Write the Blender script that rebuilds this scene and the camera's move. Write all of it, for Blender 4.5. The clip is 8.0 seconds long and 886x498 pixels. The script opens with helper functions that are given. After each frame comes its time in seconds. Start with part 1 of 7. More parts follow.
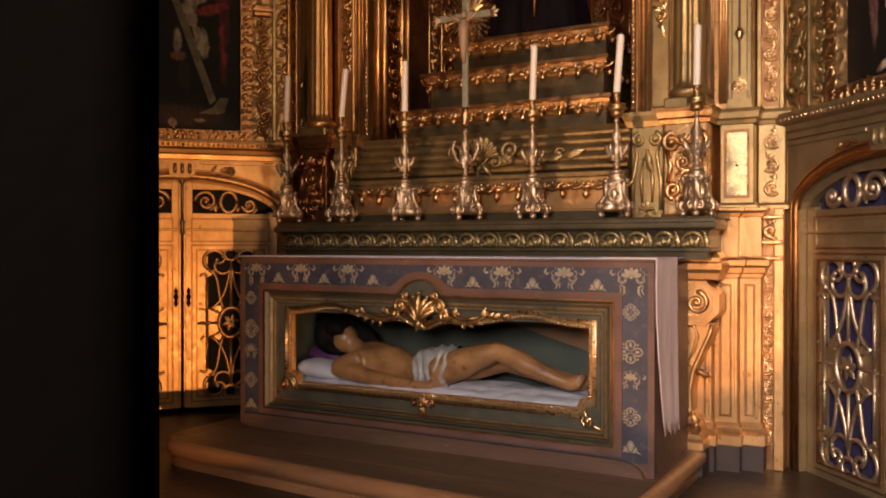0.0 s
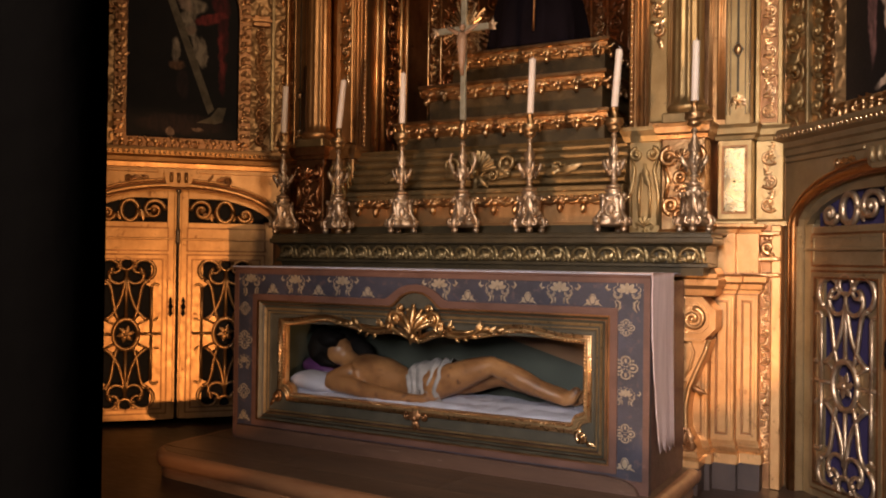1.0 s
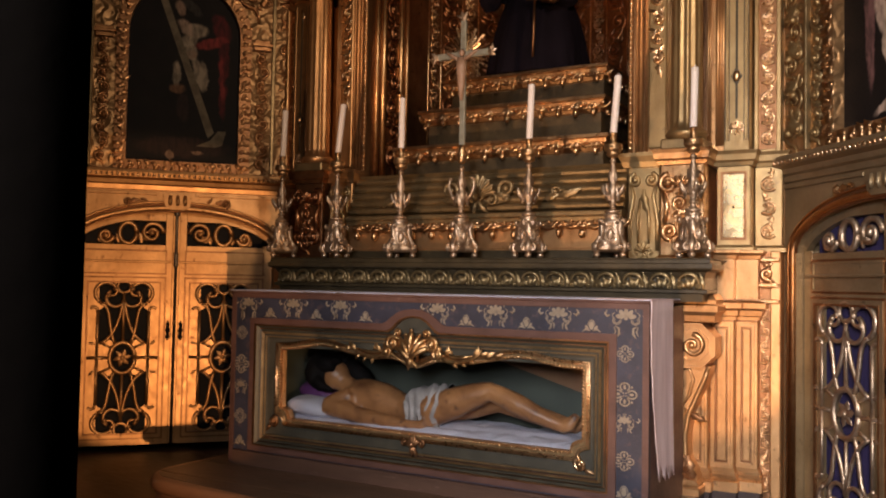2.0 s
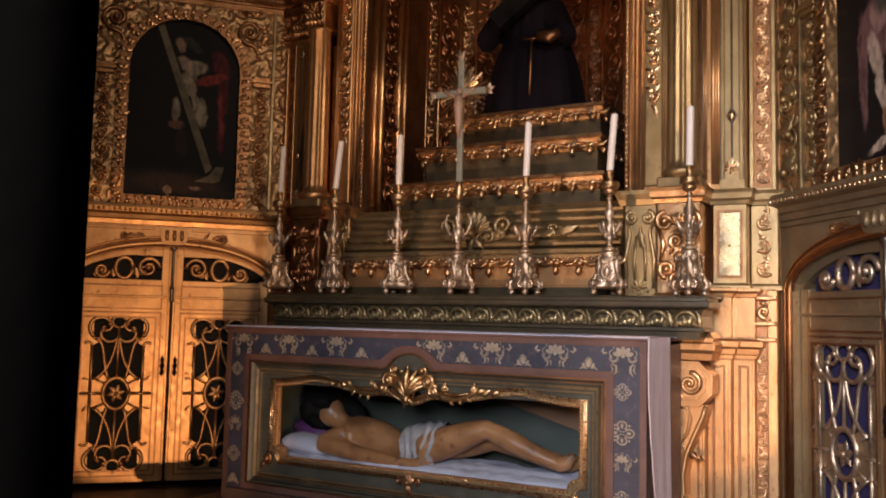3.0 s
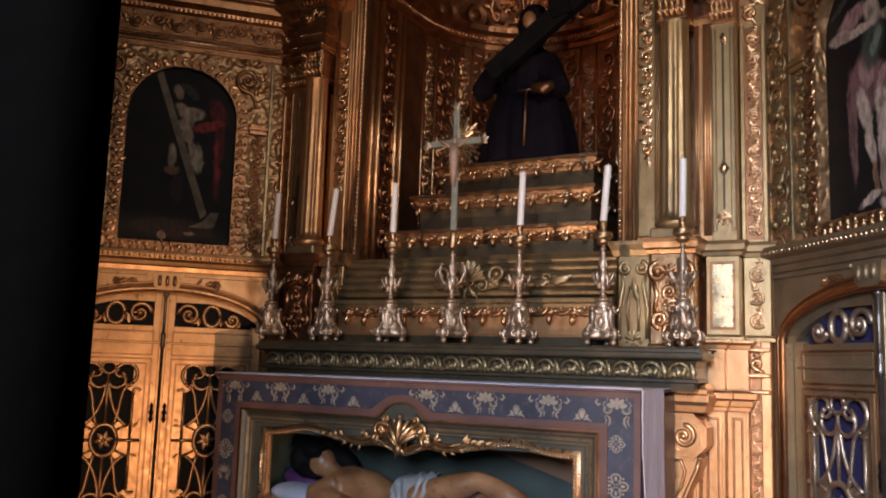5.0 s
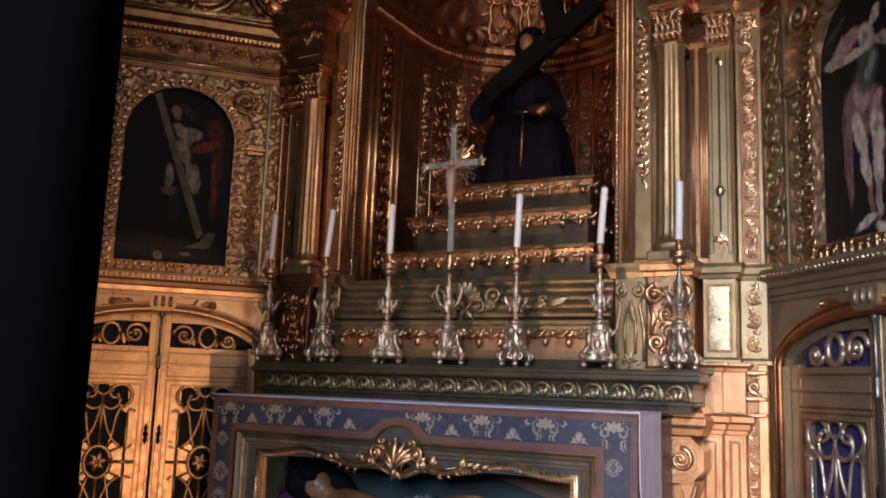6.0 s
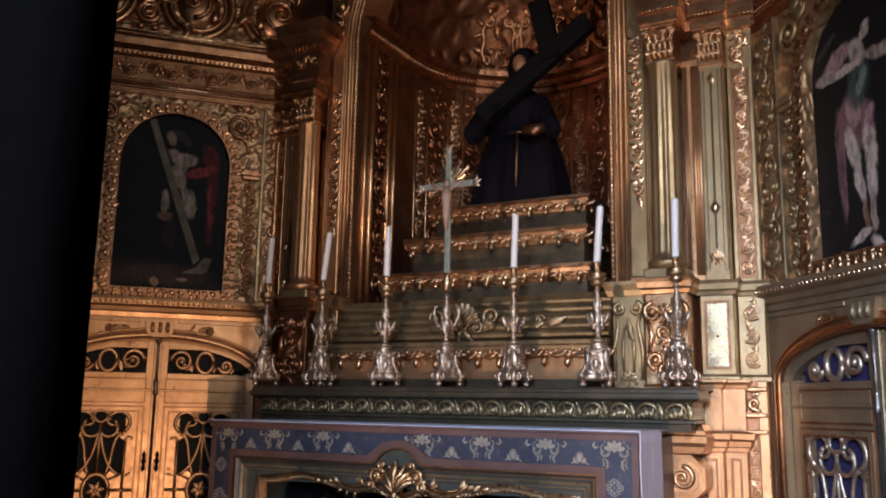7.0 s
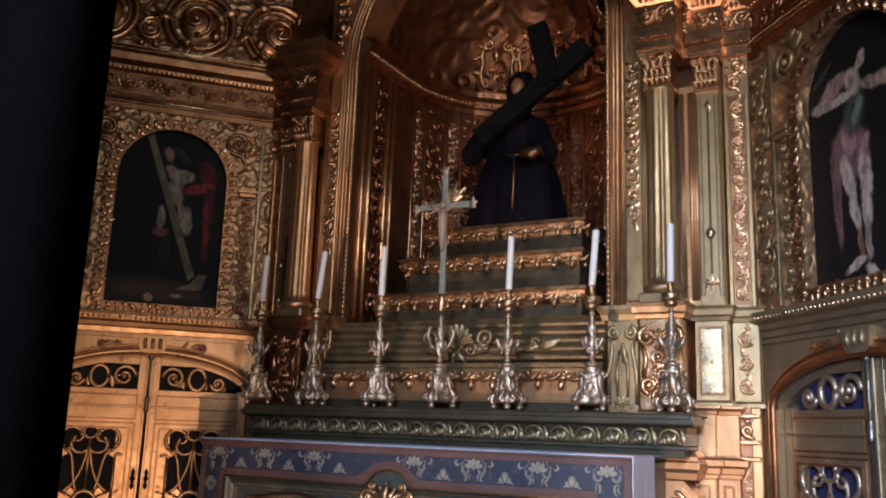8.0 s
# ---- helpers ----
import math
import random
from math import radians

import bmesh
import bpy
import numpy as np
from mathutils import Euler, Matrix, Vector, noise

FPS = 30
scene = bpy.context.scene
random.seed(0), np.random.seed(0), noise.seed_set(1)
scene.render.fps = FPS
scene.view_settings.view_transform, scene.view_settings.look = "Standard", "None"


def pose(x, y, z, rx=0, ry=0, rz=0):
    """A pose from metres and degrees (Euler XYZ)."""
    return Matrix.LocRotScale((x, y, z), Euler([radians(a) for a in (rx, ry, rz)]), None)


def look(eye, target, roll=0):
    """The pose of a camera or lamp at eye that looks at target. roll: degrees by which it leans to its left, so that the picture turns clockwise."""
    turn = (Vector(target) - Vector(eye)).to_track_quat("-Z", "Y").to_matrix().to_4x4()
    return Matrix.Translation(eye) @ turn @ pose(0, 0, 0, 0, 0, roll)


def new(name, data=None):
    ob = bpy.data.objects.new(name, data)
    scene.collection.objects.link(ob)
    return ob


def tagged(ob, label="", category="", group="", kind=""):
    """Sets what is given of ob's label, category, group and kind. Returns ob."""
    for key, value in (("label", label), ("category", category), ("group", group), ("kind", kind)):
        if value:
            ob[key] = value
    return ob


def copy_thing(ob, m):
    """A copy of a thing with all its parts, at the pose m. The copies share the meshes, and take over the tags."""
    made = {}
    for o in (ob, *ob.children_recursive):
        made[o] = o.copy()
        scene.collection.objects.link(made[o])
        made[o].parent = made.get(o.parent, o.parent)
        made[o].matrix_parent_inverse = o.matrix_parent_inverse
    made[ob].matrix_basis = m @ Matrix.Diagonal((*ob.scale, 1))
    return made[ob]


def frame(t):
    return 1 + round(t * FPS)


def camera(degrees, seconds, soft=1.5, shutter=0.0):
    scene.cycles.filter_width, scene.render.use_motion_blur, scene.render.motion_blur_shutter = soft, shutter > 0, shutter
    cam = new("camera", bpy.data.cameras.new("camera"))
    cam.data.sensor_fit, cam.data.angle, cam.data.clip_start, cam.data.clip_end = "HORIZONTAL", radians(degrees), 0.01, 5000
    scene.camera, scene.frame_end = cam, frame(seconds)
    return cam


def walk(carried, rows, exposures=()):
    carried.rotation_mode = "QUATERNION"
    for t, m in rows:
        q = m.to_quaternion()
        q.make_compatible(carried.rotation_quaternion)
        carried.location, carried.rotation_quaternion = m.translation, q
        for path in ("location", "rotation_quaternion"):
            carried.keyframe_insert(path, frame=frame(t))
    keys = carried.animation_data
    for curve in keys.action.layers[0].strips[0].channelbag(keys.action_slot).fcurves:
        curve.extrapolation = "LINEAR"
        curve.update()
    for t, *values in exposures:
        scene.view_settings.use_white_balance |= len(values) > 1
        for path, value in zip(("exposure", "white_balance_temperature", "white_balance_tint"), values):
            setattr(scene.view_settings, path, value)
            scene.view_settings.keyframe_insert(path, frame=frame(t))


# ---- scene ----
cam = camera(54.04, 8.0, soft=2.0)
PATH = [
    (0, (2.413, -3.914, 1.061), (1.428, -2.174, 1.054), 0.0),
    (0.5, (2.413, -3.900, 1.062), (1.427, -2.160, 1.064), 0.4),
    (1, (2.417, -3.883, 1.062), (1.433, -2.141, 1.084), 0.7),
    (1.5, (2.416, -3.869, 1.065), (1.432, -2.128, 1.107), 0.8),
    (3, (2.412, -3.869, 1.064), (1.438, -2.130, 1.226), 1.3),
    (3.5, (2.409, -3.869, 1.064), (1.440, -2.129, 1.252), 1.2),
    (4, (2.406, -3.870, 1.065), (1.443, -2.130, 1.280), 1.3),
    (4.5, (2.408, -3.875, 1.067), (1.449, -2.137, 1.310), 1.6),
    (6, (2.406, -3.878, 1.090), (1.459, -2.145, 1.402), 2.0),
    (6.5, (2.408, -3.876, 1.093), (1.464, -2.145, 1.428), 1.3),
    (7, (2.408, -3.877, 1.093), (1.470, -2.149, 1.452), 1.0),
    (7.5, (2.408, -3.876, 1.093), (1.476, -2.149, 1.475), 1.2),
    (8, (2.407, -3.873, 1.087), (1.481, -2.149, 1.496), 2.0),
]
walk(cam, [(t, look(e, g, r)) for t, e, g, r in PATH],
     [(0, 0.0, 7250, 18), (1.5, 0.0, 6500, 15), (3.5, 0.0, 5400, 11), (4.5, 0.0, 5030, 9), (6, 0.0, 4580, 7), (8, 0.06, 4290, 4)])

# ---- world, sun and lamps ----
world = bpy.data.worlds.new("world")
scene.world = world
world.use_nodes = True
world.node_tree.nodes["Background"].inputs[0].default_value = (0.05, 0.06, 0.08, 1)
world.node_tree.nodes["Background"].inputs[1].default_value = 0.3


def lamp(name, kind, eye, target, watts, colour, **more):
    data = bpy.data.lights.new(name, kind)
    data.energy, data.color = watts, colour
    for key, value in more.items():
        if key == "size":
            data.shape, data.size, data.size_y = "RECTANGLE", value[0], value[1]
        elif key == "radius":
            data.shadow_soft_size = value
        elif key == "spread":
            data.spread = radians(value)
        elif key == "cone":
            data.spot_size, data.spot_blend = radians(value[0]), value[1]
    ob = new(name, data)
    ob.matrix_world = look(eye, target)
    return ob


WARM = (1.0, 0.55, 0.24)
# two floor spots, an added warm fill up high and daylight from a window behind the camera
lamp("floor_spot_door", "SPOT", (2.33, -3.50, -0.08), (-2.38, 0.48, 0.95), 390, WARM, radius=0.03, cone=(20.8, 0.2))
lamp("floor_spot_pier", "SPOT", (1.64, -3.6, -0.05), (1.30, 0.8, 0.86), 215, WARM, radius=0.03, cone=(17, 0.4))
lamp("floor_spot_centre", "SPOT", (0.25, -3.4, -0.05), (0.05, 1.2, 3.2), 380, (1.0, 0.60, 0.33), radius=0.04, cone=(50, 0.9))
lamp("high_fill", "AREA", (3.2, -3.0, 3.4), (0.0, 1.2, 3.2), 35, (1.0, 0.75, 0.50), size=(0.5, 0.5), spread=128)
lamp("window_light", "AREA", (2.9, -6.5, 2.4), (1.6, 0.2, 0.62), 40, (0.97, 0.945, 0.97), size=(1.0, 1.6), spread=46)
lamp("nave_light", "AREA", (0.25, -6.85, 2.35), (0.5, 0.0, 1.9), 17, (1.0, 0.82, 0.62), size=(0.9, 1.3))


# ---- mesh kit ----
class Kit:
    """Collects vertices and faces for one mesh."""

    def __init__(self):
        self.v, self.f, self.s = [], [], []

    def add(self, verts, faces, smooth=False):
        n = len(self.v)
        self.v.extend(tuple(p) for p in verts)
        self.f.extend(tuple(i + n for i in f) for f in faces)
        self.s.extend([smooth] * len(faces))
        return self

    def join(self, other, m=None):
        vs = other.v if m is None else [tuple(m @ Vector(p)) for p in other.v]
        n = len(self.v)
        self.v.extend(vs)
        self.f.extend(tuple(i + n for i in f) for f in other.f)
        self.s.extend(other.s)
        return self

    def box(self, x0, x1, y0, y1, z0, z1, c=0.0):
        """A box; c chamfers all its edges."""
        if c <= 0:
            v = [(x, y, z) for z in (z0, z1) for x, y in ((x0, y0), (x1, y0), (x1, y1), (x0, y1))]
            return self.add(v, [(3, 2, 1, 0), (4, 5, 6, 7), (0, 1, 5, 4), (1, 2, 6, 5), (2, 3, 7, 6), (3, 0, 4, 7)])
        pts = []
        for z, d in ((z0, c), (z0 + c, 0), (z1 - c, 0), (z1, c)):
            pts += [(x0 + d + (c if not d else 0), y0 + d, z), (x1 - d - (c if not d else 0), y0 + d, z), (x1 - d, y0 + d + (c if not d else 0), z),
                    (x1 - d, y1 - d - (c if not d else 0), z), (x1 - d - (c if not d else 0), y1 - d, z), (x0 + d + (c if not d else 0), y1 - d, z),
                    (x0 + d, y1 - d - (c if not d else 0), z), (x0 + d, y0 + d + (c if not d else 0), z)]
        faces = [tuple(range(7, -1, -1)), tuple(range(24, 32))]
        for k in range(3):
            for i in range(8):
                faces.append((k * 8 + i, k * 8 + (i + 1) % 8, k * 8 + 8 + (i + 1) % 8, k * 8 + 8 + i))
        return self.add(pts, faces)

    def sweep(self, path, profile, closed=False, smooth=False, caps=True):
        """Sweeps a profile of (out, up) along a plan path of (x, y); out is to the path's right."""
        n, m, pts = len(path), len(profile), []
        for i in range(n):
            a = Vector(path[i - 1] if (i or closed) else path[0])
            b = Vector(path[i])
            c = Vector(path[(i + 1) % n] if (i < n - 1 or closed) else path[-1])
            d1, d2 = (b - a), (c - b)
            d1 = d1.normalized() if d1.length > 1e-9 else d2.normalized()
            d2 = d2.normalized() if d2.length > 1e-9 else d1
            n1, n2 = Vector((d1.y, -d1.x)), Vector((d2.y, -d2.x))
            nn = n1 + n2
            nn = nn / max(0.35, nn.dot(n1))
            for o, u in profile:
                pts.append((b.x + nn.x * o, b.y + nn.y * o, u))
        faces = []
        for i in range(n if closed else n - 1):
            for j in range(m - 1):
                a, b = i * m + j, ((i + 1) % n) * m + j
                faces.append((a, b, b + 1, a + 1))
        self.add(pts, faces, smooth)
        if caps and not closed:
            self.add(pts[:m], [tuple(range(m))])
            self.add(pts[-m:], [tuple(range(m - 1, -1, -1))])
        return self

    def tube(self, path, radii, sides=6, flat=1.0, smooth=True, axis=(0, 1, 0)):
        """A tapered tube along 3D points; flat squeezes it along axis."""
        P = [Vector(p) for p in path]
        n = len(P)
        if not hasattr(radii, "__len__"):
            radii = [radii] * n
        ax, pts = Vector(axis), []
        for i in range(n):
            d = (P[min(i + 1, n - 1)] - P[max(i - 1, 0)]).normalized()
            s = d.cross(ax)
            s = s.normalized() if s.length > 1e-6 else Vector((1, 0, 0))
            t = s.cross(d).normalized()
            for k in range(sides):
                a = 2 * math.pi * k / sides
                pts.append(P[i] + s * (radii[i] * math.cos(a)) + t * (radii[i] * flat * math.sin(a)))
        faces = [(i * sides + k, i * sides + (k + 1) % sides, (i + 1) * sides + (k + 1) % sides, (i + 1) * sides + k) for i in range(n - 1) for k in range(sides)]
        faces += [tuple(range(sides - 1, -1, -1)), tuple((n - 1) * sides + k for k in range(sides))]
        return self.add(pts, faces, smooth)

    def lathe(self, profile, centre=(0, 0, 0), sides=20, smooth=True, squash=None):
        """Turns (radius, height) round z; squash(angle, height) scales the radius."""
        cx, cy, cz = centre
        pts = []
        for r, h in profile:
            for k in range(sides):
                a = 2 * math.pi * k / sides
                q = r * (squash(a, h) if squash else 1)
                pts.append((cx + q * math.cos(a), cy + q * math.sin(a), cz + h))
        n = len(profile)
        faces = [(i * sides + k, i * sides + (k + 1) % sides, (i + 1) * sides + (k + 1) % sides, (i + 1) * sides + k) for i in range(n - 1) for k in range(sides)]
        faces += [tuple(range(sides - 1, -1, -1)), tuple((n - 1) * sides + k for k in range(sides))]
        return self.add(pts, faces, smooth)

    def blob(self, c, r, u=8, w=5, m=None):
        """An ellipsoid at c with radii r, turned by m."""
        pts = [Vector((0, 0, -r[2]))]
        for i in range(1, w):
            b = -math.pi / 2 + math.pi * i / w
            pts += [Vector((r[0] * math.cos(b) * math.cos(2 * math.pi * k / u), r[1] * math.cos(b) * math.sin(2 * math.pi * k / u), r[2] * math.sin(b))) for k in range(u)]
        pts.append(Vector((0, 0, r[2])))
        if m is not None:
            pts = [m @ p for p in pts]
        pts = [p + Vector(c) for p in pts]
        faces = [(0, 1 + (k + 1) % u, 1 + k) for k in range(u)]
        for i in range(w - 2):
            faces += [(1 + i * u + k, 1 + i * u + (k + 1) % u, 1 + (i + 1) * u + (k + 1) % u, 1 + (i + 1) * u + k) for k in range(u)]
        e, last = len(pts) - 1, 1 + (w - 2) * u
        faces += [(last + k, last + (k + 1) % u, e) for k in range(u)]
        return self.add(pts, faces, True)

    def slab(self, outline, y0, y1):
        """Extrudes a closed (x, z) outline from y0 (front) to y1."""
        n = len(outline)
        v = [(x, y0, z) for x, z in outline] + [(x, y1, z) for x, z in outline]
        f = [tuple(range(n)), tuple(range(2 * n - 1, n - 1, -1))]
        f += [((i + 1) % n, i, n + i, n + (i + 1) % n) for i in range(n)]
        return self.add(v, f)

    def ring(self, outer, inner, y0, y1):
        """A flat frame between two closed (x, z) outlines with equal counts."""
        n = len(outer)
        v = [(x, y0, z) for x, z in outer] + [(x, y0, z) for x, z in inner] + [(x, y1, z) for x, z in outer] + [(x, y1, z) for x, z in inner]
        f = []
        for i in range(n):
            j = (i + 1) % n
            f += [(i, j, n + j, n + i), (j, i, 2 * n + i, 2 * n + j), (n + i, n + j, 3 * n + j, 3 * n + i), (2 * n + j, 2 * n + i, 3 * n + i, 3 * n + j)]
        return self.add(v, f)

    def leaf(self, x, z, length, width, angle, y=0.0, depth=0.02, lobes=3):
        """A carved acanthus leaf on a plane facing -y: a lobed, domed blade."""
        n, pts = 7, []
        ca, sa = math.cos(angle), math.sin(angle)
        for i in range(n):
            t = i / (n - 1)
            w = width * (math.sin(math.pi * (0.12 + 0.86 * t)) * (0.78 + 0.22 * math.cos(lobes * 2 * math.pi * t)))
            lift = depth * math.sin(math.pi * min(1, 0.2 + t * 0.9)) + depth * 0.5 * t * t
            bend = 0.25 * length * t * t
            for q, h in ((-1, 0.1), (-0.5, 0.75), (0, 0.5), (0.5, 1.0), (1, 0.1)):
                lx, lz = t * length, q * w * 0.5 + bend
                pts.append((x + lx * ca - lz * sa, y - lift * h - 0.002, z + lx * sa + lz * ca))
        faces = [(i * 5 + k, (i + 1) * 5 + k, (i + 1) * 5 + k + 1, i * 5 + k + 1) for i in range(n - 1) for k in range(4)]
        return self.add(pts, faces, True)

    def spiral(self, x, z, r, turns=1.4, start=0.0, hand=1, y=0.0, thick=0.012, tail=None):
        """A C-scroll that winds in to a round eye; tail = (x, z) from which its stem comes."""
        pts, rad, n = [], [], int(14 * turns) + 4
        for i in range(n):
            t = i / (n - 1)
            a = start + hand * turns * 2 * math.pi * t
            q = r * (1 - 0.8 * t)
            pts.append((x + q * math.cos(a), y - thick * (0.5 + 0.7 * t), z + q * math.sin(a)))
            rad.append(thick * (1.05 - 0.45 * t))
        if tail is not None:
            p0 = Vector((tail[0], y - thick * 0.4, tail[1]))
            p1 = Vector(pts[0])
            d = Vector((-math.sin(start) * hand, 0, math.cos(start) * hand)) * -1
            c = p1 + d * (p1 - p0).length * 0.45
            more = [p0.lerp(c, k / 6).lerp(c.lerp(p1, k / 6), k / 6) for k in range(6)]
            pts = [tuple(p) for p in more] + pts
            rad = [thick * (0.5 + 0.5 * k / 6) for k in range(6)] + rad
        self.tube(pts, rad, 5)
        return self.blob((x, y - thick * 1.2, z), (thick * 1.35, thick * 1.2, thick * 1.35), 7, 4)


def mesh_of(name, kit):
    me = bpy.data.meshes.new(name)
    me.from_pydata(kit.v, [], kit.f)
    me.polygons.foreach_set("use_smooth", kit.s)
    me.update()
    return me


def part(name, kit, material, parent=None, label="", at=None):
    """Links a kit as ONE mesh object under a thing or a part."""
    ob = new(name, mesh_of(name, kit))
    ob.data.materials.append(material)
    if parent is not None:
        ob.parent = parent
    if at is not None:
        ob.matrix_basis = at
    if label:
        tagged(ob, label)
    return ob


def thing(name, label, category, at=None, group="", kind=""):
    ob = new(name)
    ob.empty_display_size = 0.1
    if at is not None:
        ob.matrix_basis = at
    return tagged(ob, label, category, group, kind)


def arch(half, spring, rise, n=18, base=None):
    """Outline of an arched opening, from its lower left corner round the top to its lower right."""
    pts = [] if base is None else [(-half, base)]
    pts += [(-half * math.cos(math.pi * i / n), spring + rise * math.sin(math.pi * i / n)) for i in range(n + 1)]
    return pts if base is None else pts + [(half, base)]


# ---- materials ----
def material(name, base, rough=0.5, metal=0.0, second=None, scale=8.0, mix=0.5, bump=0.0, bump_scale=60.0, stretch=(1, 1, 1), wear=None, coat=0.0, spec=0.5, worn=0.60, carve=0.0, carve_scale=14.0):
    """A procedural surface: two tones in coarse noise, fine noise in tone, gloss and relief."""
    mat = bpy.data.materials.new(name)
    mat.use_nodes = True
    nt = mat.node_tree
    nodes, links = nt.nodes, nt.links
    b = nodes["Principled BSDF"]
    co = nodes.new("ShaderNodeTexCoord")
    mp = nodes.new("ShaderNodeMapping")
    mp.inputs["Scale"].default_value = stretch
    links.new(co.outputs["Object"], mp.inputs[0])
    coarse = nodes.new("ShaderNodeTexNoise")
    coarse.inputs["Scale"].default_value, coarse.inputs["Detail"].default_value, coarse.inputs["Roughness"].default_value = scale, 6, 0.65
    links.new(mp.outputs[0], coarse.inputs["Vector"])
    ramp = nodes.new("ShaderNodeValToRGB")
    ramp.color_ramp.elements[0].position, ramp.color_ramp.elements[1].position = 0.5 - 0.22, 0.5 + 0.22
    second = second or tuple(c * 0.6 for c in base)
    ramp.color_ramp.elements[0].color, ramp.color_ramp.elements[1].color = (*second, 1), (*base, 1)
    links.new(coarse.outputs["Fac"], ramp.inputs[0])
    colour = ramp.outputs[0]
    fine = nodes.new("ShaderNodeTexNoise")
    fine.inputs["Scale"].default_value, fine.inputs["Detail"].default_value = bump_scale, 4
    links.new(mp.outputs[0], fine.inputs["Vector"])
    if wear:
        wr = nodes.new("ShaderNodeValToRGB")
        wr.color_ramp.elements[0].position, wr.color_ramp.elements[1].position = worn, worn + 0.08
        wn = nodes.new("ShaderNodeTexNoise")
        wn.inputs["Scale"].default_value, wn.inputs["Detail"].default_value, wn.inputs["Roughness"].default_value = scale * 3.1, 8, 0.7
        links.new(mp.outputs[0], wn.inputs["Vector"])
        links.new(wn.outputs["Fac"], wr.inputs[0])
        mx = nodes.new("ShaderNodeMixRGB")
        mx.inputs[2].default_value = (*wear, 1)
        links.new(wr.outputs[0], mx.inputs[0])
        links.new(colour, mx.inputs[1])
        colour = mx.outputs[0]
    links.new(colour, b.inputs["Base Color"])
    rr = nodes.new("ShaderNodeMapRange")
    rr.inputs["To Min"].default_value, rr.inputs["To Max"].default_value = max(0.03, rough - 0.14), min(1, rough + 0.14)
    links.new(fine.outputs["Fac"], rr.inputs["Value"])
    links.new(rr.outputs[0], b.inputs["Roughness"])
    b.inputs["Metallic"].default_value = metal
    b.inputs["Coat Weight"].default_value = coat
    b.inputs["Specular IOR Level"].default_value = spec
    last = None
    if bump > 0:
        bp = nodes.new("ShaderNodeBump")
        bp.inputs["Strength"].default_value, bp.inputs["Distance"].default_value = bump, 0.01
        links.new(fine.outputs["Fac"], bp.inputs["Height"])
        last = bp
    if carve > 0:
        warp = nodes.new("ShaderNodeTexNoise")
        warp.inputs["Scale"].default_value = carve_scale * 0.6
        links.new(mp.outputs[0], warp.inputs["Vector"])
        addv = nodes.new("ShaderNodeVectorMath")
        addv.operation = "MULTIPLY_ADD"
        addv.inputs[1].default_value = (0.12, 0.12, 0.12)
        links.new(warp.outputs["Color"], addv.inputs[0])
        links.new(mp.outputs[0], addv.inputs[2])
        vo = nodes.new("ShaderNodeTexVoronoi")
        vo.feature = "SMOOTH_F1"
        vo.inputs["Scale"].default_value = carve_scale
        links.new(addv.outputs[0], vo.inputs["Vector"])
        wv = nodes.new("ShaderNodeMath")
        wv.operation = "SINE"
        ml = nodes.new("ShaderNodeMath")
        ml.operation = "MULTIPLY"
        ml.inputs[1].default_value = 16.0
        links.new(vo.outputs["Distance"], ml.inputs[0])
        links.new(ml.outputs[0], wv.inputs[0])
        b2 = nodes.new("ShaderNodeBump")
        b2.inputs["Strength"].default_value, b2.inputs["Distance"].default_value = carve, 0.02
        links.new(wv.outputs[0], b2.inputs["Height"])
        if last:
            links.new(last.outputs[0], b2.inputs["Normal"])
        last = b2
    if last:
        links.new(last.outputs[0], b.inputs["Normal"])
    return mat


GOLD = material("aged_gold", (0.78, 0.49, 0.24), 0.34, 1.0, (0.38, 0.19, 0.08), 9, bump=0.3, bump_scale=45, wear=(0.13, 0.06, 0.03))
GOLD_BRIGHT = material("burnished_gold", (0.90, 0.62, 0.34), 0.30, 1.0, (0.58, 0.35, 0.17), 12, bump=0.2, bump_scale=70, wear=(0.2, 0.1, 0.05))
GOLD_POLISHED = material("polished_gold", (0.92, 0.58, 0.27), 0.34, 1.0, (0.66, 0.38, 0.16), 10, bump=0.06, wear=(0.3, 0.15, 0.06), worn=0.68)
GOLD_MOULDING = material("reddish_gilt_moulding", (0.74, 0.42, 0.19), 0.33, 1.0, (0.40, 0.19, 0.078), 7, bump=0.05, bump_scale=40, wear=(0.14, 0.06, 0.03), worn=0.64)
GOLD_PLAIN = material("gilded_wood", (0.68, 0.385, 0.165), 0.40, 0.85, (0.40, 0.205, 0.08), 6, bump=0.14, bump_scale=34, stretch=(1, 1, 0.7), wear=(0.22, 0.10, 0.04), worn=0.60)
GOLD_CARVED = material("carved_gold_ground", (0.64, 0.385, 0.175), 0.44, 0.82, (0.34, 0.19, 0.083), 10, bump=0.2, carve=0.34, carve_scale=11)
# gilding with shade in its colour, for recesses, grooves and dark parts
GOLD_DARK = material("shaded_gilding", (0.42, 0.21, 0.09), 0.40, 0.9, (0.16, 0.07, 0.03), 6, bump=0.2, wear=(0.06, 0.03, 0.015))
BURNISHED = material("burnished_pale_gold", (0.92, 0.74, 0.44), 0.27, 0.95, (0.74, 0.55, 0.30), 9, bump=0.06, bump_scale=30, wear=(0.5, 0.32, 0.15), worn=0.70)
VAULT_GILT = material("shaded_carved_vault_gilding", (0.36, 0.16, 0.066), 0.46, 0.9, (0.15, 0.062, 0.026), 5, bump=0.15, wear=(0.06, 0.026, 0.012), carve=0.55, carve_scale=4.5)
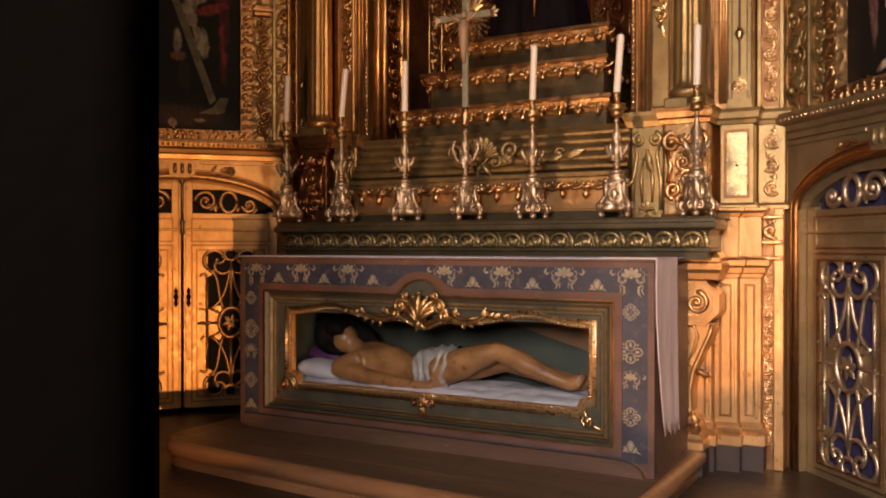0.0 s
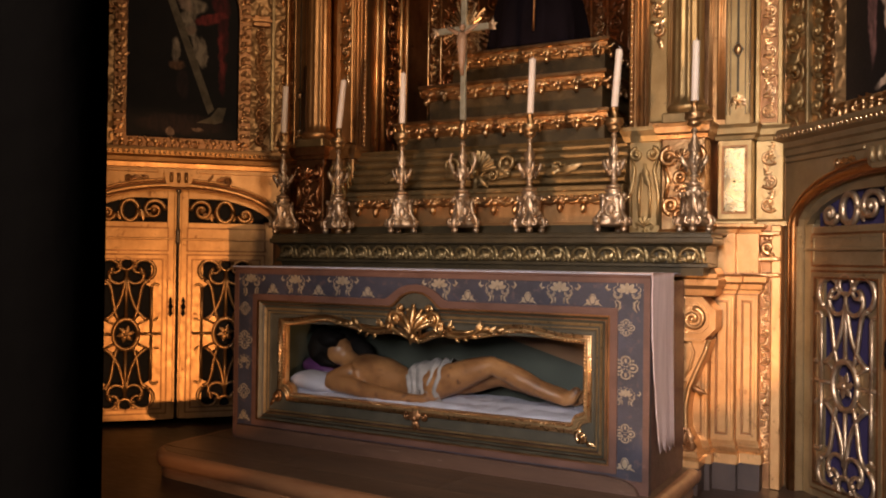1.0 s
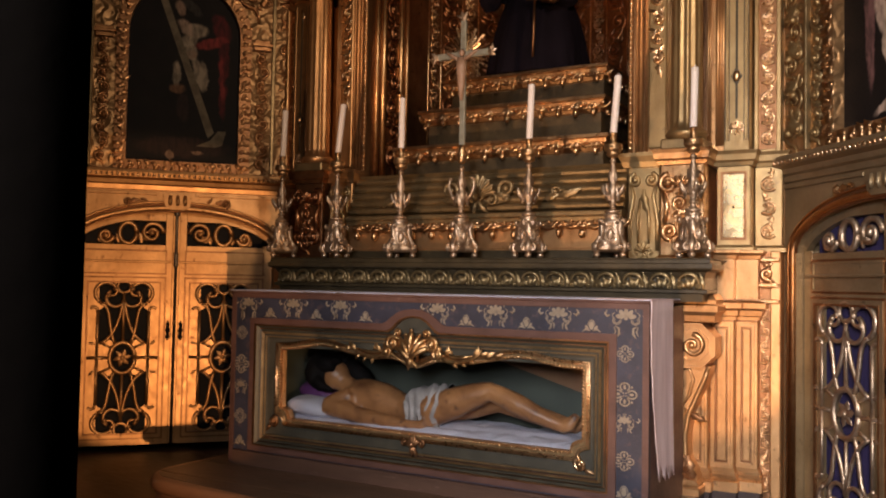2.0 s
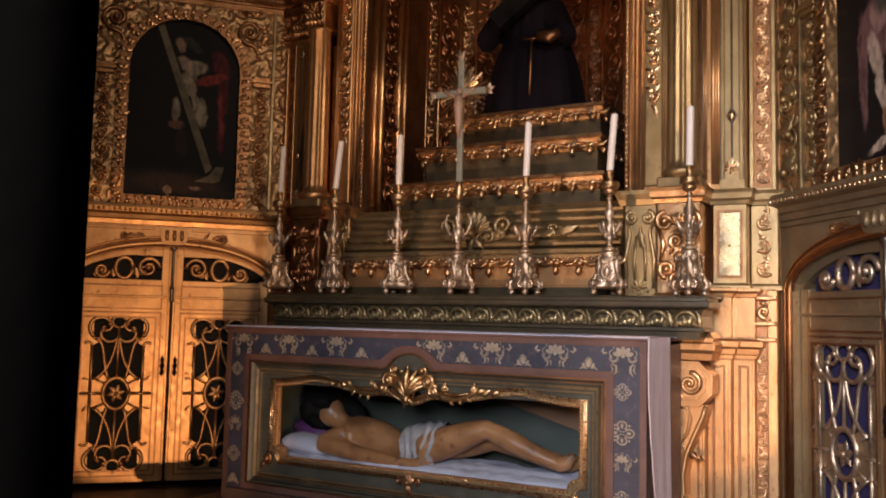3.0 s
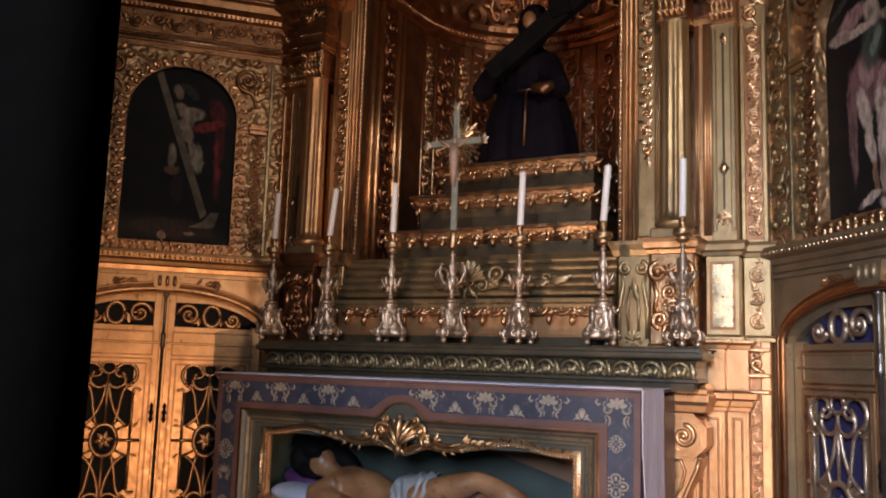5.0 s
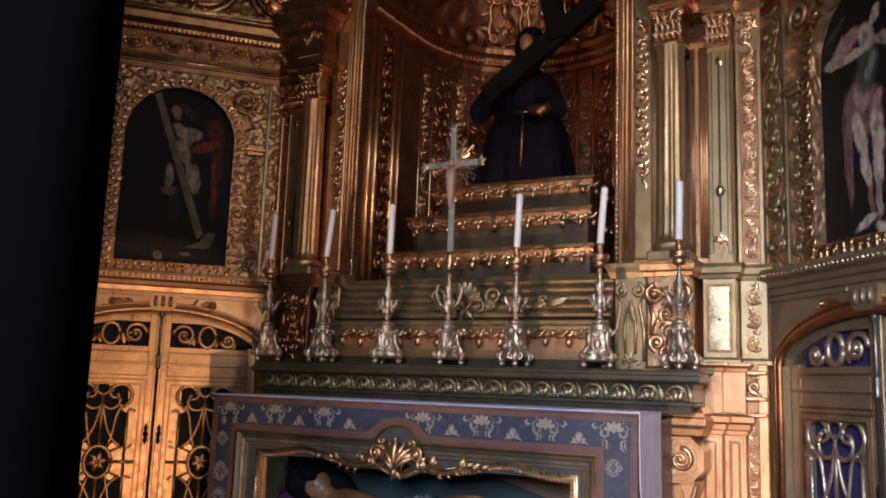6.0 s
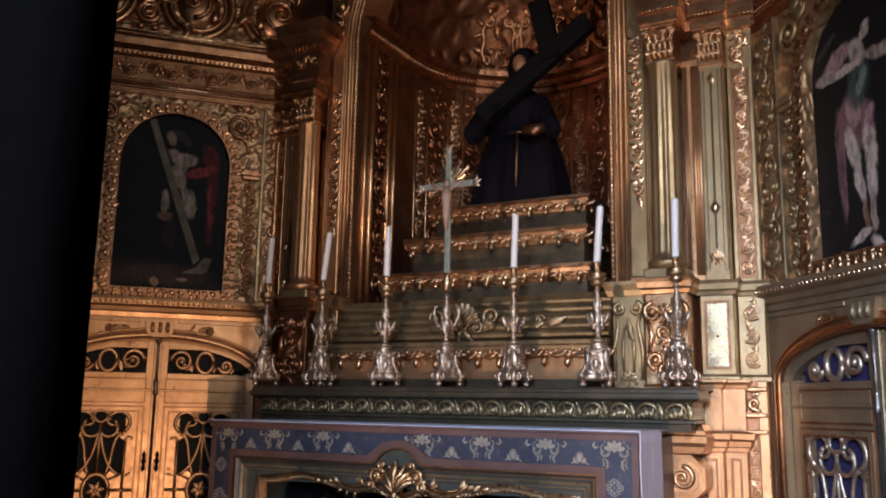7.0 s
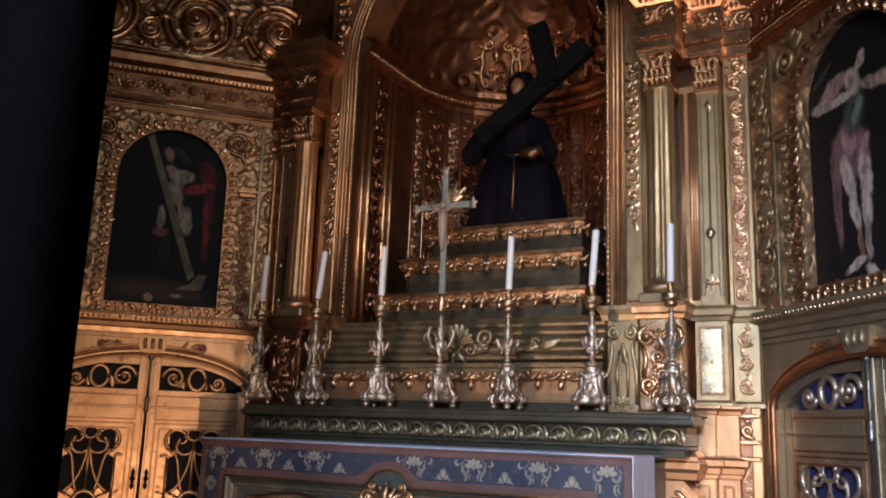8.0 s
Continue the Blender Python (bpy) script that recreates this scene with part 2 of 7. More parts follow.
GOLD_FRIEZE = material("brown_gilt_frieze", (0.56, 0.29, 0.12), 0.37, 0.95, (0.25, 0.11, 0.045), 8, bump=0.2, wear=(0.10, 0.045, 0.02), worn=0.62)
SILVER_GILT = material("pale_gilding", (0.52, 0.355, 0.157), 0.44, 0.82, (0.31, 0.195, 0.082), 6, bump=0.18, bump_scale=40, stretch=(1, 1, 0.75), wear=(0.26, 0.16, 0.09), worn=0.62)
GREEN = material("green_marbled_paint", (0.085, 0.062, 0.030), 0.40, 0.25, (0.036, 0.027, 0.013), 9, bump=0.12, bump_scale=40, wear=(0.12, 0.085, 0.035))
GREEN_GILT = material("green_tinged_gilding", (0.38, 0.255, 0.115), 0.38, 0.7, (0.16, 0.112, 0.052), 8, bump=0.15, wear=(0.42, 0.28, 0.10))
EGG = material("dull_gilt_on_green", (0.34, 0.235, 0.105), 0.36, 0.75, (0.12, 0.09, 0.042), 12, bump=0.2)
OLIVE = material("cool_dim_lit_gilding", (0.40, 0.29, 0.16), 0.46, 0.75, (0.26, 0.18, 0.09), 6, bump=0.12, bump_scale=35, wear=(0.15, 0.10, 0.05), worn=0.62)
NICHE = material("reddish_gilding", (0.62, 0.31, 0.14), 0.36, 1.0, (0.24, 0.095, 0.04), 8, bump=0.25, wear=(0.08, 0.03, 0.015))
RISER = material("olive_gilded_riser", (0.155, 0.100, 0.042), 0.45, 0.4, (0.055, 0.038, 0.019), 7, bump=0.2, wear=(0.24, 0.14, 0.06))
BLUE = material("blue_painted_leather", (0.055, 0.053, 0.074), 0.46, 0.0, (0.026, 0.024, 0.032), 5, bump=0.2, bump_scale=90, wear=(0.085, 0.060, 0.062), worn=0.55)
RED_TRIM = material("red_brown_painted_trim", (0.165, 0.080, 0.056), 0.48, 0.0, (0.075, 0.034, 0.023), 6, bump=0.2, stretch=(0.6, 1, 1), wear=(0.22, 0.13, 0.095), worn=0.64)
GREY_TRIM = material("grey_green_painted_moulding", (0.098, 0.086, 0.058), 0.42, 0.1, (0.046, 0.042, 0.030), 9, bump=0.15)
FLOWER = material("gold_leaf_pattern", (0.42, 0.34, 0.24), 0.5, 0.2, (0.26, 0.19, 0.12), 30, bump=0.1, wear=(0.09, 0.07, 0.07))
GILT_CREST = material("old_burnished_gilt", (0.80, 0.50, 0.22), 0.36, 0.95, (0.36, 0.19, 0.075), 14, bump=0.25, bump_scale=60, wear=(0.12, 0.06, 0.025), worn=0.57)
GILT_LINE = material("dull_gilt_line", (0.62, 0.42, 0.20), 0.38, 0.75, (0.30, 0.19, 0.09), 10, bump=0.15, bump_scale=50, wear=(0.12, 0.09, 0.05), worn=0.58)
WOOD = material("dark_oak_boards", (0.14, 0.078, 0.043), 0.42, 0.0, (0.06, 0.034, 0.02), 3, bump=0.2, bump_scale=30, stretch=(0.35, 3, 3), wear=(0.17, 0.11, 0.07))
PLINTH = material("dark_brown_plinth", (0.050, 0.027, 0.018), 0.5, 0.0, (0.024, 0.013, 0.009), 5, bump=0.2, stretch=(1, 1, 0.4), wear=(0.09, 0.05, 0.03), worn=0.66)
FLOORING = material("worn_dark_floor", (0.058, 0.034, 0.022), 0.42, 0.0, (0.026, 0.016, 0.011), 2, bump=0.2, bump_scale=25, stretch=(0.4, 2.5, 2.5), wear=(0.10, 0.065, 0.042), worn=0.62)
# worn edge, its colour raised above the boards for warm light on it
WOOD_EDGE = material("worn_lit_oak_edge", (0.36, 0.17, 0.075), 0.38, 0.0, (0.18, 0.075, 0.034), 4, bump=0.2, bump_scale=30, stretch=(0.5, 3, 3), wear=(0.30, 0.19, 0.12))
PLASTER = material("dim_plaster", (0.20, 0.16, 0.12), 0.8, 0.0, (0.13, 0.10, 0.075), 2, bump=0.2)
BLACK = material("black_painted_post", (0.0042, 0.0033, 0.0026), 0.95, 0.0, (0.0035, 0.0027, 0.0021), 3, bump=0.1, spec=0.0)
VOID = material("dark_void", (0.012, 0.009, 0.009), 0.9, 0.0, (0.006, 0.005, 0.005), 9, bump=0.2)
PURPLE = material("purple_cloth", (0.03, 0.018, 0.075), 0.9, 0.0, (0.014, 0.008, 0.034), 9, bump=0.3, stretch=(3, 3, 0.5))
SILVER = material("tarnished_silver", (0.66, 0.50, 0.345), 0.42, 0.9, (0.36, 0.24, 0.145), 22, bump=0.25, bump_scale=60, wear=(0.22, 0.13, 0.07))
IRON = material("dull_steel", (0.30, 0.25, 0.20), 0.36, 0.9, (0.14, 0.11, 0.085), 14, bump=0.12)
BRASS = material("old_brass", (0.62, 0.40, 0.20), 0.34, 0.95, (0.32, 0.18, 0.08), 20, bump=0.2)
WAX = material("candle_wax", (0.88, 0.77, 0.665), 0.45, 0.0, (0.80, 0.68, 0.58), 12, bump=0.05)
LINEN = material("white_linen", (0.60, 0.60, 0.70), 0.85, 0.0, (0.45, 0.43, 0.50), 7, bump=0.3, bump_scale=80)
GREY_LINEN = material("dim_grey_linen", (0.44, 0.40, 0.38), 0.85, 0.0, (0.24, 0.21, 0.20), 14, bump=0.4, bump_scale=70, wear=(0.16, 0.13, 0.11), worn=0.6)
PINK = material("pale_pink_cloth", (0.80, 0.63, 0.59), 0.85, 0.0, (0.55, 0.40, 0.38), 5, bump=0.25, bump_scale=120, stretch=(4, 4, 0.4))
BODY = material("polychrome_wood", (0.52, 0.245, 0.095), 0.38, 0.0, (0.13, 0.050, 0.020), 4, bump=0.15, wear=(0.09, 0.036, 0.02), worn=0.56)
ROBE = material("dark_purple_robe", (0.013, 0.0085, 0.013), 0.85, 0.0, (0.006, 0.004, 0.006), 4, bump=0.3, stretch=(4, 4, 0.6), spec=0.1)
DARK_WOOD = material("black_wood", (0.010, 0.008, 0.007), 0.75, 0.0, (0.005, 0.004, 0.004), 5, bump=0.2, spec=0.12)
BASE = material("brown_painted_base", (0.13, 0.068, 0.042), 0.5, 0.0, (0.07, 0.036, 0.022), 6, bump=0.2, stretch=(0.4, 2, 2), wear=(0.2, 0.12, 0.085))
PALE_BLUE = material("pale_grey_enamel", (0.42, 0.40, 0.31), 0.42, 0.4, (0.27, 0.25, 0.18), 20, bump=0.1)


def glass_material(name, tint):
    mat = bpy.data.materials.new(name)
    mat.use_nodes = True
    nt = mat.node_tree
    nt.nodes.remove(nt.nodes["Principled BSDF"])
    tr, gl, mx, fr = (nt.nodes.new(k) for k in ("ShaderNodeBsdfTransparent", "ShaderNodeBsdfGlossy", "ShaderNodeMixShader", "ShaderNodeFresnel"))
    tr.inputs[0].default_value = (*tint, 1)
    gl.inputs["Roughness"].default_value = 0.05
    fr.inputs["IOR"].default_value = 1.35
    nt.links.new(fr.outputs[0], mx.inputs[0])
    nt.links.new(tr.outputs[0], mx.inputs[1])
    nt.links.new(gl.outputs[0], mx.inputs[2])
    nt.links.new(mx.outputs[0], nt.nodes["Material Output"].inputs[0])
    return mat


GLASS = glass_material("window_glass", (0.93, 0.95, 0.94))

# ---- setting: floor, shell of the chapel ----
LEFT = pose(-2.226, 0.565, 0, 0, 0, 47)
RIGHT = pose(2.267, 0.486, -0.045, 0, 0, -49)
FLOOR = -0.14

k = Kit().box(-6, 6, -7, 3, FLOOR - 0.2, FLOOR)
tagged(part("floor", k, FLOORING), "dark worn floor of the chapel", "floor", kind="structure")
k = Kit().box(-6.2, 6.2, -7.2, 3.2, 6.0, 6.2)
tagged(part("ceiling", k, PLASTER), "dim plaster ceiling", "ceiling", kind="structure")
k = Kit().box(-6.2, 6.2, -7.2, -7.0, FLOOR, 6.0)
tagged(part("wall_south", k, PLASTER), "dim plaster wall opposite the altar", "wall", kind="structure")
k = Kit().box(-6.2, -6.0, -7.0, 3.0, FLOOR, 6.0)
tagged(part("wall_west", k, PLASTER), "dim plaster side wall", "wall", kind="structure")
k = Kit().box(6.0, 6.2, -7.0, 3.0, FLOOR, 6.0)
tagged(part("wall_east", k, PLASTER), "dim plaster side wall", "wall", kind="structure")
k = Kit().box(-6.0, 6.0, 3.0, 3.2, FLOOR, 6.0)
tagged(part("wall_north", k, PLASTER), "plaster wall behind the altarpiece", "wall", kind="structure")

# wall added out of view to shade the left of the altar
k = Kit().box(-6.0, -0.12, -4.8, -4.55, FLOOR, 6.0)
tagged(part("light_block_wall", k, PLASTER), "added unseen wall that keeps nave light off the left of the altar", "wall", kind="structure")

# dark post beside the camera
post = thing("post", "black painted post of a screen, close by and in shadow", "post", kind="structure")


def around(x, y, r, a0, a1, n=10):
    return [(x + r * math.cos(math.radians(a0 + (a1 - a0) * i / n)), y + r * math.sin(math.radians(a0 + (a1 - a0) * i / n))) for i in range(n + 1)]


foot = around(2.028, -3.611, 0.036, -37, 143) + around(1.986, -3.666, 0.036, 143, 323)
n = len(foot)
k = Kit().add([(x, y, z) for z in (FLOOR, 6.0) for x, y in foot], [tuple(range(n - 1, -1, -1)), tuple(range(n, 2 * n))] + [(i, (i + 1) % n, n + (i + 1) % n, n + i) for i in range(n)])
k.s = [False, False] + [True] * n
part("shaft", k, BLACK, post)


# ---- carved ornament ----
def rinceau(kit, x0, x1, z0, z1, y, thick=None, rng=None, fill=1.0):
    """Scrolling foliage that fills a strip: C-scrolls to alternate sides with leaves between."""
    rng = rng or random.Random(3)
    wide = (x1 - x0) >= (z1 - z0)
    short, long_ = (z1 - z0, x1 - x0) if wide else (x1 - x0, z1 - z0)
    thick = thick or short * 0.075
    n = max(1, round(long_ / (short * 0.95)))
    step = long_ / n
    for i in range(n):
        c = (i + 0.5) * step
        side = 1 if i % 2 else -1
        q = short * 0.33 * rng.uniform(0.92, 1.08)
        off = side * short * 0.08
        if wide:
            cx, cz = x0 + c, (z0 + z1) / 2 + off
            kit.spiral(cx, cz, q, 1.5, math.pi if side > 0 else math.pi, -side, y, thick, (x0 + c - step * 0.75, (z0 + z1) / 2 - off * 2))
        else:
            cx, cz = (x0 + x1) / 2 + off, z0 + c
            kit.spiral(cx, cz, q, 1.5, -math.pi / 2, side, y, thick, ((x0 + x1) / 2 - off * 2, z0 + c - step * 0.75))
        for j in range(int(5 * fill)):
            a = rng.uniform(0, 2 * math.pi)
            lx, lz = cx + q * 0.95 * math.cos(a), cz + q * 0.95 * math.sin(a)
            ln = short * rng.uniform(0.2, 0.36)
            ex, ez = lx + ln * math.cos(a), lz + ln * math.sin(a)
            if x0 < ex < x1 and z0 < ez < z1:
                kit.leaf(lx, lz, ln, ln * 0.62, a + rng.uniform(-0.4, 0.4), y, thick * 1.5)
        for s in (-1, 1):
            if wide:
                kit.leaf(x0 + c + step * 0.42, (z0 + z1) / 2, short * 0.36, short * 0.2, s * 1.15, y, thick * 1.6)
            else:
                kit.leaf((x0 + x1) / 2, z0 + c + step * 0.42, short * 0.36, short * 0.2, math.pi / 2 + s * 1.0, y, thick * 1.6)
    return kit


def acanthus_strip(kit, x0, x1, z0, z1, y, rng):
    """An upright strip of running acanthus: broad curling stems to alternate sides, each closed round a leafy flower."""
    w, cx = x1 - x0, (x0 + x1) / 2
    n = max(1, round((z1 - z0) / (w * 1.15)))
    step = (z1 - z0) / n
    for i in range(n):
        h = 1 if i % 2 else -1
        zc, r = z0 + (i + 0.5) * step, w * 0.36
        pts, rad = [], []
        for j in range(17):
            t = j / 16
            a = -math.pi / 2 - h * 0.9 + h * 5.0 * t
            q = r * (1.12 - 0.5 * t)
            pts.append((cx + q * math.cos(a) * 1.05, y - w * 0.05 - w * 0.06 * t, zc + q * math.sin(a)))
            rad.append(w * (0.105 - 0.045 * t))
        kit.tube(pts, rad, 6)
        for j in range(5):
            a = j * 2 * math.pi / 5 + rng.uniform(-0.2, 0.2)
            kit.leaf(cx + 0.03 * w * math.cos(a), zc + 0.03 * w * math.sin(a), w * rng.uniform(0.26, 0.34), w * 0.20, a, y - w * 0.02, w * 0.16)
        kit.blob((cx, y - w * 0.1, zc), (w * 0.07, w * 0.07, w * 0.07), 7, 5)
        for j, a in enumerate((0.4, 1.0, 1.5)):
            b = math.pi / 2 + h * (0.2 + a)
            kit.leaf(cx - h * w * 0.28, zc + step * (0.30 + 0.08 * j), w * (0.5 - 0.07 * j), w * 0.22, b - h * 2.1, y, w * 0.17)
    return kit


def shell(kit, x, z, r, y, n=7, depth=0.03):
    """A fluted shell that opens upward, over two C-scrolls."""
    m, q, pts = n * 6, 7, []
    for j in range(q):
        t = j / (q - 1)
        for i in range(m + 1):
            u = i / m
            a = math.pi * (0.03 + 0.94 * u)
            ridge = 0.5 + 0.5 * math.cos(2 * math.pi * n * u + math.pi)
            rad = r * (0.12 + 0.88 * t) * (1 + (0.10 * ridge - 0.05) * t) * (0.9 + 0.12 * math.sin(a))
            lift = depth * (0.25 + 0.75 * math.sin(math.pi * min(1.0, 0.25 + 0.7 * t))) * (0.45 + 0.55 * ridge) + depth * 0.35 * t * t
            pts.append((x + rad * math.cos(a), y - lift, z + rad * math.sin(a)))
    kit.add(pts, [(j * (m + 1) + i, j * (m + 1) + i + 1, (j + 1) * (m + 1) + i + 1, (j + 1) * (m + 1) + i) for j in range(q - 1) for i in range(m)], True)
    for s in (-1, 1):
        kit.spiral(x + s * r * 0.75, z - r * 0.12, r * 0.3, 1.3, math.pi / 2, -s, y, r * 0.085, (x, z - r * 0.35))
        kit.leaf(x, z - r * 0.1, r * 0.8, r * 0.35, -math.pi / 2 + s * 0.5, y, depth)
    return kit.blob((x, y - depth, z), (r * 0.16, depth, r * 0.2))


def beads(kit, pts, r, step):
    """Small balls along a line of 3D points."""
    for a, b in zip(pts[:-1], pts[1:]):
        a, b = Vector(a), Vector(b)
        n = max(1, round((b - a).length / step))
        for i in range(n):
            kit.blob(a.lerp(b, (i + 0.5) / n), (r, r, r), 6, 4)
    return kit


def drops(kit, x0, x1, z, y, size, step, rng):
    """A row of hanging carved tassels under a ledge."""
    n = max(1, round((x1 - x0) / step))
    w = (x1 - x0) / n
    for i in range(n):
        c = x0 + (i + 0.5) * w
        s = size * rng.uniform(0.92, 1.08)
        kit.blob((c, y - s * 0.20, z - s * 0.70), (s * 0.17, s * 0.18, s * 0.24), 8, 6)
        kit.blob((c, y - s * 0.14, z - s * 0.36), (s * 0.25, s * 0.14, s * 0.13), 8, 6)
        kit.leaf(c, z - s * 0.05, s * 0.5, s * 0.40, -math.pi / 2, y, s * 0.22)
        for h in (-1, 1):
            kit.spiral(c + h * w * 0.22, z - s * 0.30, s * 0.20, 1.1, math.pi / 2, h, y, s * 0.085)
        # swag to the next tassel
        kit.tube([(c + w * (0.5 + 0.40 * math.cos(a)), y - s * 0.10, z - s * 0.08 - s * 0.36 * math.sin(a)) for a in (0, 0.5, 1.0, 1.57, 2.14, 2.64, 3.14)], [s * q for q in (0.05, 0.08, 0.10, 0.12, 0.10, 0.08, 0.05)], 6)
        kit.blob((c + w * 0.5, y - s * 0.10, z - s * 0.16), (s * 0.11, s * 0.10, s * 0.10), 7, 5)
    return kit


def capital(kit, x, y, z, w, h):
    """A leafy capital: two rows of curling acanthus, corner volutes and a moulded abacus."""
    kit.box(x - w * 0.46, x + w * 0.46, y, y + 0.2, z, z + h * 0.85, 0.004)
    kit.box(x - w * 0.54, x + w * 0.54, y - 0.012, y + 0.2, z - 0.012, z + 0.006, 0.003)
    for row, n in ((0, 5), (1, 4)):
        for i in range(n):
            cx = x - w * 0.5 + w * (i + 0.5) / n
            z0 = z + 0.01 + row * h * 0.30
            top = h * 0.42
            pts = [(cx, y - 0.004, z0), (cx, y - 0.012, z0 + top * 0.5), (cx, y - 0.026, z0 + top * 0.85), (cx, y - 0.042, z0 + top * 0.95), (cx, y - 0.048, z0 + top * 0.85)]
            kit.tube(pts, [w * 0.10, w * 0.105, w * 0.09, w * 0.06, w * 0.03], 7, 0.35, axis=(0, 1, 0))
            for q in (-1, 1):
                kit.leaf(cx, z0 + top * 0.2, top * 0.6, w * 0.12, math.pi / 2 - q * 0.5, y - 0.012, 0.016)
    for s in (-1, 1):
        kit.spiral(x + s * w * 0.44, z + h * 0.70, w * 0.13, 1.6, math.pi / 2, -s, y - 0.03, w * 0.055, (x + s * w * 0.1, z + h * 0.45))
    shell(kit, x, z + h * 0.66, w * 0.14, y - 0.02, 5, 0.02)
    kit.box(x - w * 0.62, x + w * 0.62, y - 0.045, y + 0.2, z + h * 0.84, z + h * 0.92, 0.004)
    kit.box(x - w * 0.68, x + w * 0.68, y - 0.055, y + 0.2, z + h * 0.92, z + h, 0.004)
    return kit


# ---- the altarpiece behind the altar ----
AX = -0.005
SPRING, NR = 3.66, 0.92
wall = thing("wall_altarpiece", "tall carved and gilded altarpiece wall", "altarpiece", kind="structure")
k = Kit()
for s in (-1, 1):
    a, b = sorted((AX + s * 0.92, AX + s * 1.16))
    k.box(a, b, 0.95, 1.25, 1.2, SPRING, 0)
k.box(AX - 1.16, AX + 1.16, 0.96, 1.25, FLOOR, 1.75)
n = 20
for i in range(n):
    a0, a1 = math.pi * i / n, math.pi * (i + 1) / n
    x0, x1 = AX - NR * math.cos(a0), AX - NR * math.cos(a1)
    z0, z1 = SPRING + NR * math.sin(a0), SPRING + NR * math.sin(a1)
    k.add([(x0, 0.95, z0), (x1, 0.95, z1), (x1, 0.95, 6), (x0, 0.95, 6), (x0, 1.25, z0), (x1, 1.25, z1)], [(0, 1, 2, 3), (1, 0, 4, 5)])
for s in (-1, 1):
    a, b = sorted((AX + s * 0.92, AX + s * 1.16))
    k.box(a, b, 0.95, 1.25, SPRING, 6)
part("front_wall", k, GOLD_PLAIN, wall)
k = Kit()
for s in (-1, 1):
    a, b = sorted((AX + s * 1.16, AX + s * 1.74))
    k.box(a, b, 1.12, 1.4, FLOOR, 6)
# recessed wall: its shade is put into the darker gilding
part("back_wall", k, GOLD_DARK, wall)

# niche: walls, cornice, vault
NY, NB, NW = 0.98, 1.62, 0.9
plan = [(AX - NW, NY), (AX - NW, NB)] + [(AX - NW * math.cos(math.pi * i / 16), NB + NW * math.sin(math.pi * i / 16)) for i in range(1, 16)] + [(AX + NW, NB), (AX + NW, NY)]
k = Kit().sweep(plan, [(0, 1.74), (0, 3.7)], caps=False)
# the niche's inner shade is part of this wall colour
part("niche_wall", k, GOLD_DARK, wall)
k = Kit().sweep(plan, [(0, 3.66), (0.02, 3.66), (0.025, 3.7), (0.05, 3.71), (0.055, 3.76), (0.09, 3.79), (0.10, 3.83), (0.03, 3.85), (0, 3.85)], caps=False)
part("niche_cornice", k, NICHE, wall)
k = beads(Kit(), [(x * 0.93 + AX * 0.07, NY + (y - NY) * 0.96, 3.73) for x, y in plan], 0.014, 0.036)
part("cornice_beads", k, GOLD_BRIGHT, wall)
k = Kit()
pts, cols = [], 16
for j in range(0, 9):
    b = math.pi / 2 * j / 8
    for i in range(cols + 1):
        a = math.pi * i / cols
        pts.append((AX - NW * math.cos(a) * math.cos(b), NB + NW * math.sin(a) * math.cos(b), 3.84 + NW * math.sin(b)))
k.add(pts, [(j * (cols + 1) + i, j * (cols + 1) + i + 1, (j + 1) * (cols + 1) + i + 1, (j + 1) * (cols + 1) + i) for j in range(8) for i in range(cols)], True)
pts = [(AX - NW * math.cos(math.pi * i / 20), y, 3.84 + NW * math.sin(math.pi * i / 20)) for y in (NY, NB) for i in range(21)]
k.add(pts, [(i, i + 1, 22 + i, 21 + i) for i in range(20)], True)
# vault colour holds the recess's shade, as the niche wall does
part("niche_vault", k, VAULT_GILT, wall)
k = Kit()
rng = random.Random(8)
for s in (-1, 1):
    for j, yy in enumerate((1.04, 1.12, 1.34, 1.42)):
        k.tube([(AX + s * 0.893, yy, 1.76), (AX + s * 0.893, yy, 3.66)], 0.022 if j in (1, 2) else 0.015, 10)
part("niche_strips", k, GOLD_POLISHED, wall)
for s in (-1, 1):
    k = rinceau(Kit(), -0.09, 0.09, 1.85, 3.6, 0, 0.014, rng)
    part("niche_foliage", k, NICHE, wall, at=pose(AX + s * 0.895, 1.23, 0, 0, 0, 90 * -s))
for i in range(1, 16):
    a = math.pi * i / 16
    if i % 2 == 0:
        k = rinceau(Kit(), -0.11, 0.11, 1.9, 3.6, 0, 0.013, rng)
        part("niche_foliage", k, NICHE, wall, at=pose(AX - 0.895 * math.cos(a), NB + 0.895 * math.sin(a), 0, 0, 0, 90 - math.degrees(a)))
    else:
        k = rinceau(Kit(), -0.055, 0.055, 2.0, 3.55, 0, 0.009, rng, 2.0)
        for h in (-1, 1):
            k.tube([(h * 0.072, -0.004, 1.8), (h * 0.072, -0.004, 3.66)], 0.009, 8)
        part("niche_rib", k, GOLD_BRIGHT, wall, at=pose(AX - 0.9 * math.cos(a), NB + 0.9 * math.sin(a), 0, 0, 0, 90 - math.degrees(a)))
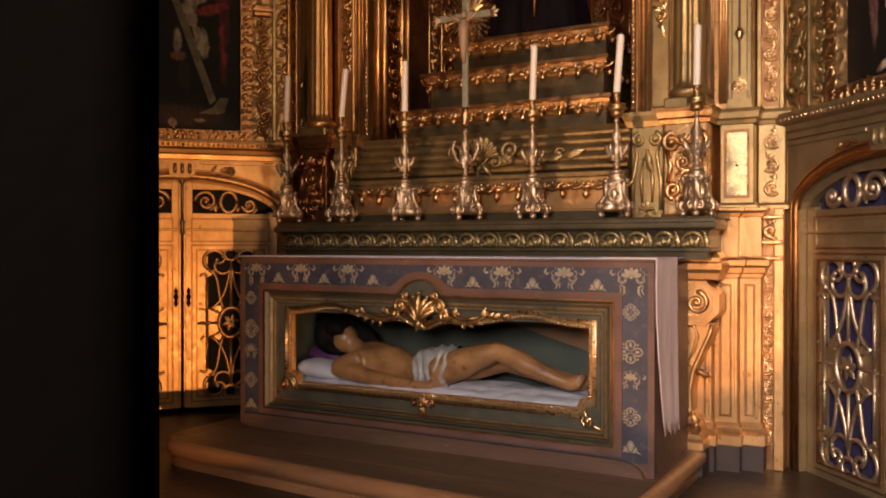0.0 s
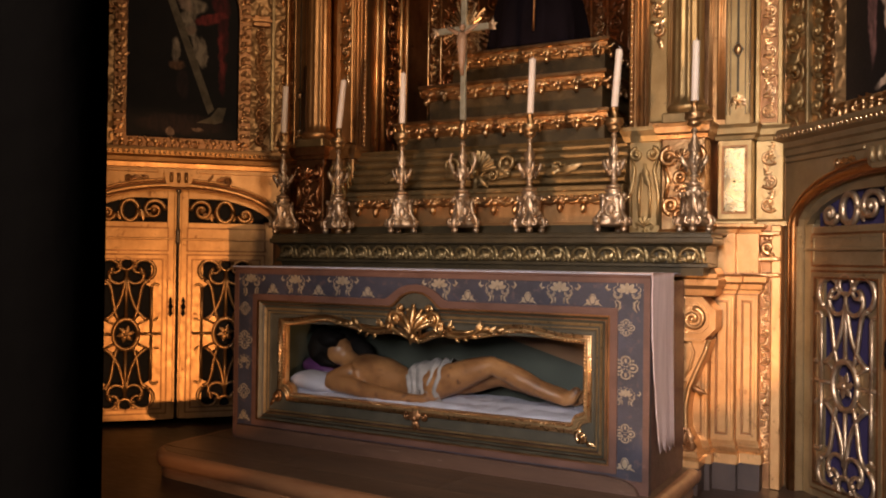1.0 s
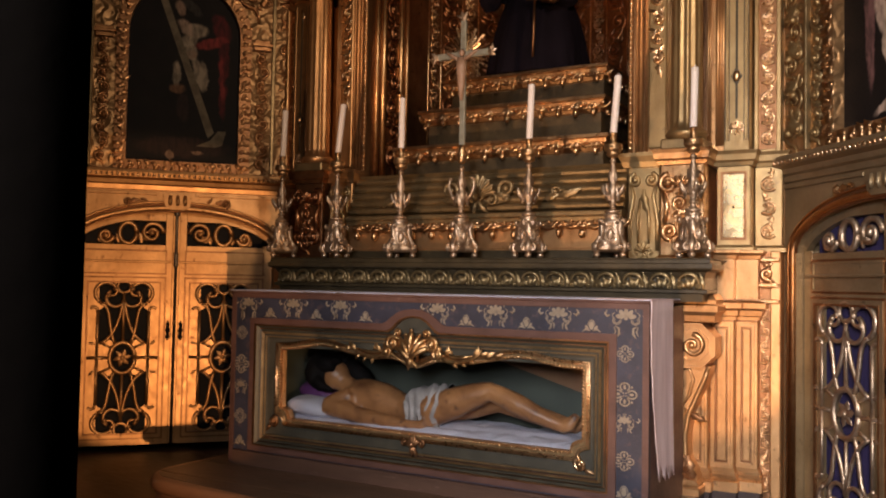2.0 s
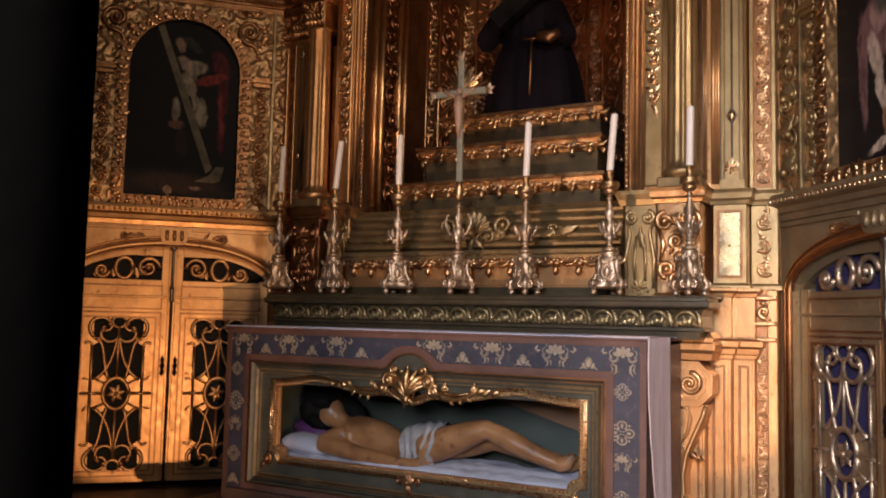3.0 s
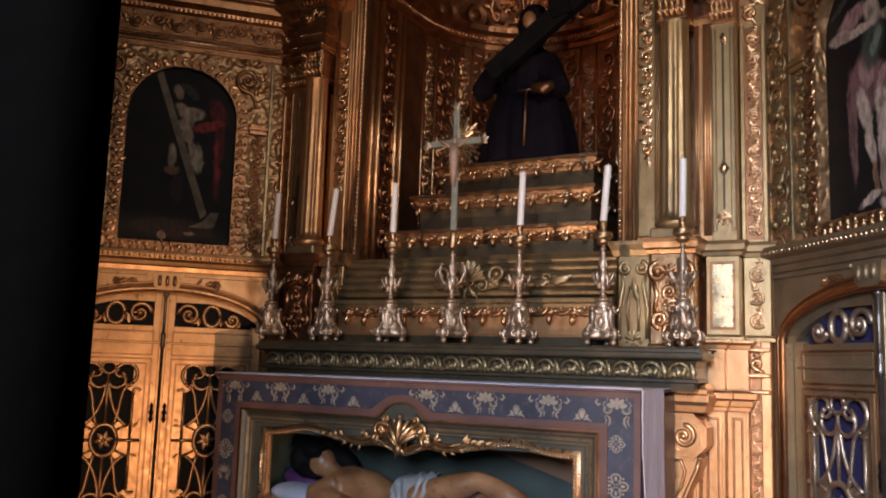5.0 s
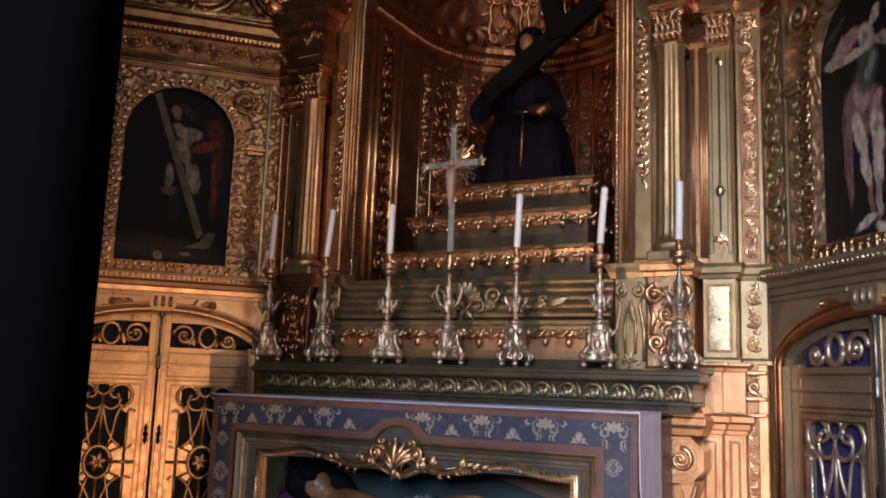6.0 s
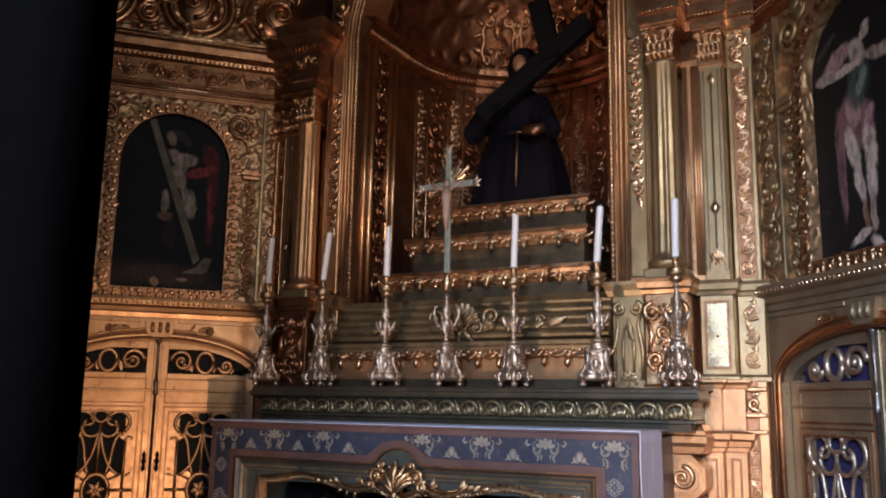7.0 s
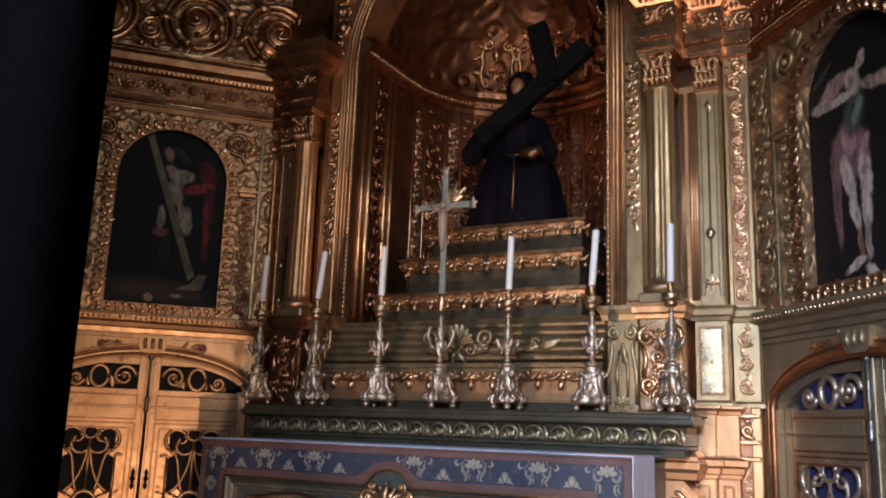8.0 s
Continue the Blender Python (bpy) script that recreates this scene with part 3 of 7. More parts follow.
for i in (5, 7, 9, 11, 13):
    turn = math.pi * i / 16
    # one tall cartouche on each curved panel of the vault: a scrolled frame round a fluted boss
    k = Kit()
    for h in (-1, 1):
        k.tube([(h * u, -0.012, w) for u, w in ((0.02, 0.03), (0.10, 0.06), (0.135, 0.14), (0.12, 0.24), (0.135, 0.32), (0.10, 0.40), (0.03, 0.43))], [0.008, 0.014, 0.018, 0.012, 0.017, 0.014, 0.008], 7)
        k.spiral(h * 0.085, 0.395, 0.045, 1.5, math.pi / 2, h, -0.01, 0.013)
        k.spiral(h * 0.10, 0.085, 0.04, 1.4, -math.pi / 2, -h, -0.01, 0.012)
        for u, w, an in ((0.13, 0.15, 0.5), (0.13, 0.30, -0.2), (0.12, 0.36, 0.9), (0.06, 0.46, 1.2)):
            k.leaf(h * u, w, 0.08, 0.05, an if h > 0 else math.pi - an, -0.006, 0.024)
    shell(k, 0, 0.17, 0.075, -0.004, 7, 0.03)
    k.leaf(0, 0.27, 0.12, 0.06, math.pi / 2, -0.006, 0.024)
    r = 0.885 * math.cos(math.asin(0.12 / NR))
    part("vault_cartouche", k, GOLD_MOULDING, wall, at=pose(AX - r * math.cos(turn), NB + r * math.sin(turn), SPRING + 0.20, 16, 0, 90 - math.degrees(turn)))
# beaded border and reeds round the niche opening
k = Kit()
border = [(AX - NR, 1.80)] + [(AX - NR * math.cos(math.pi * i / 20), SPRING + NR * math.sin(math.pi * i / 20)) for i in range(21)] + [(AX + NR, 1.80)]
for off, r in ((0.0, 0.014), (0.035, 0.01), (0.06, 0.016), (0.09, 0.01)):
    q = [(AX + (x - AX) * (NR + off) / NR, 0.945 - r * 0.4, (z if z <= SPRING else SPRING + (z - SPRING) * (NR + off) / NR)) for x, z in border]
    k.tube(q, r, 6)
part("niche_border", k, GOLD_PLAIN, wall)
q = [(x, 0.935, z) for x, z in border]
part("niche_beading", beads(Kit(), q, 0.013, 0.032), GOLD_BRIGHT, wall)
rng = random.Random(4)
for s in (-1, 1):
    k = Kit()
    for j in range(9):
        z = 2.35 + j * 0.11
        k.spiral(AX + s * 1.075, z, 0.034, 1.3, math.pi / 2, 1 if j % 2 else -1, 0.94, 0.011)
        for h in (-1, 1):
            k.leaf(AX + s * 1.075, z + 0.03, 0.07, 0.045, math.pi / 2 + h * 0.8, 0.945, 0.02)
    k.leaf(AX + s * 1.075, 2.33, 0.10, 0.05, -math.pi / 2, 0.945, 0.02)
    part("hanging_foliage", k, GOLD_BRIGHT, wall)
    k = Kit()
    a, b = sorted((AX + s * 1.025, AX + s * 1.125))
    k.box(a, b, 0.935, 0.96, 1.84, 3.55, 0.006)
    part("flat_strip", k, SILVER_GILT if s > 0 else GOLD_PLAIN, wall)
    k = Kit()
    for x in (1.018, 1.132, 1.145, 1.157):
        k.tube([(AX + s * x, 0.943, 1.84), (AX + s * x, 0.943, 3.6)], 0.0045, 6)
    part("strip_reeds", k, SILVER_GILT if s > 0 else GOLD_PLAIN, wall)
k = Kit()
for s in (-1, 1):
    rinceau(k, *sorted((AX + s * 0.78, AX + s * 1.14)), 4.3, 5.4, 0.945, 0.03, rng, 1.6)
    rinceau(k, *sorted((AX + s * 0.99, AX + s * 1.14)), 3.75, 4.25, 0.945, 0.02, rng)
part("spandrel_foliage", k, GOLD, wall)


def pilaster_group(s):
    """Column, inlaid pilaster and scroll strip on stepped pedestals; s: the side of the axis."""
    g = thing("pilaster_group", "fluted gilded column and pilasters on panelled pedestals", "pilaster", kind="structure", group="pilaster groups")
    # both sides share one gilding; light and shade are in the two tones
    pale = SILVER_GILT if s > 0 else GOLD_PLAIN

    def span(a, b):
        return sorted((AX + s * a, AX + s * b))
    # column
    cx = AX + s * 1.255

    def flutes(a, h):
        return 1.0 - 0.14 * (0.5 + 0.5 * math.cos(12 * a)) if 0.06 < h < 1.17 else 1.0
    k = Kit().lathe([(0.105, 0), (0.105, 0.02), (0.115, 0.03), (0.10, 0.05), (0.086, 0.06), (0.085, 0.1), (0.083, 0.6), (0.076, 1.17), (0.084, 1.18), (0.084, 1.2)], (cx, 0.87, 1.86), 84, True, flutes)
    part("column", k, pale, g)
    k = Kit().box(cx - 0.115, cx + 0.115, 0.76, 1.1, 1.80, 1.86, 0.008)
    part("column_plinth", k, GREEN_GILT, g)
    part("column_capital", capital(Kit(), cx, 0.81, 3.06, 0.16, 0.22), GOLD, g)
    # recessed reeded strip behind the column
    k = Kit()
    a, b = span(1.335, 1.432)
    k.box(a, b, 0.985, 1.12, 1.80, 3.1)
    for x, r in ((0.10, 0.007), (0.22, 0.007), (0.62, 0.012), (0.78, 0.008), (0.92, 0.012)):
        x = AX + s * (1.335 + 0.097 * x)
        k.tube([(x, 0.983, 1.84), (x, 0.983, 3.06)], r, 7)
    part("reeded_strip", k, GOLD_PLAIN, g)
    # inlaid pilaster
    a, b = span(1.43, 1.565)
    k = Kit().box(a, b, 0.97, 1.12, 1.80, 3.06, 0.005)
    m = (a + b) / 2
    for x in (a + 0.018, b - 0.018):
        k.box(x - 0.006, x + 0.006, 0.962, 0.972, 1.86, 3.02, 0.002)
    part("pilaster", k, pale, g)
    k = Kit().box(m - 0.006, m + 0.006, 0.966, 0.972, 1.98, 2.98, 0.001)
    k.slab([(m, 2.16), (m + 0.03, 2.21), (m, 2.26), (m - 0.03, 2.21)], 0.96, 0.972)
    # thin dark lines: groove shade beside the fillets, put into colour
    for x in (a + 0.029, b - 0.029, a + 0.007, b - 0.007):
        k.box(x - 0.0022, x + 0.0022, 0.9675, 0.972, 1.86, 3.02)
    part("inlay_and_shade_lines", k, GREEN, g)
    k = Kit()
    shell(k, m, 1.92, 0.045, 0.97, 5, 0.012)
    k.blob((m, 0.96, 2.21), (0.02, 0.012, 0.03))
    k.leaf(m, 2.99, 0.07, 0.05, -math.pi / 2, 0.97, 0.015)
    part("pilaster_ornament", k, GOLD_BRIGHT, g)
    part("pilaster_capital", capital(Kit(), m, 0.96, 3.06, 0.135, 0.22), GOLD, g)
    # scroll strip
    a, b = span(1.575, 1.71)
    # dark ground paints the shade behind the scroll foliage
    part("strip_ground", Kit().box(a + 0.02, b - 0.02, 1.074, 1.082, 1.82, 3.04), GOLD_DARK, g)
    k = Kit().box(a, b, 1.08, 1.2, 1.80, 3.3)
    for x in (a + 0.01, b - 0.01):
        k.box(x - 0.012, x + 0.012, 1.055, 1.09, 1.80, 3.05, 0.004)
    part("scroll_strip", k, pale, g)
    k = acanthus_strip(Kit(), a + 0.022, b - 0.022, 1.83, 3.03, 1.078, rng)
    rinceau(k, a + 0.01, b - 0.01, 3.08, 3.26, 1.078, 0.014, rng)
    part("scroll_foliage", k, GOLD_BRIGHT if s > 0 else GOLD_MOULDING, g)
    # entablature, breaking forward over each support
    prof = [(0, 3.28), (0.015, 3.28), (0.015, 3.34), (0.03, 3.35), (0.03, 3.42), (0.02, 3.43), (0.02, 3.56), (0.05, 3.60), (0.06, 3.64), (0.10, 3.68), (0.11, 3.73), (0.12, 3.76), (0.0, 3.78)]
    path = [(AX + s * x, y) for x, y in ((1.74, 1.06), (1.57, 1.06), (1.57, 0.97), (1.42, 0.97), (1.42, 0.99), (1.35, 0.99), (1.35, 0.80), (1.16, 0.80), (1.16, 0.94))]
    if s < 0:
        path = path[::-1]
        path = [(x, y) for x, y in path]
    path = path[::-1]
    k = Kit().sweep(path, prof)
    inner = [(x, y) for x, y in path] + [(path[-1][0], 1.13), (path[0][0], 1.13)]
    n = len(inner)
    k.add([(x, y, z) for z in (3.28, 3.78) for x, y in inner], [tuple(range(n)), tuple(range(2 * n - 1, n - 1, -1))])
    # left entablature's shade is put into the darker gilding
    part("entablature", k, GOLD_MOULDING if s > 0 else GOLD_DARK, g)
    k = Kit()
    for (x0, y0), (x1, y1) in zip(path[:-1], path[1:]):
        if abs(y1 - y0) < 1e-6:
            beads(k, [(x0, y0 - 0.034, 3.352), (x1, y0 - 0.034, 3.352)], 0.009, 0.022)
            n = max(1, round((x1 - x0) / 0.03))
            for i in range(n):
                xx = x0 + (x1 - x0) * (i + 0.5) / n
                k.box(xx - 0.009, xx + 0.009, y0 - 0.052, y0 - 0.02, 3.572, 3.60)
            rinceau(k, x0 + 0.004, x1 - 0.004, 3.44, 3.55, y0 - 0.02, 0.011, rng, 1.5)
    part("entablature_carving", k, GOLD, g)
    # pedestals: three faces, each with a panel; the left ones carry shade in their colour
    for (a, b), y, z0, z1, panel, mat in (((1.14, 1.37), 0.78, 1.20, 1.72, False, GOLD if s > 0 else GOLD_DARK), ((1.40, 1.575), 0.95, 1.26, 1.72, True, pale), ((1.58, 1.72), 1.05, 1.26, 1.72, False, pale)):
        a, b = span(a, b)
        k = Kit().box(a, b, y, 1.13, z0, z1, 0.004)
        k.sweep([(a, 1.1), (a, y), (b, y), (b, 1.1)][::-1][::-1], [(0, z1), (0.012, z1), (0.018, z1 + 0.02), (0.03, z1 + 0.03), (0.035, z1 + 0.06), (0.045, z1 + 0.08), (0, z1 + 0.085)])
        k.box(a - 0.0, b + 0.0, y - 0.0, 1.1, z1, z1 + 0.083)
        k.sweep([(a, 1.1), (a, y), (b, y), (b, 1.1)], [(0, z0), (0.02, z0), (0.02, z0 + 0.02), (0.006, z0 + 0.035), (0, z0 + 0.035)])
        part("pedestal", k, mat, g)
        if panel:
            k = Kit().ring([(a + 0.02, z0 + 0.06), (a + 0.02, z1 - 0.03), (b - 0.02, z1 - 0.03), (b - 0.02, z0 + 0.06)], [(a + 0.032, z0 + 0.072), (a + 0.032, z1 - 0.042), (b - 0.032, z1 - 0.042), (b - 0.032, z0 + 0.072)], y - 0.008, y + 0.002)
            part("pedestal_panel_moulding", k, GOLD_DARK, g)
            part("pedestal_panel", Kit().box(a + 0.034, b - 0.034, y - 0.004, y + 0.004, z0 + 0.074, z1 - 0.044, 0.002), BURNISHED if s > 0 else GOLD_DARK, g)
            k = Kit().box((a + b) / 2 - 0.006, (a + b) / 2 + 0.006, y - 0.007, y + 0.004, 1.49, 1.502, 0.001)
            part("keyhole", k, DARK_WOOD, g)
    a, b = span(1.585, 1.715)
    k = acanthus_strip(Kit(), a + 0.016, b - 0.016, 1.31, 1.69, 1.048, rng)
    part("pedestal_foliage", k, GOLD, g)
    k = Kit()
    a, b = span(1.15, 1.36)
    for h in (-1, 1):
        k.spiral((a + b) / 2 + h * 0.07, 1.62, 0.05, 1.6, math.pi / 2, -h, 0.775, 0.017)
        k.spiral((a + b) / 2 + h * 0.06, 1.36, 0.045, 1.5, -math.pi / 2, h, 0.775, 0.015)
        k.tube([((a + b) / 2 + h * 0.095, 0.772, 1.40), ((a + b) / 2 + h * 0.075, 0.765, 1.49), ((a + b) / 2 + h * 0.10, 0.772, 1.58)], [0.012, 0.017, 0.012], 7)
    rinceau(k, (a + b) / 2 - 0.06, (a + b) / 2 + 0.06, 1.26, 1.56, 0.776, 0.013, rng, 2.0)
    shell(k, (a + b) / 2, 1.60, 0.06, 0.765, 5, 0.025)
    part("pedestal_scrolls", k, GOLD if s > 0 else NICHE, g)
    # curled bracket beside the niche
    k = Kit()
    x = AX + s * 1.03
    k.box(x - 0.09, x + 0.09, 0.84, 0.96, 1.2, 1.74, 0.006)
    k.sweep([(x - 0.09, 0.95), (x - 0.09, 0.84), (x + 0.09, 0.84), (x + 0.09, 0.95)], [(0, 1.72), (0.02, 1.72), (0.03, 1.75), (0.045, 1.78), (0.045, 1.80), (0, 1.805)])
    k.box(x - 0.09, x + 0.09, 0.84, 0.95, 1.74, 1.803)
    part("bracket", k, pale, g)
    k = Kit()
    for h in (-1, 1):
        k.spiral(x + h * 0.045, 1.65, 0.036, 1.5, math.pi / 2, -h, 0.838, 0.013)
        k.tube([(x + h * 0.075, 0.836, 1.26), (x + h * 0.08, 0.83, 1.42), (x + h * 0.055, 0.83, 1.56), (x + h * 0.075, 0.834, 1.64)], [0.01, 0.013, 0.011, 0.009], 7)
        k.tube([(x + h * 0.028, 0.838, 1.30), (x + h * 0.032, 0.832, 1.42), (x + h * 0.02, 0.834, 1.55)], [0.008, 0.011, 0.007], 7)
    k.leaf(x, 1.60, 0.16, 0.05, -math.pi / 2, 0.838, 0.022)
    shell(k, x, 1.255, 0.05, 0.836, 5, 0.018)
    part("bracket_carving", k, SILVER_GILT, g)
    # string course between the pedestal and the base, in receding blocks over panelled bases
    for n, ((a, b), y) in enumerate((((1.2, 1.385), 0.80), ((1.385, 1.505), 0.86), ((1.505, 1.615), 0.92))):
        a, b = span(a, b)
        wrap = [(a, 1.1), (a, y + 0.02), (b, y + 0.02), (b, 1.1)]
        k = Kit().box(a, b, y + 0.02, 1.13, 0.96, 1.262)
        k.sweep(wrap, [(0, 1.215), (0.012, 1.218), (0.016, 1.236), (0.034, 1.25), (0.034, 1.262), (0, 1.268)])
        part("string_course", k, GOLD_PLAIN, g)
        k = Kit().sweep(wrap, [(0, 0.895), (0.010, 0.895), (0.012, 0.912), (0.022, 0.918), (0.026, 0.945), (0.044, 0.958), (0.046, 0.985), (0.03, 0.992), (0.0, 0.998)])
        part("base_cornice", k, GOLD_PLAIN, g)
        # base with a sunk panel
        k = Kit().box(a, b, y + 0.02, 1.13, 0.0, 0.96, 0.003)
        c, d, z0, z1 = a + 0.014, b - 0.014, 0.135, 0.872
        k.ring([(c, z0), (c, z1), (d, z1), (d, z0)], [(c + 0.012, z0 + 0.012), (c + 0.012, z1 - 0.012), (d - 0.012, z1 - 0.012), (d - 0.012, z0 + 0.012)], y + 0.004, y + 0.022)
        k.box(c + 0.022, d - 0.022, y + 0.012, y + 0.022, z0 + 0.024, z1 - 0.024, 0.003)
        k.sweep(wrap, [(0, 0.0), (0.026, 0.0), (0.026, 0.052), (0.016, 0.058), (0.020, 0.072), (0.010, 0.084), (0.012, 0.10), (0.004, 0.112), (0, 0.118)])
        part("base_panel", k, GOLD_PLAIN, g)
        # dark strips in place of the shade in the panel's grooves
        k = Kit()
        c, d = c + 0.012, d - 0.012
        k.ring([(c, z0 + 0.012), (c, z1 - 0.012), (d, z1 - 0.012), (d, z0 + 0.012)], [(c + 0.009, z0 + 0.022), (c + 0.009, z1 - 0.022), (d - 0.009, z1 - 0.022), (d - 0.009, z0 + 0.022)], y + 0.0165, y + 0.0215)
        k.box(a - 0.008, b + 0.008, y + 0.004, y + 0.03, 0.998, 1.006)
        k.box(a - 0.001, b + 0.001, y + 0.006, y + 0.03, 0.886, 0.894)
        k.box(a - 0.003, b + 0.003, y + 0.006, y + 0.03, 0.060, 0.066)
        part("panel_shade_line", k, GOLD_DARK, g)
        k = Kit().box(a - 0.016, b + 0.016, y, 1.13, FLOOR, 0.0)
        part("plinth", k, PLINTH, g)
    # narrow strip of foliage and the plain strip beside it, which run to the floor
    a, b = span(1.615, 1.668)
    # shade behind the narrow foliage is in this ground's colour
    k = Kit().box(a, b, 1.012, 1.13, FLOOR, 1.262)
    part("foliage_ground", k, GOLD_DARK, g)
    part("base_foliage", acanthus_strip(Kit(), a - 0.006, b + 0.004, -0.02, 0.95, 1.012, rng), GOLD, g)
    k = rinceau(Kit(), a, b + 0.04, 1.09, 1.19, 0.985, 0.012, rng, 1.6)
    for zz in (1.07, 1.205, 0.985):
        k.box(a - 0.004, b + 0.05, 0.97, 1.02, zz, zz + 0.022, 0.005)
    part("strip_capital", k, GOLD, g)
    a, b = span(1.668, 1.722)
    k = Kit().box(a, b, 0.992, 1.13, FLOOR, 1.262, 0.006)
    part("plain_strip", k, GOLD_PLAIN, g)
    # tall console scroll
    x = AX + s * 1.342
    k = Kit()
    octo = [(x + 0.124 * math.cos(math.pi / 8 + i * math.pi / 4), 0.765 + 0.124 * math.sin(math.pi / 8 + i * math.pi / 4)) for i in range(8)]

    def shrunk(q):
        return [(x + (p - x) * q, 0.765 + (r - 0.765) * q) for p, r in octo][::-1]
    k.slab(octo[::-1], 0.67, 0.82)
    k.ring(octo[::-1], shrunk(0.90), 0.656, 0.672)
    k.ring(shrunk(0.70), shrunk(0.62), 0.654, 0.672)
    k.spiral(x, 0.765, 0.060, 1.4, math.pi / 2, -s, 0.668, 0.014)
    out = [(x - s * 0.09, 0.66), (x + s * 0.085, 0.66), (x + s * 0.07, 0.60), (x + s * 0.03, 0.51), (x - s * 0.012, 0.41), (x - s * 0.032, 0.3), (x - s * 0.030, 0.19), (x + s * 0.0, 0.13), (x + s * 0.022, 0.08), (x - s * 0.10, 0.08), (x - s * 0.10, 0.3), (x - s * 0.10, 0.5)]
    k.slab(out if s < 0 else out[::-1], 0.69, 0.82)
    k.tube([(x + s * u, 0.685, w) for u, w in ((0.075, 0.655), (0.06, 0.60), (0.02, 0.51), (-0.022, 0.41), (-0.042, 0.3), (-0.038, 0.19), (-0.01, 0.12))], 0.013, 8)
    k.tube([(x + s * u, 0.688, w) for u, w in ((-0.06, 0.645), (-0.02, 0.64), (0.0, 0.59), (-0.02, 0.51), (-0.05, 0.46), (-0.07, 0.50), (-0.075, 0.58), (-0.06, 0.645))], 0.009, 7)
    k.tube([(x + s * u, 0.688, w) for u, w in ((-0.04, 0.44), (-0.075, 0.34), (-0.085, 0.24), (-0.08, 0.15))], 0.010, 7)
    part("console_scroll", k, GOLD_PLAIN, g)
    k = Kit()
    k.leaf(x - s * 0.03, 0.2, 0.14, 0.09, -math.pi / 2, 0.69, 0.03)
    k.leaf(x - s * 0.02, 0.42, 0.10, 0.05, -math.pi / 2 + s * 0.9, 0.70, 0.03)
    k.spiral(x - s * 0.06, 0.17, 0.032, 1.4, math.pi / 2, -s, 0.682, 0.011)
    shell(k, x - s * 0.04, 0.11, 0.05, 0.68, 5, 0.02)
    part("console_leaves", k, GOLD_DARK, g)
    a, b = sorted((x - s * 0.12, x + s * 0.025))
    k = Kit().box(a, b, 0.665, 0.85, 0.0, 0.08, 0.004)
    k.sweep([(a, 0.84), (a, 0.665), (b, 0.665), (b, 0.84)], [(0, 0.0), (0.012, 0.0), (0.012, 0.035), (0.006, 0.042), (0.010, 0.055), (0.0, 0.07)])
    part("console_plinth", k, GOLD_PLAIN, g)
    part("console_block", Kit().box(a - 0.008, b + 0.008, 0.655, 0.85, FLOOR, -0.0005, 0.004), PLINTH, g)
    k = Kit().box(x - 0.10, x + 0.10, 0.67, 0.84, 0.882, 1.03, 0.006)
    a, b = x - 0.10, x + 0.10
    k.sweep([(a, 0.84), (a, 0.67), (b, 0.67), (b, 0.84)], [(0, 0.892), (0.010, 0.892), (0.014, 0.92), (0.028, 0.94), (0.030, 0.972), (0.018, 0.98), (0.02, 1.0), (0.0, 1.03)])
    part("console_cap", k, GOLD_PLAIN, g)
    return g


for s in (-1, 1):
    pilaster_group(s)


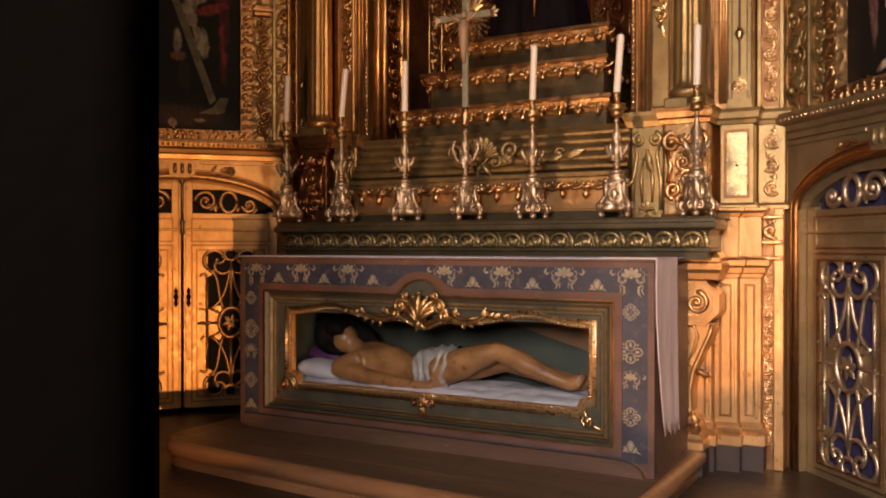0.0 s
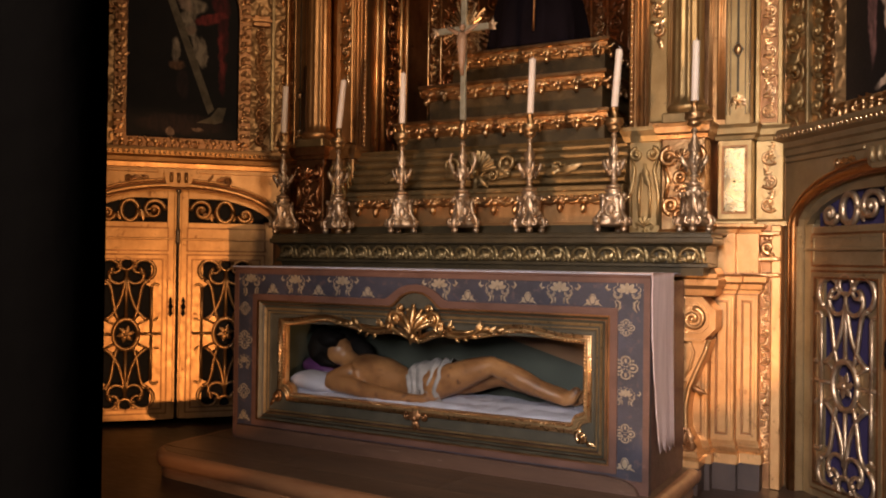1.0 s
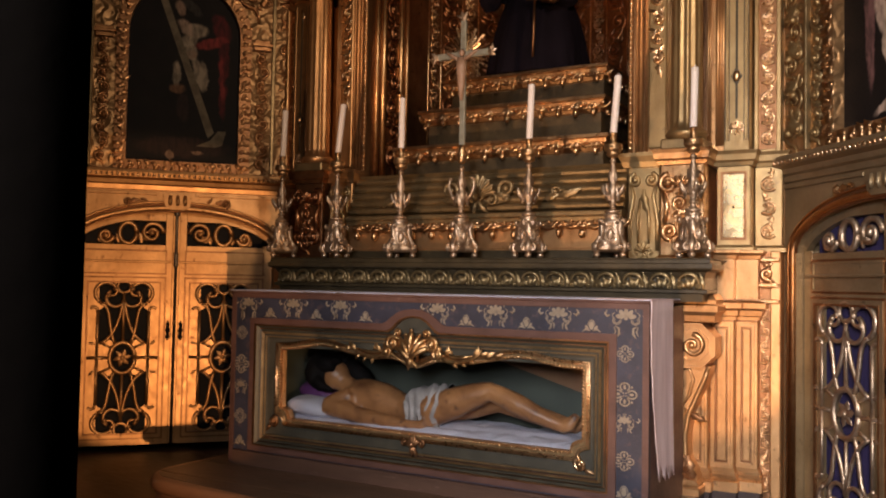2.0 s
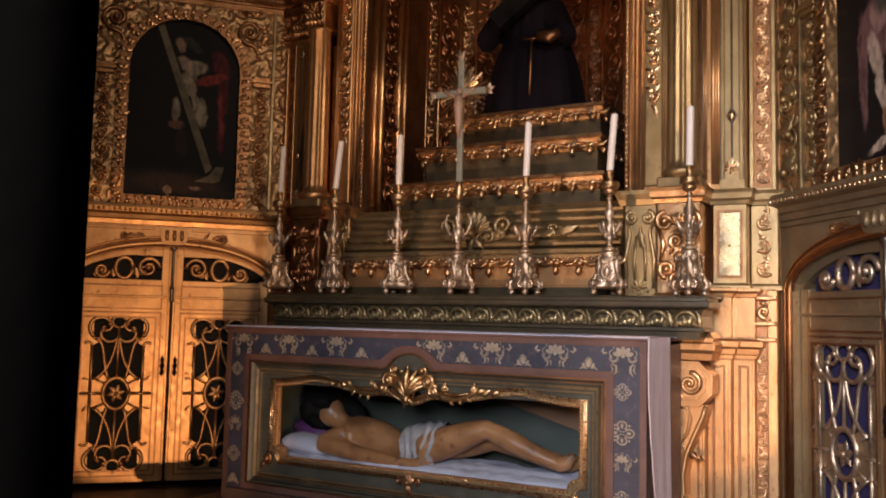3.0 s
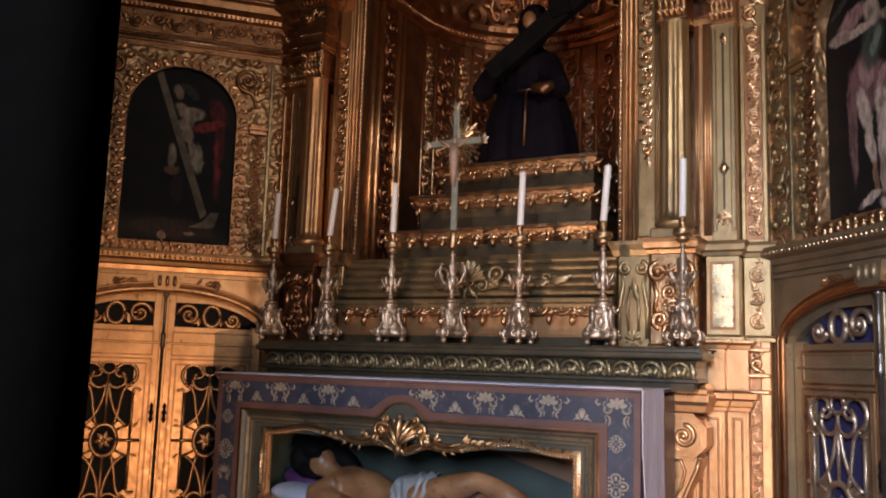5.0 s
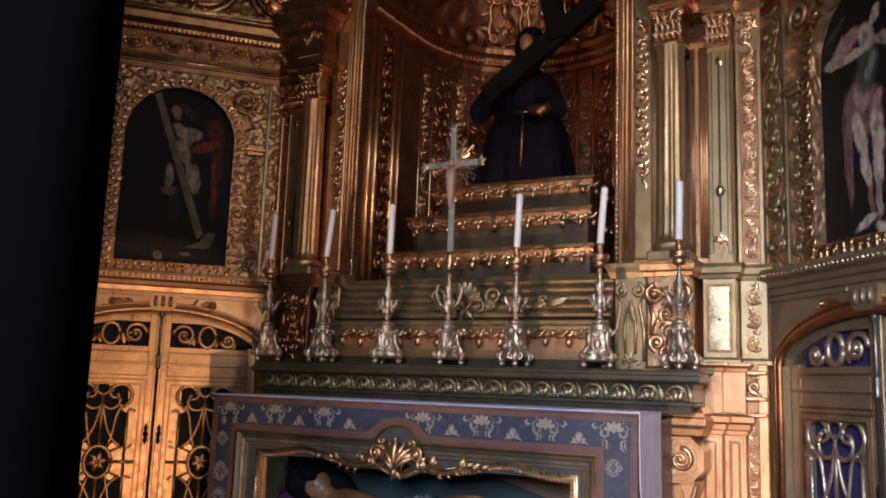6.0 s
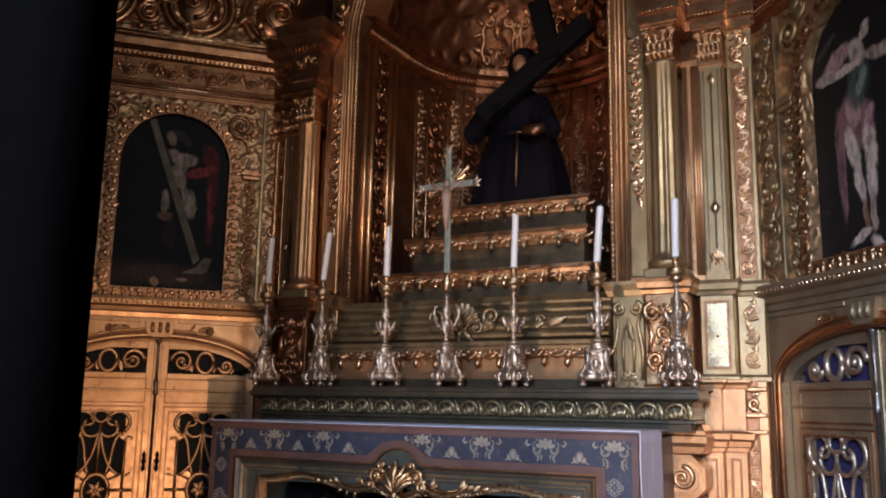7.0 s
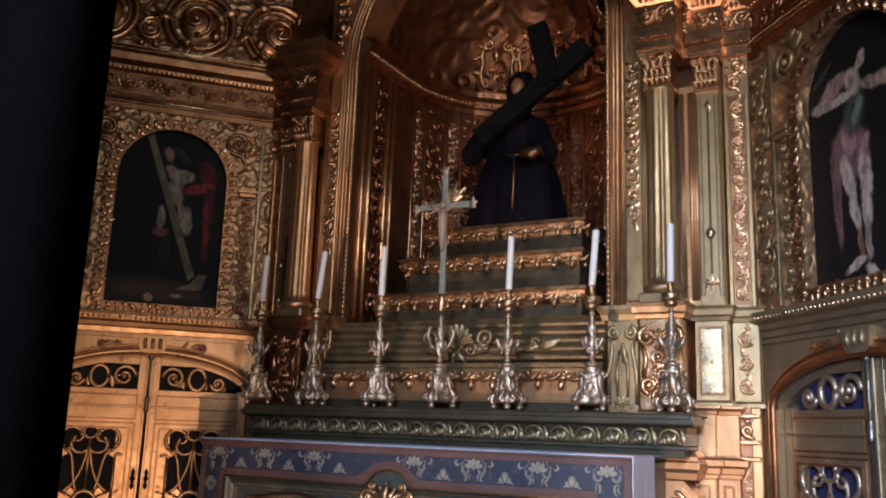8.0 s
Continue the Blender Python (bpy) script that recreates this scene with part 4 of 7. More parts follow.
# ---- side bays with doors and paintings ----
def grille(kit, x0, x1, z0, z1, y):
    """Openwork tracery of one door leaf: scrolls above and below a central ring."""
    cx, cz, w, h = (x0 + x1) / 2, (z0 + z1) / 2, (x1 - x0) / 2, (z1 - z0) / 2
    t = 0.0125

    def line(pts, r=t):
        n = 10
        P = [Vector((cx + a * w, y, cz + b * h)) for a, b in pts]
        if len(P) == 4:
            Q = []
            for i in range(n + 1):
                q = i / n
                a, b, c = P[0].lerp(P[1], q), P[1].lerp(P[2], q), P[2].lerp(P[3], q)
                Q.append(a.lerp(b, q).lerp(b.lerp(c, q), q))
            P = Q
        kit.tube(P, r, 7, 0.9)

    def arc(u, v, ru, a0, a1, r=t):
        """Part of a circle, in degrees from the right, round a point of the leaf."""
        n = 14
        kit.tube([(cx + u * w + ru * w * math.cos(math.radians(a0 + (a1 - a0) * i / n)), y, cz + v * h + ru * w * math.sin(math.radians(a0 + (a1 - a0) * i / n))) for i in range(n + 1)],
                 [r * (1.05 - 0.25 * i / n) for i in range(n + 1)], 7, 0.9)
    ring = [(cx + 0.36 * w * math.cos(a * math.pi / 10), y, cz + 0.46 * w * math.sin(a * math.pi / 10)) for a in range(21)]
    kit.tube(ring, t * 1.3, 7)
    for i in range(6):
        a = i * math.pi / 3
        kit.leaf(cx, cz, 0.26 * w, 0.2 * w, a, y, 0.012)
    kit.blob((cx, y - 0.012, cz), (0.016, 0.012, 0.016))
    for v in (-1, 1):
        line([(0, 0.20 * v), (0, 0.86 * v)], t * 0.9)
        arc(0, 0.92 * v, 0.19, 0, 360, t)
        for s in (-1, 1):
            # outer scroll, whose end curls into a smaller one
            def turn(a):
                a = a if s > 0 else 180 - a
                return a if v > 0 else -a
            arc(0.50 * s, 0.835 * v, 0.31, turn(-60), turn(165), t * 1.15)
            arc(0.34 * s, 0.865 * v, 0.15, turn(150), turn(330), t * 0.9)
            arc(0.24 * s, 0.765 * v, 0.25, turn(60), turn(-165), t * 1.05)
            kit.blob((cx + 0.24 * s * w, y - 0.004, cz + 0.885 * v * h), (t * 1.4, t * 1.2, t * 1.4), 8, 5)
            kit.blob((cx + 0.44 * s * w, y - 0.004, cz + 0.80 * v * h), (t * 1.4, t * 1.2, t * 1.4), 8, 5)
            line([(0.66 * s, 0.70 * v), (0.30 * s, 0.68 * v), (0.46 * s, 0.40 * v), (0.21 * s, 0.17 * v)], t)
            line([(0.02 * s, 0.74 * v), (0.10 * s, 0.48 * v), (0.24 * s, 0.26 * v), (0.64 * s, 0.18 * v)], t * 0.95)
            line([(0.72 * s, 0.0), (0.72 * s, 0.60 * v)], t * 0.9)
            line([(0.72 * s, 0.60 * v), (0.72 * s, 0.65 * v), (0.82 * s, 0.67 * v), (0.93 * s, 0.63 * v)], t * 0.8)
            kit.leaf(cx + 0.78 * s * w, cz + 0.17 * v * h, 0.2 * w, 0.1 * w, 0.5 * v if s > 0 else math.pi - 0.5 * v, y, 0.014)
            line([(0.30 * s, 0.12 * v), (0.62 * s, 0.19 * v)], t * 0.7)
    for s in (-1, 1):
        line([(0.36 * s, 0), (1.0 * s, 0)], t * 0.9)
    return kit


def cluster(kit, x, z, r, y, rng, lean):
    """A carved bunch: a curled acanthus spray over a round fruit."""
    for i in range(6):
        a = math.pi / 2 + lean * (0.25 + (i - 2.5) * 0.42) + rng.uniform(-0.12, 0.12)
        kit.leaf(x - 0.2 * r * math.cos(a), z - 0.35 * r, r * rng.uniform(0.85, 1.15), r * 0.42, a, y, r * 0.34)
    kit.spiral(x - lean * r * 0.45, z - r * 0.25, r * 0.36, 1.4, math.pi / 2, lean, y, r * 0.13, (x + lean * r * 0.3, z - r * 0.7))
    kit.blob((x + lean * r * 0.3, y - r * 0.25, z - r * 0.42), (r * 0.24, r * 0.26, r * 0.24), 9, 6)
    return kit


def side_bay(m, side, cloth, centre_shift=0.0):
    rng = random.Random(11 if side < 0 else 12)
    # right bay is the same gilding; its cool dim light is in OLIVE
    plain = GOLD_PLAIN if side < 0 else OLIVE
    relief = GOLD_FRIEZE if side < 0 else SILVER_GILT
    moved = pose(centre_shift, 0, 0)
    w = thing("wall_left" if side < 0 else "wall_right", "gilded side bay with a double door below and a painting above", "wall panelling", m, kind="structure")
    # wall with an arched door hole and an arched picture hole
    HW, TOP = 1.02, 6.0
    dhalf, dspring, drise = 0.68, 1.30, 0.24
    k = Kit()
    k.box(-HW, -dhalf, 0, 0.14, FLOOR, 1.7)
    k.box(dhalf, HW, 0, 0.14, FLOOR, 1.7)
    da = arch(dhalf, dspring, drise, 20)
    for (x0, z0), (x1, z1) in zip(da[:-1], da[1:]):
        k.add([(x0, 0, z0), (x1, 0, z1), (x1, 0, 1.7), (x0, 0, 1.7), (x0, 0.14, z0), (x1, 0.14, z1)], [(0, 1, 2, 3), (1, 0, 4, 5)])
    part("door_surround", k, plain, w, at=moved)
    k = Kit()
    phalf, pspring, prise, pbase = 0.385, 2.80, 0.38, 1.875
    k.box(-HW, -phalf, 0, 0.14, 1.7, pspring)
    k.box(phalf, HW, 0, 0.14, 1.7, pspring)
    k.box(-phalf, phalf, 0, 0.14, 1.7, pbase)
    pa = arch(phalf, pspring, prise, 20)
    for (x0, z0), (x1, z1) in zip(pa[:-1], pa[1:]):
        k.add([(x0, 0, z0), (x1, 0, z1), (x1, 0, TOP), (x0, 0, TOP), (x0, 0.14, z0), (x1, 0.14, z1)], [(0, 1, 2, 3), (1, 0, 4, 5)])
    k.box(-HW, -phalf, 0, 0.14, pspring, TOP)
    k.box(phalf, HW, 0, 0.14, pspring, TOP)
    part("upper_wall", k, GOLD_CARVED, w)
    # arch moulding round the doors
    k = Kit()
    for off, r in ((0.02, 0.022), (0.062, 0.008)):
        q = [(-dhalf - off, -0.005, FLOOR)] + [(x * (dhalf + off) / dhalf, -0.005, z if i in (0, 20) else dspring + (z - dspring) * (drise + off) / drise) for i, (x, z) in enumerate(da)] + [(dhalf + off, -0.005, FLOOR)]
        k.tube(q, r, 6)
    part("door_moulding", k, plain if side < 0 else GOLD_MOULDING, w, at=moved)
    # dark tubes that paint the shade along the arch moulding
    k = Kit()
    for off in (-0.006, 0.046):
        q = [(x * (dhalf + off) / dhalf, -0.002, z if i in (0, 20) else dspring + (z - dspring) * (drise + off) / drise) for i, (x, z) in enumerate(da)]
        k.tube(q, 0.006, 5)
    part("arch_shade_line", k, GOLD_DARK, w, at=moved)
    # frieze: keystone with flutes and scrolls
    k = Kit()
    k.slab([(-0.10, 1.66), (0.10, 1.66), (0.085, 1.57), (0.05, 1.545), (-0.05, 1.545), (-0.085, 1.57)][::-1], -0.035, 0.01)
    for i in range(3):
        x = -0.05 + i * 0.05
        k.tube([(x, -0.036, 1.575), (x, -0.04, 1.6), (x, -0.036, 1.645)], [0.010, 0.014, 0.012], 6)
    for h in (-1, 1):
        k.box(*sorted((h * 0.14, h * 0.80)), -0.012, 0.004, 1.645, 1.665, 0.003)
    part("keystone", k, plain, w, at=moved)
    k = Kit()
    for h in (-1, 1):
        k.spiral(h * 0.33, 1.60, 0.03, 1.4, 0, h, -0.004, 0.009, (h * 0.22, 1.585))
        k.leaf(h * 0.26, 1.605, 0.1, 0.05, 0 if h > 0 else math.pi, -0.004, 0.014)
        k.leaf(h * 0.2, 1.6, 0.06, 0.03, 0.6 if h > 0 else math.pi - 0.6, -0.004, 0.014)
        rinceau(k, *sorted((h * 0.76, h * 0.98)), 1.36, 1.6, -0.004, 0.016, rng)
    part("frieze_scrolls", k, GOLD_DARK if side < 0 else GOLD_BRIGHT, w, at=moved)
    # cornice with beads
    k = Kit().sweep([(-HW, 0), (HW, 0)], [(0, 1.675), (0.015, 1.68), (0.02, 1.71), (0.04, 1.72), (0.05, 1.745), (0.085, 1.76), (0.095, 1.79), (0.09, 1.81), (0, 1.825)])
    part("cornice", k, plain, w)
    part("cornice_beading", beads(Kit(), [(-HW, -0.085, 1.777), (HW, -0.085, 1.777)], 0.014, 0.034), GOLD_BRIGHT, w)
    # upper panels
    for h in (-1, 1):
        a, b = sorted((h * 0.62, h * 0.98))
        k = Kit()
        for x in (a, b):
            k.box(x - 0.012, x + 0.012, -0.03, 0.004, 1.83, 3.3, 0.004)
        part("panel_rib", k, GREEN_GILT, w)
        # low foliage with a bold leaf cluster every hand and a half, and a dark strip beside it
        c, d = sorted((h * 0.65, h * 0.84))
        part("panel_foliage", rinceau(Kit(), c, d, 1.85, 3.28, -0.003, 0.009, rng, 1.6), relief, w)
        for j in range(7):
            part("leaf_cluster", cluster(Kit(), (c + d) / 2 + rng.uniform(-0.012, 0.012), 1.97 + j * 0.2, 0.085, -0.006, rng, 1 if (j + (h > 0)) % 2 else -1), GOLD_MOULDING if side < 0 else SILVER_GILT, w)
        k = Kit().box(*sorted((h * 0.842, h * 0.856)), -0.026, 0.004, 1.83, 3.3, 0.004)
        part("panel_rib", k, GREEN_GILT, w)
        c, d = sorted((h * 0.87, h * 0.965))
        part("dark_foliage", rinceau(Kit(), c, d, 1.85, 3.28, -0.003, 0.010, rng, 2.0), EGG if side < 0 else GREEN_GILT, w)
        k = rinceau(Kit(), *sorted((h * 0.49, h * 0.595)), 1.86, 2.72, -0.004, 0.012, rng, 1.6)
        part("inner_foliage", k, relief, w)
        a, b = sorted((h * 0.465, h * 0.61))
        k = Kit().box(a, b, -0.05, 0.004, 2.76, 2.785, 0.004)
        k.box(a + 0.01, b - 0.01, -0.04, 0.004, 2.73, 2.76, 0.004)
        k.box(a + 0.015, b - 0.015, -0.03, 0.004, 2.785, 2.81, 0.004)
        part("impost", k, relief, w)
        k = Kit()
        rinceau(k, *sorted((h * 0.33, h * 0.6)), 3.0, 3.28, -0.004, 0.018, rng, 1.6)
        part("spandrel_foliage", k, relief, w)
    # entablature
    prof = [(0, 3.30), (0.02, 3.30), (0.02, 3.335), (0.035, 3.34), (0.035, 3.375), (0.045, 3.38), (0.045, 3.395), (0.02, 3.41), (0.02, 3.57), (0.05, 3.585), (0.055, 3.61), (0.10, 3.64), (0.105, 3.69), (0.13, 3.71), (0.135, 3.74), (0, 3.76)]
    part("entablature", Kit().sweep([(-HW, 0), (HW, 0)], prof), GOLD_FRIEZE, w)
    for y, z, r in ((-0.042, 3.36, 0.010), (-0.132, 3.725, 0.012)):
        part("gilt_fillet", Kit().tube([(-HW, y, z), (HW, y, z)], r, 8), GOLD_BRIGHT, w)
    k = rinceau(Kit(), -HW, HW, 3.415, 3.565, -0.02, 0.013, rng, 1.2)
    part("entablature_foliage", k, GOLD_FRIEZE, w)
    part("entablature_beading", beads(beads(Kit(), [(-HW, -0.05, 3.597), (HW, -0.05, 3.597)], 0.013, 0.034), [(-HW, -0.046, 3.387), (HW, -0.046, 3.387)], 0.008, 0.02), GOLD, w)
    # attic: broad scrolled dishes with leaf sprays and balls
    k = Kit()
    for x, h in ((-0.62, 1), (0.08, -1), (0.66, 1)):
        for q, r in ((0.25, 0.030), (0.20, 0.016)):
            k.tube([(x + q * math.cos(a * math.pi / 14), -0.02, 4.04 + q * math.sin(a * math.pi / 14)) for a in range(-10, 21)], r, 8)
        k.blob((x, 0.02, 4.04), (0.17, 0.07, 0.17), 20, 10)
        k.spiral(x + h * 0.03, 4.06, 0.13, 1.3, -math.pi / 2, -h, -0.045, 0.020)
        k.spiral(x + h * 0.36, 3.93, 0.09, 2.2, math.pi / 2, h, -0.02, 0.020, (x + h * 0.2, 4.3))
        k.blob((x + h * 0.30, -0.05, 3.80), (0.034, 0.034, 0.030), 12, 8)
        k.blob((x - h * 0.12, -0.06, 3.95), (0.04, 0.03, 0.05), 12, 8)
        for j in range(4):
            a = 0.6 + j * 1.3
            k.leaf(x + 0.19 * math.cos(a), 4.04 + 0.19 * math.sin(a), 0.17, 0.10, a + 0.5 * h, -0.03, 0.05)
    part("attic_carving", k, GOLD_MOULDING, w)
    part("attic_ground", Kit().sweep([(-HW, 0), (HW, 0)], [(0, 3.76), (0.05, 3.765), (0.05, 3.80), (0.02, 3.82), (0.004, 3.88), (0.004, 4.5), (0, 4.52)]), GOLD_CARVED, w)

    # painting with its frame
    p = thing("framed_painting", "dark arched oil painting in a carved gilt frame" if side < 0 else "arched oil painting of a pale shape in a gilt frame", "painting", m, group="paintings")
    out = arch(phalf + 0.075, pspring, prise + 0.075, 20, pbase - 0.06)
    inn = arch(phalf - 0.005, pspring, prise - 0.005, 20, pbase + 0.012)
    # left rim takes the shaded gilding, right rim a lighter one
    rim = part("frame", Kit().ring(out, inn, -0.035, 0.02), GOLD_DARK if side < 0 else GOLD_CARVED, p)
    k = Kit()
    mid = [((a + c) / 2, (b + d) / 2) for (a, b), (c, d) in zip(out, inn)]
    mid.append(mid[0])
    for (x0, z0), (x1, z1) in zip(mid[:-1], mid[1:]):
        L = math.hypot(x1 - x0, z1 - z0)
        for i in range(max(1, round(L / 0.055))):
            t = (i + 0.5) / max(1, round(L / 0.055))
            x, z = x0 + (x1 - x0) * t, z0 + (z1 - z0) * t
            an = math.atan2(z1 - z0, x1 - x0)
            for h in (-1, 1):
                k.leaf(x + rng.uniform(-0.008, 0.008), z, rng.uniform(0.04, 0.06), rng.uniform(0.03, 0.05), an + h * rng.uniform(0.5, 1.3), -0.034, rng.uniform(0.012, 0.026))
            if rng.random() < 0.5:
                k.spiral(x, z, 0.017, 1.2, rng.uniform(0, 6), 1, -0.034, 0.007)
    part("frame_carving", k, GOLD_MOULDING if side < 0 else GOLD, rim)
    k = Kit().slab(arch(phalf, pspring, prise, 20, pbase)[::-1], 0.03, 0.05)
    part("canvas", k, PICTURE[side], p)
    picture_shapes(p, side)

    # double door
    d = thing("door_left" if side < 0 else "door_right", "gilded double door with openwork grilles, closed", "door", m @ moved, kind="structure")
    for h in (-1, 1):
        g0, g1 = (0.072, 0.605)
        a, b = sorted((h * g0, h * g1))
        e0, e1 = sorted((h * 0.012, h * 0.675))
        k = Kit()
        zb = -0.10
        # stiles and rails
        i0, i1 = sorted((h * 0.012, h * g0))
        o0, o1 = sorted((h * g1, h * 0.675))
        k.box(i0, i1, 0.045, 0.085, zb, 1.532, 0.003)
        k.box(o0, o1, 0.045, 0.085, zb, 1.31, 0.003)
        k.box(a, b, 0.045, 0.085, zb, -0.05)
        k.box(a, b, 0.045, 0.085, 1.06, 1.295)
        # head above the fanlight follows the arch
        n = 13
        for i in range(n):
            u0, u1 = g0 + (0.675 - g0) * i / n, g0 + (0.675 - g0) * (i + 1) / n
            za = [dspring + drise * math.sqrt(max(0, 1 - (u / dhalf) ** 2)) for u in (u0, u1)]
            zf = [max(1.29, min(1.468, z - 0.048)) for z in za]
            q = [(h * u0, 0.045, zf[0]), (h * u1, 0.045, zf[1]), (h * u1, 0.045, za[1]), (h * u0, 0.045, za[0]), (h * u0, 0.085, zf[0]), (h * u1, 0.085, zf[1])]
            k.add(q, [(0, 1, 2, 3), (1, 0, 4, 5)] if h > 0 else [(3, 2, 1, 0), (5, 4, 0, 1)])
        leaf = part("door_leaf", k, plain, d)
        k = Kit()
        for z0, z1 in ((-0.05, 1.06),):
            k.ring([(a, z0), (a, z1), (b, z1), (b, z0)], [(a + 0.03, z0 + 0.03), (a + 0.03, z1 - 0.03), (b - 0.03, z1 - 0.03), (b - 0.03, z0 + 0.03)], 0.036, 0.07)
        k.ring([(a, 1.10), (a, 1.25), (b, 1.25), (b, 1.10)], [(a + 0.012, 1.112), (a + 0.012, 1.238), (b - 0.012, 1.238), (b - 0.012, 1.112)], 0.04, 0.05)
        k.box(*sorted((h * 0.03, h * 0.66)), 0.03, 0.05, 1.17, 1.185, 0.003)
        part("moulding", k, plain, leaf)
        # raised dark frames standing for the shadow gaps round the panels
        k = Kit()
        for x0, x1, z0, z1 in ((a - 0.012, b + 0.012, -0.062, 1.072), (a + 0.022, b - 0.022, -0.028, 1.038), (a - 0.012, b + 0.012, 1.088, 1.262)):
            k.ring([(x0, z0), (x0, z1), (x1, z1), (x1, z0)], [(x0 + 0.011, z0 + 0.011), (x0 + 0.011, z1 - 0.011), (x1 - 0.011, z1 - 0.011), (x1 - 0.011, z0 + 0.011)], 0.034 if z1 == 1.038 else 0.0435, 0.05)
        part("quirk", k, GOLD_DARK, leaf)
        k = Kit()
        slim = 0.034 if side < 0 else 0.006
        gx, gz, gw, gh = (a + b) / 2, 0.505, (b - a) / 2 - slim, 0.54
        for q in (-1, 1):
            c0, c1 = sorted((gx + q * gw * 0.70, gx + q * (b - a) * 0.49))
            k.box(c0, c1, 0.054, 0.068, -0.03, 1.035)
            for v in (-1, 1):
                web = [(gx + q * gw * p, gz + v * gh * r) for p, r in ((0.30, 0.0), (0.30, 0.10), (0.20, 0.18), (0.40, 0.24), (0.64, 0.18), (0.72, 0.17), (0.72, 0.0))]
                k.slab(web if q * v < 0 else web[::-1], 0.0535, 0.068)
                cap = [(gx + q * gw * p, gz + v * gh * r) for p, r in ((0.0, 0.985), (0.22, 0.94), (0.5, 0.965), (0.72, 0.93), (0.82, 0.84), (0.72, 0.72), (0.98, 0.70), (0.98, 0.99), (0.0, 0.995))]
                k.slab(cap if q * v > 0 else cap[::-1], 0.0545, 0.069)
                brow = [(gx + q * gw * p, gz + v * gh * r) for p, r in ((0.44, 0.685), (0.72, 0.60), (0.72, 0.72), (0.50, 0.71))]
                k.slab(brow if q * v < 0 else brow[::-1], 0.055, 0.0695)
        part("grille_plate", k, plain, leaf)
        part("grille", grille(Kit(), a + slim, b - slim, -0.035, 1.045, 0.045), SILVER if side > 0 else GOLD_PLAIN, leaf)
        k = Kit()
        u = [0.165, 0.325, 0.47]
        for i, q in enumerate(u):
            zc = (1.382, 1.378, 1.356)[i]
            rr = (0.078, 0.06, 0.052)[i]
            if i == 1:
                k.tube([(h * q + 0.058 * math.cos(t * math.pi / 8), 0.055, zc + 0.074 * math.sin(t * math.pi / 8)) for t in range(17)], 0.0175, 8)
            else:
                k.spiral(h * q, zc, rr, 1.5, 0 if h < 0 else math.pi, (1 if i else -1) * h, 0.065, 0.0175)
                k.spiral(h * (q + 0.03), zc - 0.03, rr * 0.5, 1.0, 1.0, -h, 0.065, 0.01)
        k.leaf(h * 0.235, 1.31, 0.08, 0.05, math.pi / 2, 0.065, 0.012)
        k.leaf(h * 0.39, 1.31, 0.06, 0.05, math.pi / 2, 0.065, 0.012)
        part("fanlight_tracery", k, SILVER if side > 0 else GOLD_PLAIN, leaf)
        k = Kit().slab([(a, 1.285), (b, 1.285), (b, 1.47), (a, 1.47)][::-1], 0.088, 0.094)
        k.slab([(a, -0.06), (b, -0.06), (b, 1.07), (a, 1.07)][::-1], 0.088, 0.094)
        # left sheet's near-black stands for the unlit void; right one is cloth
        part("backing_sheet", k, cloth, leaf, "near-black sheet for the unlit void behind the openwork" if side < 0 else "deep purple cloth behind the openwork")
        k = Kit()
        x = h * 0.043
        k.slab([(x, 0.620), (x + 0.016, 0.645), (x + 0.01, 0.675), (x + 0.018, 0.695), (x + 0.01, 0.715), (x + 0.014, 0.740), (x, 0.770), (x - 0.014, 0.740), (x - 0.01, 0.715), (x - 0.018, 0.695), (x - 0.01, 0.675), (x - 0.016, 0.645)], 0.036, 0.047)
        k.blob((x, 0.034, 0.695), (0.008, 0.008, 0.012))
        part("escutcheon", k, DARK_WOOD, leaf, "dark iron keyhole plate")
    part("astragal", Kit().box(-0.026, 0.026, 0.030, 0.046, -0.09, 1.535, 0.004), plain, d)
    k = Kit().lathe([(0.011, -0.085), (0.011, 1.14), (0.016, 1.145), (0.018, 1.16), (0.016, 1.175), (0.016, 1.215), (0.018, 1.23), (0.016, 1.245), (0.011, 1.25), (0.011, 1.50), (0.018, 1.51), (0.022, 1.535)], (0, 0.020, 0), 12)
    part("bolt_rod", k, IRON, d, "dull steel bolt rod with a brass joint")
    return w


def rounded(pts, n=2):
    """Softens a closed outline by cutting its corners."""
    for _ in range(n):
        out = []
        for (x0, z0), (x1, z1) in zip(pts, pts[1:] + pts[:1]):
            out += [(x0 * 0.75 + x1 * 0.25, z0 * 0.75 + z1 * 0.25), (x0 * 0.25 + x1 * 0.75, z0 * 0.25 + z1 * 0.75)]
        pts = out
    return pts


PIGMENT = {"pale": (0.52, 0.36, 0.255), "tan": (0.34, 0.22, 0.15), "rose": (0.20, 0.095, 0.08), "pink": (0.36, 0.195, 0.16), "green": (0.055, 0.062, 0.042), "sage": (0.17, 0.17, 0.125),
           "red": (0.30, 0.042, 0.034), "wine": (0.12, 0.016, 0.016), "white": (0.44, 0.35, 0.245), "ochre": (0.22, 0.11, 0.055), "smoke": (0.05, 0.042, 0.034), "umber": (0.035, 0.018, 0.014)}
